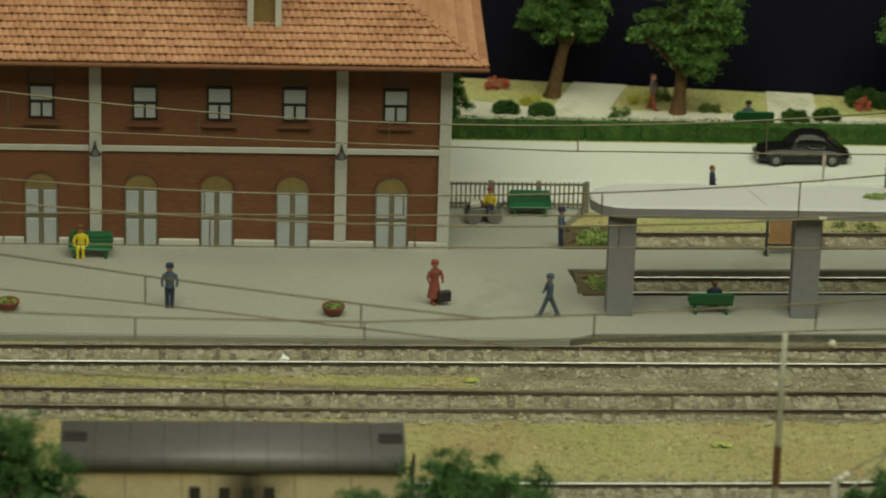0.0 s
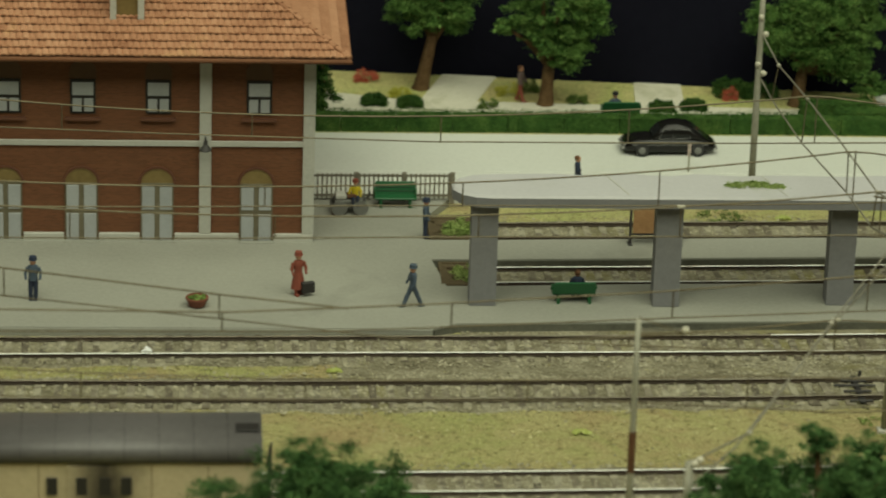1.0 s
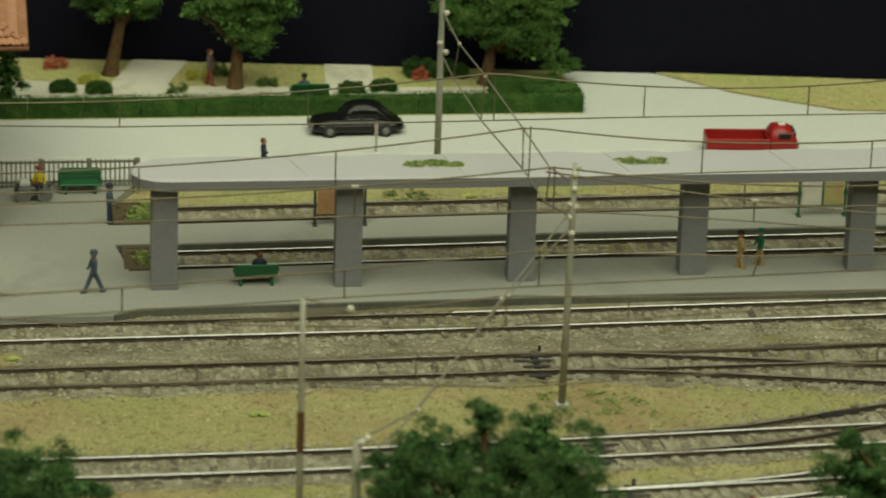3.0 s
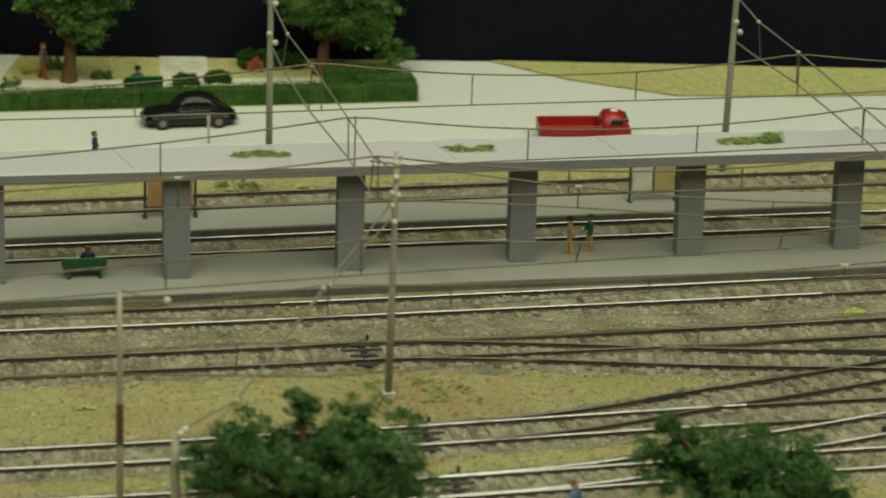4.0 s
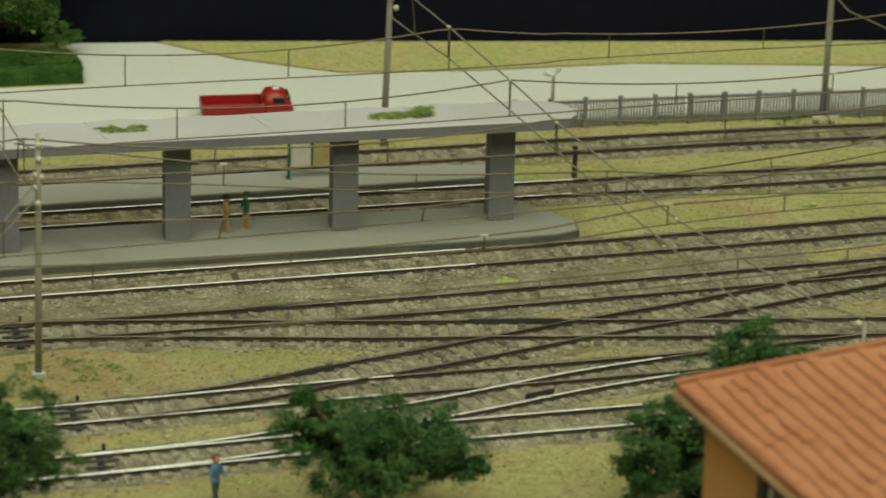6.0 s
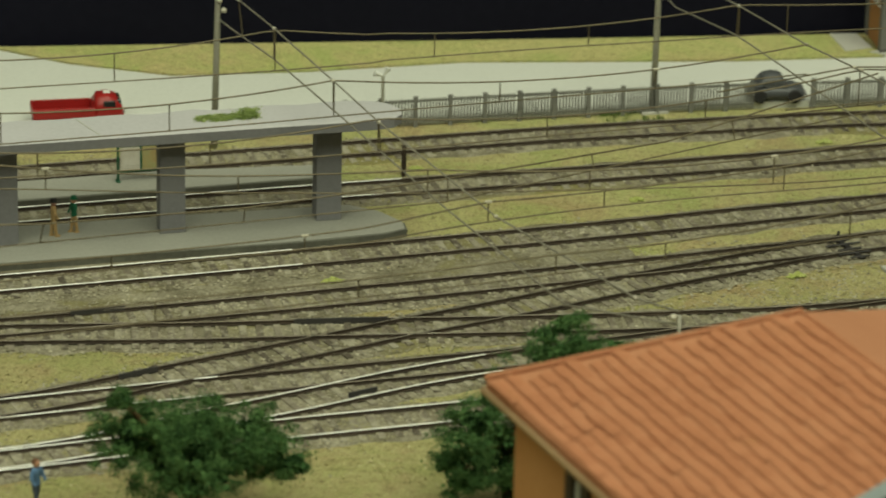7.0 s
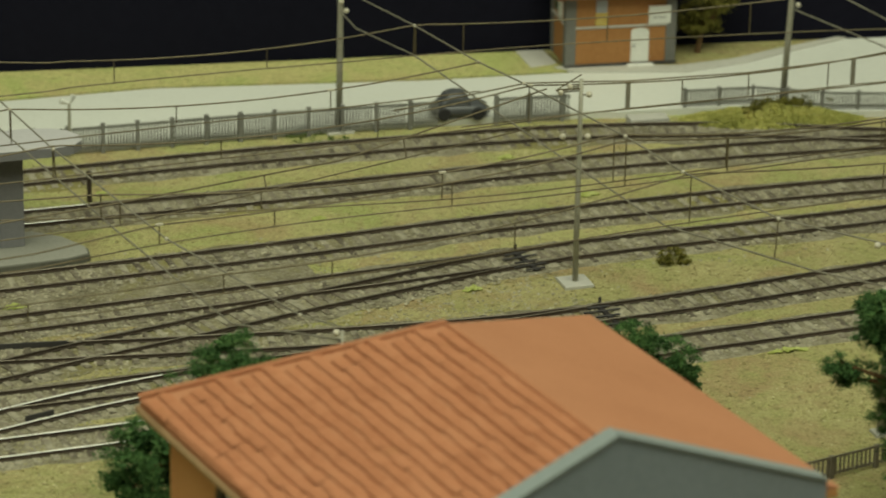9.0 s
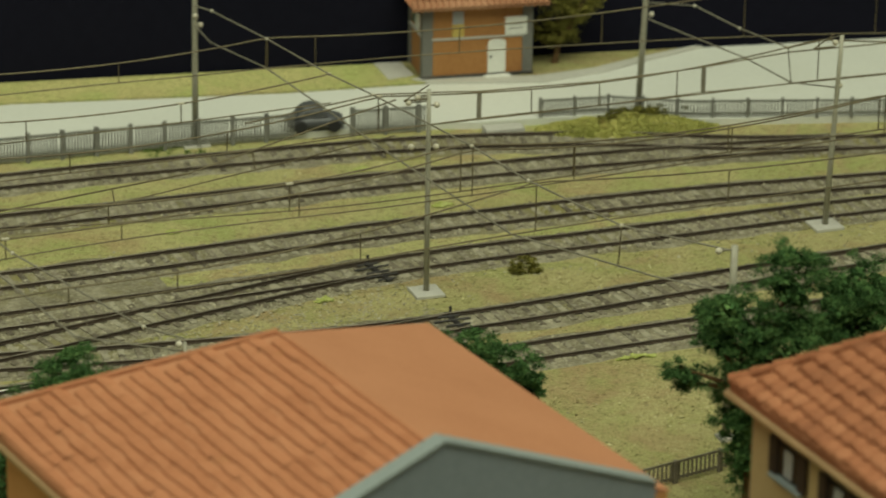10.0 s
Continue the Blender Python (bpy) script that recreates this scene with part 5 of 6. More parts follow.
def truck():
    c = thing("pickup_truck", "bright red flatbed pickup with dropside bed", "truck", 33.75, 7.35, ZP, -3)
    part("cab", body_loft([(0.75, 0.62, 0.22, 1.12, 0.9), (0.9, 0.7, 0.2, 1.36, 0.85), (1.35, 0.72, 0.2, 1.42, 0.8), (1.75, 0.7, 0.2, 1.3, 0.8), (1.98, 0.66, 0.24, 0.92, 0.9), (2.08, 0.55, 0.28, 0.7, 0.9)]), REDCAR, c, "rounded red cab", True)
    part("bed_floor", G().box(-2.0, 0.76, -0.72, 0.72, 0.3, 0.5, 0.03), REDCAR, c)
    for a in ((-2.0, 0.76, -0.74, -0.66), (-2.0, 0.76, 0.66, 0.74), (-2.02, -1.94, -0.66, 0.66), (0.68, 0.76, -0.66, 0.66)):
        part("bed_side", G().box(*a, 0.5, 0.92, 0.02), REDCAR, c)
    part("windscreen", G().box(1.76, 1.96, -0.5, 0.5, 0.95, 1.2, 0.05), CARGLASS, c)
    for s in (-1, 1):
        part("side_window", G().box(1.15, 1.68, s * 0.66 - 0.06, s * 0.66 + 0.06, 0.92, 1.2, 0.02), CARGLASS, c)
        part("headlight", G().ball((2.04, s * 0.42, 0.55), 0.1, 8, 5), CHROME, c)
        for a in (-1.3, 1.35):
            wheel(c, a, s * 0.62, 0.23, 0.24)
    part("roof_mark", G().box(1.2, 1.5, -0.18, 0.18, 1.41, 1.43), WHITEP, c, "pale spot on the cab roof")


truck()


def boxcar():
    c = thing("boxcar", "cream refrigerator boxcar with dark grey arched roof", "railway wagon", -8.0, -28.33, 0.1, 0.6)
    L, w = 5.85, 1.45
    part("underframe", G().box(-L + 0.15, L - 0.15, -w + 0.25, w - 0.25, 0.55, 0.8, 0.03), DARKM, c)
    part("body", G().box(-L + 0.08, L - 0.08, -w, w, 0.8, 3.5, 0.02), CARBODY, c, "cream weathered planked side")
    n = 14
    prof = []
    for k in range(n + 1):
        a = math.pi * k / n
        prof.append((-math.cos(a) * (w + 0.12), 3.55 + 0.84 * math.sin(a) ** 0.5))
    g = G().loft([[(x, y, z) for y, z in prof] for x in (-L, L)])
    roof = part("roof", g, CARROOF, c, "dark grey arched roof sheets", True)
    for i in range(1, 10):
        x = -L + i * 2 * L / 10
        g = G().loft([[(x + d, y * 1.004, z + 0.012) for y, z in prof] for d in (-0.01, 0.01)])
        part("roof_seam", g, DARKM, roof)
    for x in (-L + 0.5, L - 0.5):
        h = part("roof_hatch", G().box(x - 0.36, x + 0.36, -0.75, -0.2, 4.05, 4.36, 0.03), DARK, roof, "black ice hatch")
        part("hatch_lid", G().box(x - 0.4, x + 0.4, -0.8, -0.15, 4.36, 4.42, 0.02), DARK, h)
    # dark lettering as plain bars, door and ribs
    part("door", G().box(-0.75, 0.75, -w - 0.06, -w + 0.02, 0.9, 3.42, 0.02), CARBODY, c, "soot-stained sliding door")
    for x, wd in ((-1.28, 0.36), (-0.28, 0.36), (0.52, 0.36), (1.24, 0.36)):
        part("lettering_bar", G().box(x - wd / 2, x + wd / 2, -w - 0.09, -w - 0.01, 2.35, 2.98, 0.005), DARK, c)
    for i in range(25):
        x = -L + 0.3 + i * 0.478
        if abs(x) > 0.85 and i % 4 == 0:
            part("plank_joint", G().box(x - 0.012, x + 0.012, -w - 0.008, -w + 0.01, 0.84, 3.4), RUSTB, c)
    for s in (-1, 1):
        for yy in (-0.8, 0.8):
            b = part("buffer", G().tube([(s * (L - 0.1), yy, 0.85), (s * (L + 0.42), yy, 0.85)], 0.09, 8), DARKM, c)
            part("buffer_head", G().tube([(s * (L + 0.42), yy, 0.85), (s * (L + 0.5), yy, 0.85)], [0.22, 0.18], 12), DARKM, b)
        for x in (s * 3.9 - 0.5, s * 3.9 + 0.5):
            a = part("axle", G().tube([(x, -0.9, 0.55), (x, 0.9, 0.55)], 0.08, 8), DARKM, c)
            for yy in (-0.82, 0.82):
                part("wheel_disc", G().tube([(x, yy - 0.08, 0.55), (x, yy + 0.08, 0.55)], 0.48, 18), DARKM, a)
    part("brake_post", G().tube([(L + 0.25, -0.9, 0.8), (L + 0.25, -0.9, 3.4), (L + 0.3, -0.9, 4.0)], [0.09, 0.09, 0.04], 8), DARKM, c, "upright dark brake standard")
    part("brake_platform", G().box(L, L + 0.4, -1.2, 1.2, 0.75, 0.84), DARKM, c)


boxcar()


# ---- benches, tubs, boards, signs ----
def bench(x, y, rz, label, z=ZP, l=1.75):
    b = thing("bench", label, "bench", x, y, z, rz, "green station benches")
    h = l / 2
    part("seat", G().box(-h, h, -0.32, 0.2, 0.36, 0.45, 0.03), GREENP, b)
    back = [(-h + 0.03, 0.18, 0.45), (h - 0.03, 0.18, 0.45), (h, 0.3, 0.86), (h - 0.06, 0.33, 0.93), (-h + 0.06, 0.33, 0.93), (-h, 0.3, 0.86)]
    part("backrest", G().loft([back, [(x, y + 0.08, z) for x, y, z in back]]), GREENP, b)
    part("top_rail", G().tube([(-h + 0.05, 0.36, 0.93), (h - 0.05, 0.36, 0.93)], 0.045, 8), GREENP, b)
    for k in range(1, 3):
        part("back_groove", G().box(-h + 0.05, h - 0.05, 0.16 + k * 0.04, 0.2 + k * 0.04, 0.44 + k * 0.15, 0.455 + k * 0.15), DARKM, b)
    for s in (-1, 1):
        part("arm_rest", G().tube([(s * h, 0.28, 0.7), (s * h, -0.2, 0.66), (s * h, -0.28, 0.4)], 0.04, 6), GREENP, b)
        for y in (-0.24, 0.2):
            x0 = s * (h - 0.25)
            part("leg", G().tube([(x0, y, 0), (x0, y, 0.37)], [0.075, 0.06], 7), GREENP, b)
    return b


bench(-14.25, -1.75, 0, "dark green bench against the station wall")
bench(4.05, 3.75, 0, "bright green bench at the picket fence")
bench(10.7, -7.0, 180, "dark green bench under the canopy")
bench(14.85, 14.9, 180, "dark green bench in the park", ZP + 0.05)


def tub(x, y):
    t = thing("flower_tub", "round terracotta flower tub with green planting", "planter", x, y, ZP, 0, "flower tubs on the platform")
    part("pot", G().lathe(0, 0, [(0.27, 0), (0.36, 0.12), (0.42, 0.3), (0.46, 0.32), (0.46, 0.4), (0.38, 0.4), (0.36, 0.34)], 18), TERRA, t)
    rr = random.Random(int(x * 7))
    g = G()
    for _ in range(26):
        a, k = rr.uniform(0, 6.28), math.sqrt(rr.random()) * 0.34
        clump(g, (math.cos(a) * k, math.sin(a) * k, 0.38), rr.uniform(0.06, 0.1), rr, 0.8)
    part("planting", g, WEED, t)


tub(-17.2, -7.6)
tub(-4.36, -7.7)


def board(x, y, w, h, rz, mats, frame_mat, label, z=ZP):
    b = thing("notice_board", label, "notice board", x, y, z, rz, "platform notice boards")
    n = len(mats)
    for s in (-1, 1):
        part("post", G().tube([(s * w / 2, 0, 0), (s * w / 2, 0, h)], 0.06, 8), frame_mat, b)
        part("foot", G().box(s * w / 2 - 0.1, s * w / 2 + 0.1, -0.2, 0.2, 0, 0.06, 0.02), frame_mat, b)
    part("rail", G().box(-w / 2, w / 2, -0.04, 0.04, 0.42, 0.5, 0.01), frame_mat, b)
    part("top_rail", G().box(-w / 2, w / 2, -0.04, 0.04, h - 0.08, h, 0.01), frame_mat, b)
    for i, m in enumerate(mats):
        a = -w / 2 + 0.1 + i * (w - 0.1) / n
        part("panel", G().box(a, a + (w - 0.1) / n - 0.1, -0.05, 0.03, 0.5, h - 0.1, 0.01), m, b)
        if i:
            part("mullion", G().box(a - 0.1, a, -0.05, 0.05, 0.42, h), frame_mat, b)


POSTERT = stuff_mat("yellow_landscape_poster", [(0.3, 0.15, 0.07), (0.38, 0.31, 0.13), (0.3, 0.34, 0.16)], 0.7, 0, 110.0, 300.0, 0.1)
GREEND = plain("dark_green_metal", (0.012, 0.085, 0.04), 0.5)
board(14.7, -0.6, 2.1, 1.75, 0, [POSTER, POSTER], DARKM, "dark framed board with rusty brown poster")
board(35.3, -0.4, 2.0, 1.65, 0, [POSTERW, POSTERT], GREEND, "green framed board with faded posters")


def street_sign(x, y):
    s = thing("street_sign", "thin post with pale narrow sign plate", "sign", x, y, ZP)
    part("post", G().tube([(0, 0, 0), (0, 0, 1.3)], 0.05, 8), MASTM, s)
    part("plate", G().prism([(-0.07, -0.04), (0.07, -0.04), (0.07, 0.04), (-0.07, 0.04)], 0.75, 1.32, 0.03), plain("pale_pink_plate", (0.5, 0.38, 0.34), 0.5), s)


street_sign(17.17, 8.25)


def loudspeaker(x, y):
    s = thing("street_lamp", "grey post with white double loudspeaker head", "lamp", x, y, ZP)
    part("post", G().tube([(0, 0, 0), (0, 0, 2.3)], [0.1, 0.07], 8), MASTM, s)
    for k, (dx, a) in enumerate(((-0.03, -1.2), (0.04, 0.5))):
        part("head", G().lathe(0, 0, [(0.05, 0), (0.08, 0.14), (0.15, 0.4), (0.06, 0.42)], 10).turned(Matrix.Translation((dx, 0, 2.35)) @ Matrix.Rotation(a, 4, "Y")), WHITEP, s, "white horn")


loudspeaker(47.2, 4.55)


def signal_box(x, y):
    s = thing("track_cabinet", "small dark brown trackside post", "trackside post", x, y, 0)
    part("post", G().box(-0.09, 0.09, -0.1, 0.1, 0, 1.38, 0.02), RAILWEB, s)
    part("cap", G().box(-0.12, 0.12, -0.13, 0.13, 1.38, 1.43, 0.02), RAILWEB, s)


signal_box(46.8, -1.15)


def point_motor(x, y, rz):
    p = thing("point_lever", "black switch lever frame beside the points", "switch stand", x, y, 0.05, rz, "switch levers")
    for yy, l in ((-1.15, 0.5), (-0.7, 0.85), (-0.25, 0.6), (0.3, 0.9), (0.75, 0.55)):
        part("bar", G().box(-l, l * 0.8, yy - 0.05, yy + 0.05, 0.1, 0.17, 0.02), DARKM, p)
    part("plate", G().box(-0.12, 0.12, -1.3, 1.2, 0.05, 0.15, 0.02), DARK, p)
    part("lever", G().tube([(0.3, 1.45, 0), (0.3, 1.45, 0.18)], [0.09, 0.05], 8), DARK, p)
    part("lever_knob", G().ball((0.3, 1.45, 0.2), 0.075, 8, 5), DARK, p)


point_motor(20.9, -15.25, 0)
point_motor(22.1, -23.2, 0)
point_motor(22.5, -27.6, 0)
point_motor(63.0, -13.3, 8)
point_motor(64.3, -20.0, 3)


def check_rail(x0, y0, x1, y1):
    solid("check_rail", G().loft([[(x0, y0 - 0.06, 0.1), (x0, y0 + 0.06, 0.1), (x0, y0 + 0.045, 0.3), (x0, y0 - 0.045, 0.3)], [(x1, y1 - 0.06, 0.1), (x1, y1 + 0.06, 0.1), (x1, y1 + 0.045, 0.3), (x1, y1 - 0.045, 0.3)]]), DARKM, "black switch check rail between the rails", "check rail", "check rails of the points")


for r in ((30.0, -14.22, 32.2, -14.12), (38.5, -16.75, 42.2, -17.25), (39.0, -24.2, 40.2, -23.85), (30.8, -20.8, 32.4, -20.35)):
    check_rail(*r)


def flower_cart():
    c = thing("luggage_cart", "dark small luggage cart on wheels", "cart", 2.05, 2.9, ZP, 5)
    part("body", G().box(-0.65, 0.55, -0.3, 0.3, 0.35, 0.66, 0.05), PILG, c)
    part("seat", G().box(-0.1, 0.3, -0.22, 0.22, 0.72, 0.86, 0.03), RUSTB, c)
    part("load", G().box(-0.6, -0.15, -0.25, 0.25, 0.66, 0.92, 0.06), STONEW, c, "pale grey load")
    for x in (-0.45, 0.45):
        for s in (-1, 1):
            part("wheel", G().tube([(x, s * 0.36 - 0.04, 0.33), (x, s * 0.36 + 0.04, 0.33)], 0.33, 16), DULLM, c)
    part("handle", G().tube([(0.55, 0, 0.5), (0.85, 0, 0.75), (0.9, 0, 0.9)], 0.035, 6), DARKM, c)


flower_cart()


def crossing_slab():
    solid("crossing_slab", G().box(-0.95, 0.95, -0.4, 0.4, 0, 0.42, 0.04).turned(Matrix.Translation((74.5, 2.2, 0)) @ Matrix.Rotation(-0.08, 4, "Z")), STONEW, "pale concrete slab at the level crossing", "slab")
    g = G()
    rr = random.Random(3)
    clump(g, (0, 0, 0), 0.24, rr, 0.5)
    g.turned(Matrix.Translation((-6.3, -12.1, 0.3)))
    solid("foil_scrap", g, FOIL, "bright crumpled foil scrap on the rail", "litter")


crossing_slab()


# ---- painted miniature figures: plain simple shapes ----
def figurine(x, y, z, rz, h, top, legs, label, hat=None, sit=False, bag=None, stride=0.0, coat=False):
    g = G()
    s = h / 2.0
    hip = 0.95 * s
    if sit:
        hip = 0.5 * s
    g.k = 1
    for k in (-1, 1):
        if sit:
            g.tube([(k * 0.12 * s, 0, hip), (k * 0.13 * s, -0.42 * s, hip), (k * 0.13 * s, -0.45 * s, 0.02)], [0.11 * s, 0.1 * s, 0.08 * s], 7)
        else:
            g.tube([(k * 0.1 * s, k * stride * s, 0), (k * 0.11 * s, k * stride * 0.5 * s, hip * 0.5), (k * 0.1 * s, 0, hip)], [0.09 * s, 0.1 * s, 0.12 * s], 7)
            g.box(k * 0.1 * s - 0.08 * s, k * 0.1 * s + 0.08 * s, k * stride * s - 0.18 * s, k * stride * s + 0.09 * s, 0, 0.09 * s, 0.01)
    g.k = 0
    g.loft([[(math.cos(a) * w * s, math.sin(a) * d * s, hip + zz * s) for a in [2 * math.pi * i / 10 for i in range(10)]] for w, d, zz in ((0.2, 0.15, -0.05), (0.19, 0.14, 0.2), (0.25, 0.16, 0.48), (0.22, 0.14, 0.62), (0.08, 0.08, 0.68))])
    for k in (-1, 1):
        g.tube([(k * 0.24 * s, 0, hip + 0.55 * s), (k * 0.33 * s, -0.05 * s, hip + 0.28 * s), (k * 0.3 * s, -0.2 * s, hip + 0.05 * s)], [0.08 * s, 0.075 * s, 0.06 * s], 6)
    g.k = 2
    g.ball((0, -0.01 * s, hip + 0.83 * s), 0.155 * s, 9, 6, (0.9, 1, 1.15))
    if coat:
        g.k = 0
        g.loft([[(math.cos(a) * w * s, math.sin(a) * d * s, zz * s) for a in [2 * math.pi * i / 10 for i in range(10)]] for w, d, zz in ((0.33, 0.27, 0.3), (0.29, 0.23, 0.6), (0.2, 0.16, 1.0))])
    if not hat:
        g.k = 3
        g.ball((0, 0.03 * s, hip + 0.88 * s), 0.155 * s, 9, 6, (0.95, 1, 1.0))
    if hat:
        g.k = 3
        g.lathe(0, 0, [(0.2 * s, hip + 0.9 * s), (0.17 * s, hip + 0.93 * s), (0.16 * s, hip + 1.05 * s), (0.1 * s, hip + 1.07 * s)], 10)
    if bag:
        g.k = 4
        g.box(0.05 * s, 0.62 * s, -0.42 * s, -0.2 * s, 0.16 * s, 0.66 * s, 0.03)
    mats = [top, legs, SKIN, hat or RUSTB, bag or DARK]
    ob = new("miniature_figure", g.mesh("miniature_figure", mats))
    ob.matrix_world = place(x, y, z, rz)
    return tagged(ob, label, "figurine", "painted platform figures")


BLUEC, NAVY, REDC, YELC, GREENC, TANC = plain("blue_grey_cloth", (0.06, 0.085, 0.12), 0.8), plain("navy_cloth", (0.02, 0.03, 0.06), 0.8), plain("dark_red_cloth", (0.22, 0.055, 0.033), 0.8), plain("yellow_cloth", (0.6, 0.47, 0.02), 0.8), plain("green_cloth", (0.01, 0.13, 0.06), 0.8), plain("tan_cloth", (0.42, 0.28, 0.12), 0.8)
figurine(-10.85, -7.1, ZP, 0, 1.85, BLUEC, NAVY, "painted miniature in blue-grey uniform on the platform", NAVY)
figurine(-0.33, -6.4, ZP, 20, 1.85, REDC, REDC, "painted miniature in dark red coat with suitcase", REDC, False, DARK, 0.1, True)
figurine(4.2, -7.6, ZP, -70, 1.8, BLUEC, BLUEC, "painted walking miniature in blue-grey overalls", BLUEC, False, None, 0.42)
figurine(5.13, 0.0, ZP, 80, 1.75, BLUEC, NAVY, "painted miniature in blue-grey work clothes", NAVY)
figurine(-14.65, -1.7, ZP, 0, 1.7, YELC, YELC, "painted sitting miniature in yellow dress", RUSTB, True)
figurine(2.3, 2.9, ZP + 0.35, 0, 1.5, YELC, NAVY, "painted sitting miniature in yellow and blue", REDC, True)
figurine(10.85, -6.75, ZP, 180, 1.7, NAVY, NAVY, "painted sitting miniature in navy on a bench", None, True)
figurine(30.6, -6.2, ZP, 90, 1.65, TANC, TANC, "painted miniature in tan under the canopy", DARK, False, None, 0.12)
figurine(31.5, -5.9, ZP, -75, 1.6, GREENC, TANC, "painted miniature in green coat under the canopy", GREENC, False, None, 0.12)
figurine(12.0, 5.7, ZP, 85, 1.65, NAVY, GREENC, "painted miniature in dark green on the street", None)
figurine(10.45, 17.4, ZP + 0.05, 60, 1.75, plain("brown_grey_cloth", (0.13, 0.09, 0.085), 0.8), REDC, "painted walking miniature in the park", None, False, None, 0.25)
figurine(14.6, 15.1, ZP + 0.05, 180, 1.65, BLUEC, NAVY, "painted sitting miniature on a park bench", DARK, True)
figurine(26.1, -31.0, 0.0, 40, 1.85, plain("light_blue_cloth", (0.10, 0.2, 0.36), 0.8), BLUEC, "painted miniature in light blue beside the track", None, False, None, 0.15)


# ---- masts and overhead wires ----
def mast(x, y, z, h, r, label, beads=(), pad=None, lean=0.0, rust=None, arm=None):
    m = thing("catenary_mast", label, "mast", x, y, z, 0, "overhead line masts")
    part("pole", G().tube([(0, 0, 0), (lean * 0.4, 0, h * 0.4), (lean * 0.75, 0, h * 0.75), (lean, 0, h)], [r, r * 0.92, r * 0.8, r * 0.7], 10), MASTM, m, "", True)
    if pad:
        part("footing", G().box(-pad[0] * 0.85, pad[0] * 0.85, -pad[1] * 0.85, pad[1] * 0.85, -0.05, 0.14, 0.03), STONEW, m, "pale concrete footing")
    if rust:
        part("rust_band", G().tube([(lean * rust[0] / h, 0, rust[0]), (lean * rust[1] / h, 0, rust[1])], r * 1.02, 10), RUSTB, m, "rusty brown section")
    for dx, dy, zz in beads:
        i = part("insulator", G().ball((dx + lean * zz / h, dy, zz), 0.135, 10, 6), INSUL, m, "", True)
        part("insulator_rod", G().tube([(lean * zz / h, 0, zz), (dx + lean * zz / h, dy, zz)], 0.035, 6), SPANM, i)
    if arm:
        part("bracket", G().tube([(0, 0, arm[1]), (arm[0], 0, arm[1])], 0.05, 6).tube([(0, 0, arm[1] + 0.6), (arm[0], 0, arm[1])], 0.03, 5), WIREM, m)
    return m


mast(19.42, 4.6, 0, 10.4, 0.155, "tall grey mast with cream insulators beside the street", [(0.2, -0.1, 7.95), (-0.02, -0.1, 8.7), (0.2, -0.1, 6.2), (-0.05, -0.1, 6.6)], None, 0.0)
mast(39.35, 3.9, 0, 10.2, 0.155, "tall grey mast with cream insulators behind the canopy", [(0.25, -0.1, 6.45), (0.05, -0.1, 6.9), (0.15, -0.1, 8.6)], None, 0.25)
mast(60.1, 4.9, 0, 10.0, 0.155, "tall grey mast on concrete foot at the fence", [(0.25, -0.1, 5.95), (0.0, -0.1, 6.4), (0.1, -0.1, 8.2)], (0.75, 0.5), 0.05)
mast(81.4, 2.3, 0.3, 9.8, 0.155, "tall grey mast at the scrub mound", [(0.3, -0.1, 5.0), (0.1, -0.1, 7.6)], None, 0.4)
mast(21.3, -18.9, 0, 9.7, 0.145, "grey mast with stacked cream insulators", [(0.1, 0, 9.55), (0.0, -0.1, 9.3), (0, -0.12, 8.75), (-0.1, 0, 8.1), (0.1, 0, 8.0), (-0.02, -0.12, 7.0), (-0.1, 0, 7.6)], (0.3, 0.25), 0.1)
mast(64.3, -16.1, 0, 9.1, 0.125, "grey mast on pale concrete foot among the tracks", [(-0.5, 0, 8.8), (-0.9, 0, 8.6), (0.35, 0, 8.4), (-0.75, 0, 6.65), (0.35, 0, 6.55)], (0.75, 0.75), 0.0, None, (-1.1, 8.7))
mast(83.9, -13.75, 0, 8.9, 0.135, "slightly leaning grey mast on concrete foot", [(-0.3, 0, 8.6), (0.1, 0, 6.6)], (0.8, 0.75), 0.35, None, (-1.0, 8.4))
mast(10.3, -31.0, 0, 9.5, 0.13, "slim grey mast with rusty band and brackets", [(1.6, 0, 9.1)], (0.4, 0.4), 0.0, (3.9, 5.4), (1.6, 8.95))
mast(12.0, -33.0, 0, 5.2, 0.2, "short grey anchor post with cream insulators", [(0.15, -0.1, 5.15), (0.35, 0.0, 5.25), (0.3, -0.1, 3.0)], (0.4, 0.4))
mast(49.0, -33.1, 0, 6.3, 0.085, "short grey anchor post with cream insulator", [(-0.2, 0.1, 6.2)], (0.4, 0.4))
mast(70.4, -34.0, 0, 8.0, 0.19, "grey anchor post with cream insulator", [(-0.65, 0.0, 7.85), (-0.2, 0, 6.0)], (0.4, 0.4))


def line_y(key, x, d=0.0):
    """y of a track's middle at x."""
    pts = LINES[key]
    return float(np.interp(x, [p.x for p in pts], [p.y for p in pts])) + d


def between(x, table):
    return float(np.interp(x, [p[0] for p in table], [p[1] for p in table]))


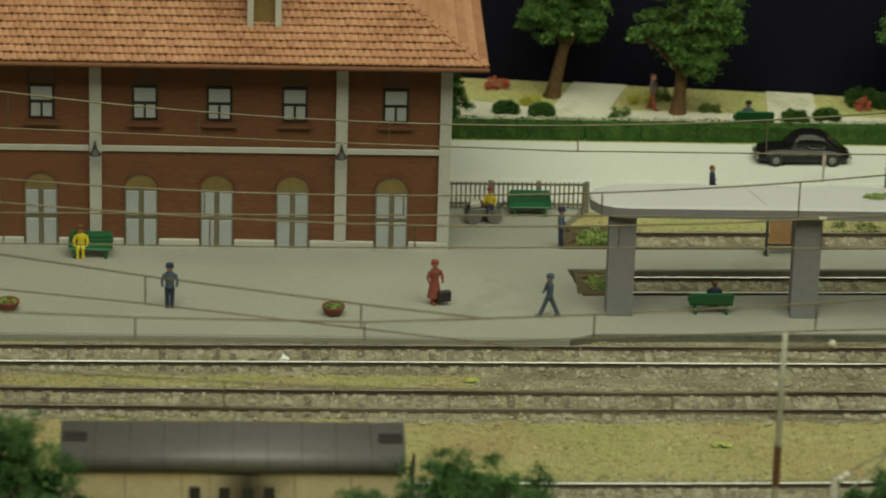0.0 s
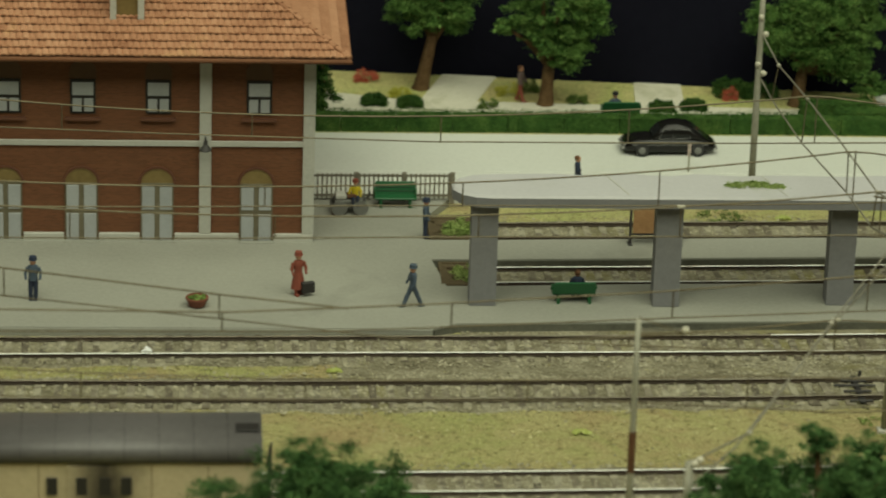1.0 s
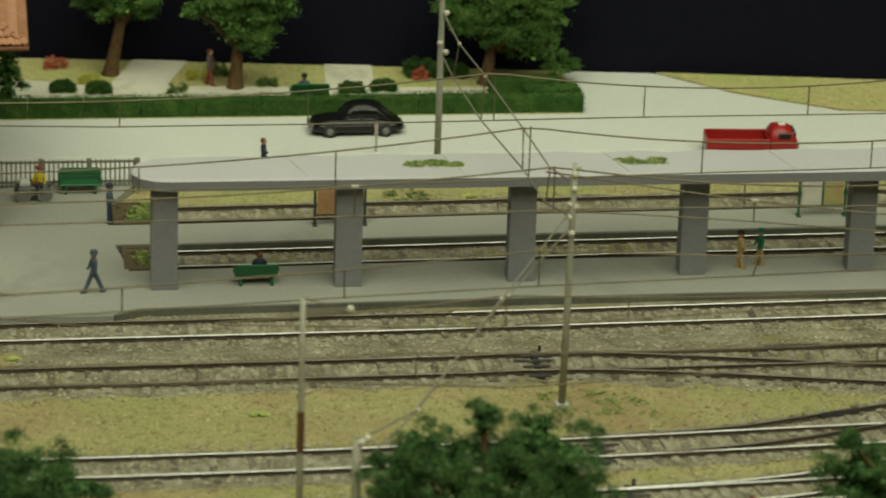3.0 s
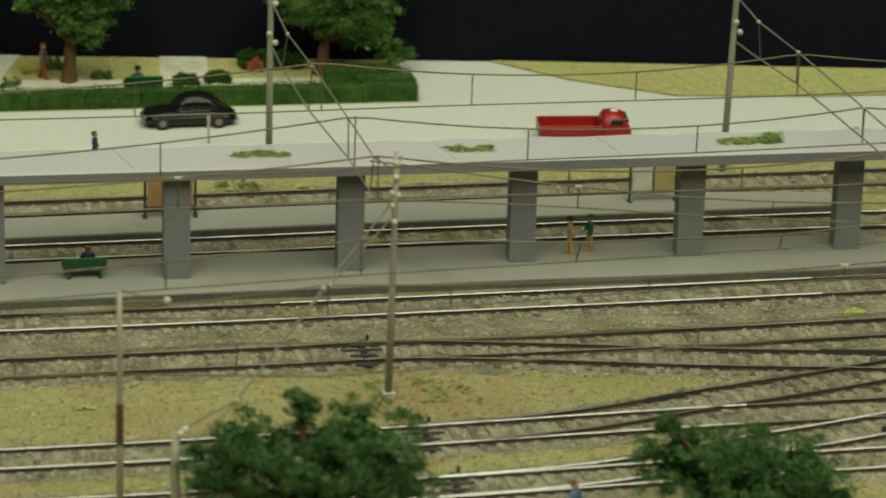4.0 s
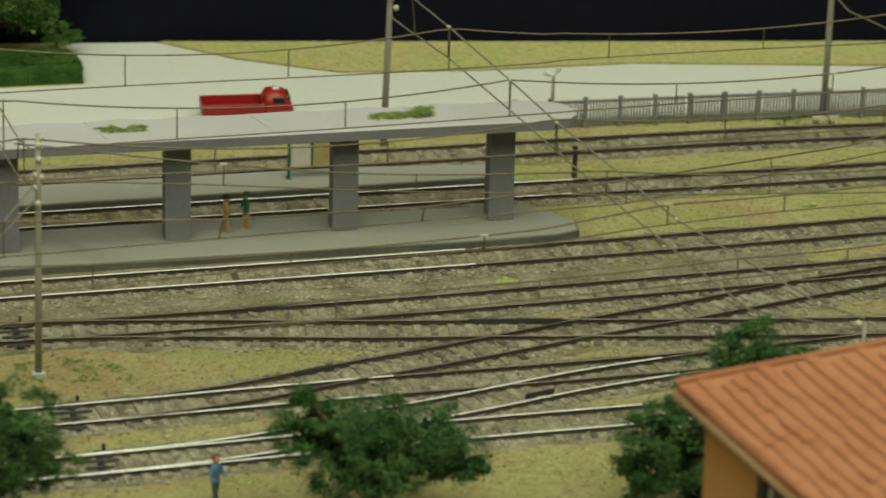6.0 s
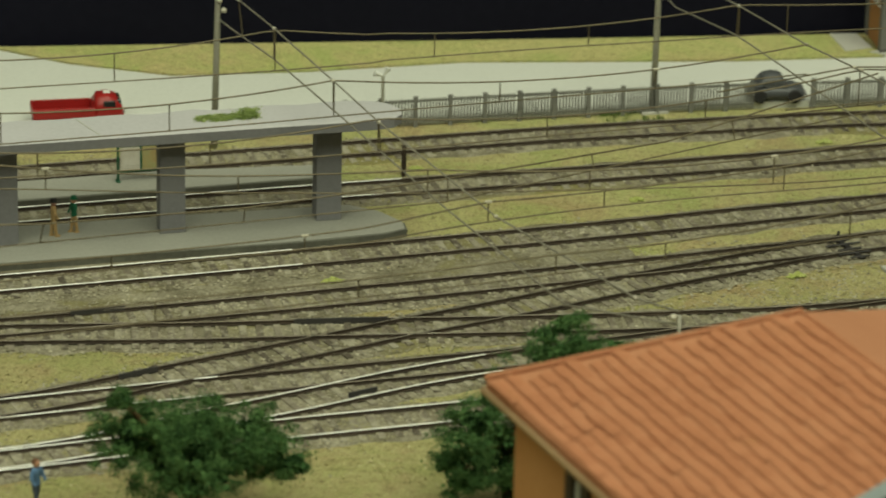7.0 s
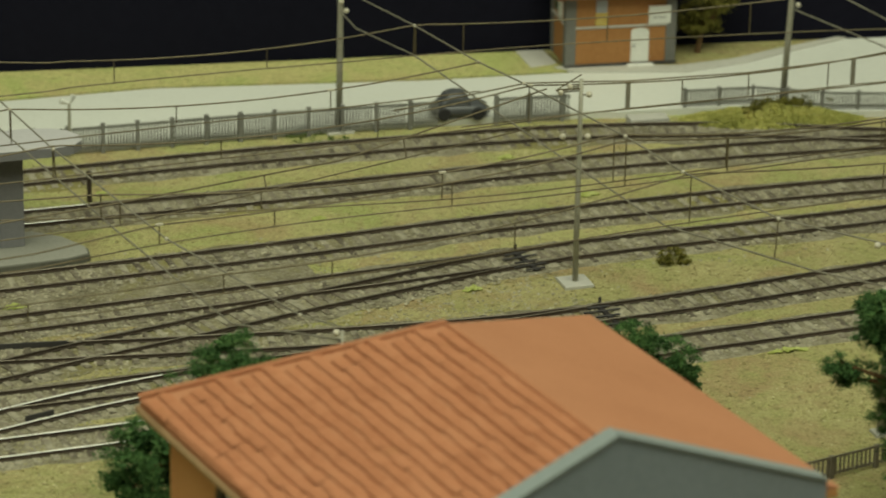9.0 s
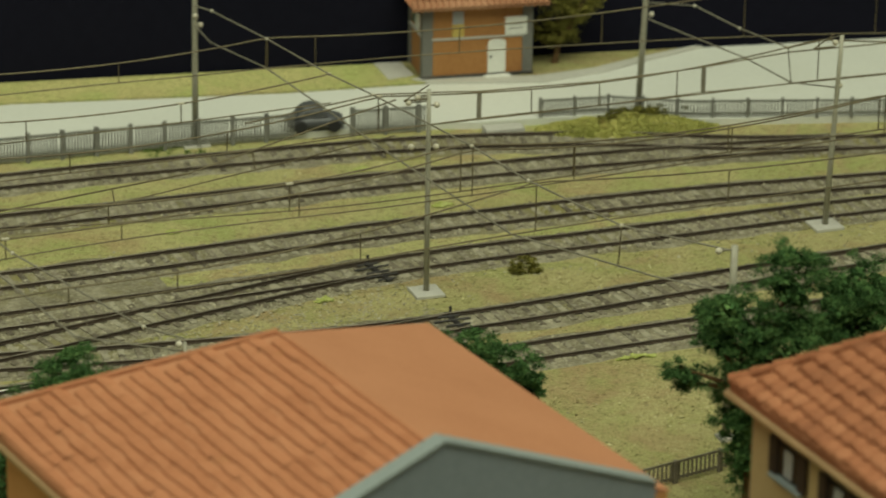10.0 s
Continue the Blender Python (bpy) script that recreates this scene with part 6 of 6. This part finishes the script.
def catenary(label, yf, sup, sags, contact, x0, x1, step=6.85):
    """A carrying wire sagging between its supports (x, z), a contact wire under it, and droppers."""
    c = thing("overhead_wire", label, "overhead wire", group="overhead wires of the yard")

    def zm(x):
        for (a, za), (b, zb), sag in zip(sup, sup[1:], sags):
            if a <= x <= b:
                t = (x - a) / (b - a)
                return za + (zb - za) * t - sag * 4 * t * (1 - t)
        return (sup[0] if x < sup[0][0] else sup[-1])[1] - 0.04 * min(abs(x - sup[0][0]), abs(x - sup[-1][0]))

    n = int((x1 - x0) / 0.9)
    xs = [x0 + (x1 - x0) * k / n for k in range(n + 1)]
    part("carrying_wire", G().tube([(x, yf(x), zm(x)) for x in xs], 0.036, 5), WIREM, c)
    part("contact_wire", G().tube([(x, yf(x), between(x, contact) + 0.02 * math.sin(x * 0.3)) for x in xs], 0.031, 5), WIREM, c)
    for (a, za), (b, zb) in zip(sup, sup[1:]):
        gap = 7.6 if b - a > 30 else step
        x = b
        while x > a + 2 and x > x0:
            if x < x1:
                part("dropper", G().tube([(x, yf(x), between(x, contact) - 0.02), (x, yf(x), zm(x) + 0.02)], 0.03, 5), WIREM, c)
                if random.Random(int(x * 9)).random() < 0.12:
                    part("clamp", G().box(x - 0.14, x + 0.14, yf(x) - 0.05, yf(x) + 0.05, zm(x) - 0.04, zm(x) + 0.05, 0.01), INSUL, c)
            x -= gap
    return c


catenary("brass overhead wires over the inner platform track", lambda x: -3.55 if x < 45 else line_y("d", min(x, 100), -0.45), [(-22, 8.6), (20.6, 8.0), (40.5, 7.9), (61.2, 7.7), (84, 8.0), (104, 8)], [1.35, 0.72, 0.65, 0.55, 0.6], [(-32, 7.0), (-18, 6.5), (5, 5.85), (20, 5.95), (41, 6.1), (54, 6.3), (61, 6.28), (81, 5.92), (92, 5.64), (104, 5.5)], -32, 104)
catenary("brass overhead wires over the platform track", lambda x: line_y("a", x, 0.15), [(-20, 7.56), (21.0, 8.2), (41.6, 7.76), (62.4, 7.63)], [1.13, 0.72, 0.65], [(-32, 5.9), (10, 5.95), (41, 6.2), (62, 6.3)], -32, 62.4)
catenary("brass overhead wires over the second track", lambda x: line_y("b", x, 0.2), [(-19, 8.1), (21.3, 8.15), (42.4, 7.6), (63.2, 7.85), (84, 8.2), (104, 8)], [0.95, 0.75, 0.7, 0.7, 0.7], [(-32, 6.2), (21, 6.4), (42, 6.2), (63, 6.25), (84, 6.3), (104, 6.2)], -32, 104)
catenary("brass overhead wires over the goods track", lambda x: between(x, [(40, line_y("c", min(x, 60), -0.3)), (60, line_y("b_branch", max(x, 20), -0.8))]), [(8.0, 5.85), (18.3, 6.5), (45.0, 6.6), (64.6, 8.0), (84, 7.8), (104, 7.8)], [0.1, 0.5, 0.6, 0.6, 0.6], [(8, 5.75), (18, 5.3), (44, 5.75), (64, 6.0), (84, 6.1), (104, 6.1)], 8, 104, 7.4)
catenary("brass overhead wires over the front siding", lambda x: line_y("h", x, -0.5), [(-19.5, 7.4), (14.5, 6.4), (46.2, 6.4), (66.0, 7.7), (90, 7.4)], [0.45, 0.35, 0.5, 0.5], [(-32, 6.1), (10, 5.5), (18, 5.0), (46, 5.6), (66, 5.6), (92, 6)], -32, 92, 7.7)
catenary("brass overhead wires over the branch track", lambda x: line_y("b_branch", max(x, 19.5), -0.2) if x > 19.5 else -15.5, [(20.9, 8.1), (43.4, 6.9), (64.3, 8.05), (84, 7.6)], [0.6, 0.6, 0.6], [(20, 6.5), (43, 5.9), (64, 6.0), (100, 6.1)], 20.9, 100, 7.3)


def slung_wire(label, upper, lower, drops):
    """A carrying and a contact wire through given points, with droppers at some x."""
    c = thing("overhead_wire", label, "overhead wire", group="overhead wires of the yard")
    part("carrying_wire", G().tube(upper, 0.036, 5), WIREM, c)
    part("contact_wire", G().tube(lower, 0.03, 5), WIREM, c)
    for x in drops:
        p, q = ([between(x, [(r[0], r[k]) for r in row]) for k in (1, 2)] for row in (upper, lower))
        part("dropper", G().tube([(x, p[0], p[1]), (x, q[0], q[1])], 0.03, 5), WIREM, c)
    return c


slung_wire("brass wires crossing from one track to the next", [(-32, -13.7, 7.4), (-16.6, -18.6, 7.03), (-11.3, -20.3, 6.94), (-3.4, -22.8, 6.95), (0.9, -24.1, 7.0)], [(-32, -13.7, 5.4), (-16.6, -18.6, 5.67), (-11.4, -20.25, 5.86), (-6.4, -21.87, 5.98), (-0.7, -23.7, 6.09), (3.5, -24.9, 6.1)], [-18.5, -11.3, -3.6])
slung_wire("brass wires over the goods track and its crossover", [(-32, -24.3, 7.6), (-16.2, -24.1, 7.05), (-11.5, -24.1, 6.9), (-3.4, -24.1, 6.83), (0.94, -24.1, 7.03), (4.3, -23.6, 7.0), (12.6, -22.4, 7.05), (19.8, -21.4, 7.28), (28, -21.6, 6.98), (35.8, -20.2, 6.5), (44, -19.2, 6.75), (54, -15.6, 6.3), (63.8, -13.3, 7.8)], [(-32, -24.3, 6.1), (0, -24.1, 6.1), (12.6, -22.4, 6.0), (19.8, -21.4, 5.9), (44, -19.2, 5.8), (63.8, -13.3, 6.2)], [-18, -11.5, -3.5, 4.6, 12.6, 19.8, 27.9, 35.8, 44, 50.5, 57])


wide = slung_wire("brass wires over the level crossing approach", [(58.5, -8.7, 5.75), (64.5, -8.6, 6.45), (67, -8.6, 6.3), (69.3, -8.5, 6.1), (75, -8.5, 6.0), (80, -8.5, 6.2), (84.2, -8.6, 6.55), (88.7, -8.8, 6.6), (104, -11, 6.9)], [(61.6, -8.6, 4.7), (65.2, -8.6, 4.8), (72, -8.6, 4.85), (80, -8.5, 5.0), (88.8, -8.8, 5.1), (104, -11, 5.4)], [75, 80.0])
part("flat_dropper", G().box(69.22, 69.42, -8.53, -8.47, 4.83, 6.1, 0.01), SPANM, wide, "broad pale grey dropper strip")
part("flat_dropper", G().box(79.92, 80.12, -8.56, -8.5, 5.0, 6.2, 0.01), SPANM, wide, "broad pale grey dropper strip")


def head_span(label, upper, lower):
    """Two cross wires from mast to mast that carry the overhead lines; points run from back to front."""
    c = thing("head_span", label, "span wire", group="cross spans between the masts")
    for name, row in (("upper_span", upper), ("lower_span", lower)):
        part(name, G().tube(row, 0.036, 6), SPANM, c, "grey-brown span wire")
    ys = [-p[1] for p in lower]
    for x, y, z in upper[1:-1]:
        if -y < ys[-1]:
            xl, zl = np.interp(-y, ys, [p[0] for p in lower]), np.interp(-y, ys, [p[2] for p in lower])
            if abs(xl - x) < 0.25:
                part("span_dropper", G().tube([(xl, y, zl), (x, y, z)], 0.03, 5), WIREM, c)
        part("span_clamp", G().ball((x, y, z), 0.085, 8, 5), INSUL, c)


head_span("grey span wires over the platform tracks", [(19.5, 4.5, 7.9), (19.85, 2, 7.4), (20.2, -3.5, 7.84), (20.73, -10.6, 8.09), (21.13, -14.9, 8.07), (21.2, -18.8, 9.02)], [(19.5, 4.5, 6.0), (19.64, 2, 5.9), (20.09, -3.5, 5.94), (20.76, -10.6, 6.45), (21.02, -14.9, 6.66), (21.2, -18.8, 7.64)])
head_span("grey span wires towards the short anchor post", [(21.2, -18.9, 7.68), (18.08, -24, 6.5), (14.28, -31, 5.36), (12.1, -33, 5.2)], [(21.2, -18.9, 7.05), (17.79, -24, 5.97), (13.81, -31, 4.81), (12.1, -33, 4.3)])
head_span("grey span wires behind the canopy end", [(39.5, 3.8, 8.1), (39.9, 1.2, 7.75), (40.5, -3.3, 7.88), (41.55, -9.95, 7.75), (42.42, -14.3, 7.44), (45.05, -22.5, 6.35), (48, -31, 6.2), (49, -33, 6.4)], [(39.6, 3.8, 6.0), (39.96, 2.4, 5.94), (40.51, -3.3, 6.52), (41.57, -9.95, 6.49), (43.76, -20, 5.81), (45.65, -30, 5.72), (49, -33, 5.9)])
head_span("grey span wires over the yard throat", [(60.12, 4.8, 6.9), (60.53, 3.4, 7.02), (61.16, -3.2, 7.65), (62.36, -8.6, 7.58), (63.02, -12.6, 7.87), (64.59, -20.6, 8.1), (65.67, -24.3, 7.77), (67.39, -30, 7.7), (70.3, -34, 7.8)], [(60.12, 4.8, 5.94), (60.32, 3, 5.66), (61.11, -3.2, 6.31), (61.52, -8.6, 6.55), (62.9, -16, 6.2), (65.11, -24, 5.44), (68.03, -32, 6.26), (70.3, -34, 6.1)])
head_span("grey span wires beyond the level crossing", [(81.7, 2.2, 5.9), (82.74, -1, 6.6), (84.0, -3.4, 6.1), (83.95, -8.9, 6.86), (84.2, -13.7, 8.86)], [(81.7, 2.2, 5.1), (84.4, -3.4, 4.6), (84.17, -8.9, 5.2), (84.1, -13.7, 6.5)])


# ---- foreground houses ----
def house(name, label, step, bulge, ox, oy, turn, half, back, front, ze, zr, walls, wall_label, tile_w, courses, grey_gable, windows, over=0.75, tiles=TILEH):
    """A hipped roof whose ridge runs from the local origin towards -y; local x is across the ridge."""
    h = thing(name, label, "house", ox, oy, 0, turn)
    hw = half - over
    part("wall", G().box(-hw, hw, -front + 0.1, back - over, 0, ze - 0.05), walls, h, wall_label)
    part("eaves_board", G().box(-half + 0.12, half - 0.12, -front, back - 0.12, ze - 0.32, ze - 0.02, 0.05), walls, h, "eaves board in wall colour")
    g = G().add([(-half, -front, ze), (half, -front, ze), (half, back, ze), (-half, back, ze), (0, 0, zr), (0, -front, zr)], [(0, 5, 4, 3), (1, 2, 4, 5), (2, 3, 4), (0, 1, 5), (3, 2, 1, 0)])
    roof = part("roof", g, TILES, h, "orange clay roof")
    rise = zr - ze
    rr = random.Random(len(name) + courses)
    n = courses
    for side in (-1, 1):
        for r in range(n):
            t0, t1 = r / n, (r + 1) / n
            xa, xb = side * half * (1 - t0), side * half * (1 - t1)
            za, zb = ze + rise * t0, ze + rise * t1
            ya, yb = back * (1 - t0), back * (1 - t1)
            if side > 0 and grey_gable:
                continue
            if tile_w:
                m = int((ya + front) / tile_w)
                for k in range(m):
                    y0 = -front + k * tile_w
                    y1 = y0 + tile_w * 1.004
                    if y1 > ya - 0.1 and y1 > yb:
                        y1 = min(y1, (ya + yb) / 2)
                    if y1 - y0 < 0.1:
                        continue
                    lift = step + rr.uniform(-0.015, 0.02)
                    jog = rr.uniform(-0.05, 0.06)
                    rings = []
                    for u, up in ((-0.02, -step - 0.03), (-0.05, 0.0), (0.06, 0.05), (0.3, 0.05), (0.75, 0.01), (1.0, -0.05)):
                        ring = []
                        for q, hh in ((0, -bulge * 0.3), (0.2, bulge * 0.7), (0.5, bulge), (0.8, bulge * 0.7), (1, -bulge * 0.3)):
                            ring.append((xa + (xb - xa) * u + side * jog, y0 + (y1 - y0) * q, za + (zb - za) * u + lift * (1 - 0.5 * u) + up + hh))
                        rings.append(ring)
                    part("roof_tile", G().loft(rings, False, False), tiles, roof, "", True)
            else:
                m = int((ya + front) / 0.55)
                lo, hi = [], []
                for k in range(m * 4 + 1):
                    yy = -front + (min(ya, (ya + yb) / 2 + 0.1) + front) * k / (m * 4)
                    hh = 0.035 * abs(math.sin(k * math.pi / 4)) + rr.uniform(-0.012, 0.012)
                    lo.append((xa + side * 0.05, yy, za + 0.13 + hh))
                    hi.append((xb - side * 0.04, yy, zb + 0.03 + hh * 0.6))
                g = G().loft([lo, hi], False, False)
                c = len(lo)
                g.add(lo + [(p[0], p[1], p[2] - 0.16) for p in lo], [(i, i + c, i + c + 1, i + 1) for i in range(c - 1)])
                part("tile_course", g, tiles, roof)
    # ridge and hip caps
    def caps(a, b, n):
        a, b = Vector(a), Vector(b)
        for k in range(n):
            p, q = a.lerp(b, k / n), a.lerp(b, min(1, (k + 1.12) / n))
            part("ridge_tile", G().tube([p + Vector((0, 0, 0.1)), q + Vector((0, 0, 0.06))], [0.2, 0.16], 8), tiles, roof)
    part("eaves_course", G().box(-half - 0.02, -half + 0.3, -front, back - 0.1, ze - 0.3, ze + 0.02, 0.05), tiles, roof)
    if grey_gable:
        part("hip_cap", G().tube([(-half, back, ze + 0.06), (0, 0, zr + 0.04)], 0.12, 8), tiles, roof)
        part("ridge_cap", G().tube([(0, -front, zr + 0.02), (0, 0, zr + 0.02)], 0.07, 8), tiles, roof)
    else:
        caps((-half, back, ze), (0, 0, zr), 13)
    if not grey_gable:
        caps((half, back, ze), (0, 0, zr), 13)
        caps((0, -front, zr), (0, 0, zr), 13)
    part("gutter", G().tube([(-half + 0.02, -front, ze - 0.42), (-half + 0.02, back + 0.12, ze - 0.42)], [0.15, 0.15], 10), TANG, h, "tan eaves gutter")
    if grey_gable:
        y = -front
        poly = [(-half - 0.3, ze - 0.1), (0, zr + 0.45), (half - 0.9, ze + 0.62), (half - 0.9, 0), (-half - 0.3, 0)]
        part("gable_wall", G().loft([[(x, y - 0.5, z) for x, z in poly], [(x, y, z) for x, z in poly]]), GABLEG, h, "dark grey gable wall")
        for a, b in ((0, 1), (1, 2)):
            (xa, za), (xb, zb) = poly[a], poly[b]
            part("coping", G().loft([[(xa, y - 0.58, za), (xa, y + 0.08, za), (xa, y + 0.08, za + 0.1), (xa, y - 0.58, za + 0.1)], [(xb, y - 0.58, zb), (xb, y + 0.08, zb), (xb, y + 0.08, zb + 0.1), (xb, y - 0.58, zb + 0.1)]]), GABLEE, h, "pale grey coping")
    for y, z, w, hh in windows:
        x = -hw
        win = part("window", G().box(x - 0.06, x + 0.1, y - w / 2, y + w / 2, z, z + hh, 0.02), WINFRAME, h, "dark window with open shutters")
        part("pane", G().box(x - 0.09, x, y - w * 0.3, y + w * 0.3, z + 0.1, z + hh - 0.1, 0.01), CARGLASS, win)
        part("curtain", G().box(x - 0.1, x - 0.085, y - w * 0.14, y + w * 0.14, z + 0.12, z + hh - 0.14), GLASSW, win, "pale curtain behind the pane")
        for s in (-1, 1):
            part("shutter", G().box(x - 0.16, x - 0.02, y + s * w * 0.5 - 0.24, y + s * w * 0.5 + 0.24, z - 0.05, z + hh + 0.05, 0.02), SHUTTER, win)
        part("sill", G().box(x - 0.28, x + 0.05, y - w * 0.55, y + w * 0.55, z - 0.14, z, 0.03), GABLEE, win)
    return h


house("orange_house", "orange rendered house with ribbed orange tile roof", 0.034, 0.01, 48.0, -48.0, 9.8, 8.5, 5.2, 10.6, 9.5, 12.6, ORANGEW, "orange rendered wall", 0.85, 20, True, [(-0.3, 6.9, 1.1, 1.4)])
house("cream_house", "cream house with bumpy orange clay tiles", 0.12, 0.09, 70.1, -57.6, 5.5, 8.0, 5.0, 12, 11.3, 14.9, CREAMW, "cream rendered wall", 0.62, 15, False, [(1.88, 8.95, 1.8, 1.2), (-1.25, 8.95, 1.8, 1.2), (-4.4, 8.95, 1.8, 1.2)], 0.6, TILEC)


def hut():
    h = thing("brick_hut", "small orange brick lineside hut with tiled roof", "hut", 73.1, 9.85, ZP + 0.1, -6)
    dp = 3.0
    part("wall", G().box(0, 5.45, 0, dp, 0, 3.85), HUTW, h, "orange brick wall")
    for x, y in ((0, 0), (5.05, 0), (0, dp - 0.4), (5.05, dp - 0.4)):
        part("corner_pilaster", G().box(x - 0.06, x + 0.46, y - 0.06, y + 0.46, 0, 3.8, 0.02), PILG, h, "dark grey corner pilaster")
    part("string_course", G().box(0.4, 5.05, -0.07, 0.02, 1.95, 2.06, 0.02), STONEW, h)
    part("plinth", G().box(-0.1, 5.55, -0.1, 0.02, 0, 0.14, 0.02), DARKM, h)
    d = part("door", G().box(3.25, 4.15, -0.06, 0.03, 0.14, 1.72, 0.03), WHITEP, h, "white door")
    top = [(3.7 + 0.45 * math.cos(math.pi * k / 8), 1.72 + 0.16 * math.sin(math.pi * k / 8)) for k in range(9)]
    part("door_head", G().loft([[(x, -0.06, z) for x, z in top], [(x, 0.03, z) for x, z in top]]), WHITEP, d, "rounded white door head")
    part("door_handle", G().ball((3.4, -0.08, 1.0), 0.06, 6, 4), DARKM, d)
    part("door_step", G().box(3.05, 4.35, -0.4, -0.1, 0, 0.1, 0.02), WHITEP, d)
    w = part("window", G().box(1.45, 2.0, -0.06, 0.03, 2.1, 3.4, 0.02), GLASSW, h, "pale narrow window")
    part("lower_pane", G().box(1.43, 2.02, -0.09, 0.0, 2.1, 2.75, 0.01), POSTERY, w, "yellowish lower pane")
    s = part("sign", G().box(4.1, 5.2, -0.12, 0.0, 2.08, 3.0, 0.02), WHITEP, h, "white notice with grey lines")
    for z in (2.4, 2.62):
        part("notice_bar", G().box(4.3, 5.0, -0.135, -0.11, z, z + 0.035), PILG, s)
    part("side_window", G().box(-0.07, 0.03, 1.6, 2.1, 2.4, 3.7, 0.02), GREEND, h, "green side shutter")
    part("side_panel", G().box(-0.09, 0.02, 0.8, 1.5, 2.3, 3.1, 0.02), WHITEP, h)
    part("side_ledge", G().box(-0.12, 0.02, 0.3, dp - 0.3, 2.1, 2.2, 0.02), STONEW, h)
    g = G().add([(-0.7, -0.75, 3.78), (6.15, -0.75, 3.78), (6.15, dp + 0.3, 3.78), (-0.7, dp + 0.3, 3.78), (1.6, dp / 2, 5.2), (3.9, dp / 2, 5.2)], [(0, 1, 5, 4), (1, 2, 5), (2, 3, 4, 5), (3, 0, 4), (3, 2, 1, 0)])
    roof = part("roof", g, TILES, h, "terracotta hut roof")
    me = G().tube([(0, -0.05, 0), (0, 0.45, 0.28)], [0.16, 0.13], 7).mesh("roof_tile", TILE)
    for r in range(5):
        for c in range(22 - r * 2):
            piece("roof_tile", me, roof, place(-0.6 + r * 0.32 + c * 0.315, -0.78 + r * 0.44, 3.8 + r * 0.265))


hut()

scatter_stones()
scatter_turf()
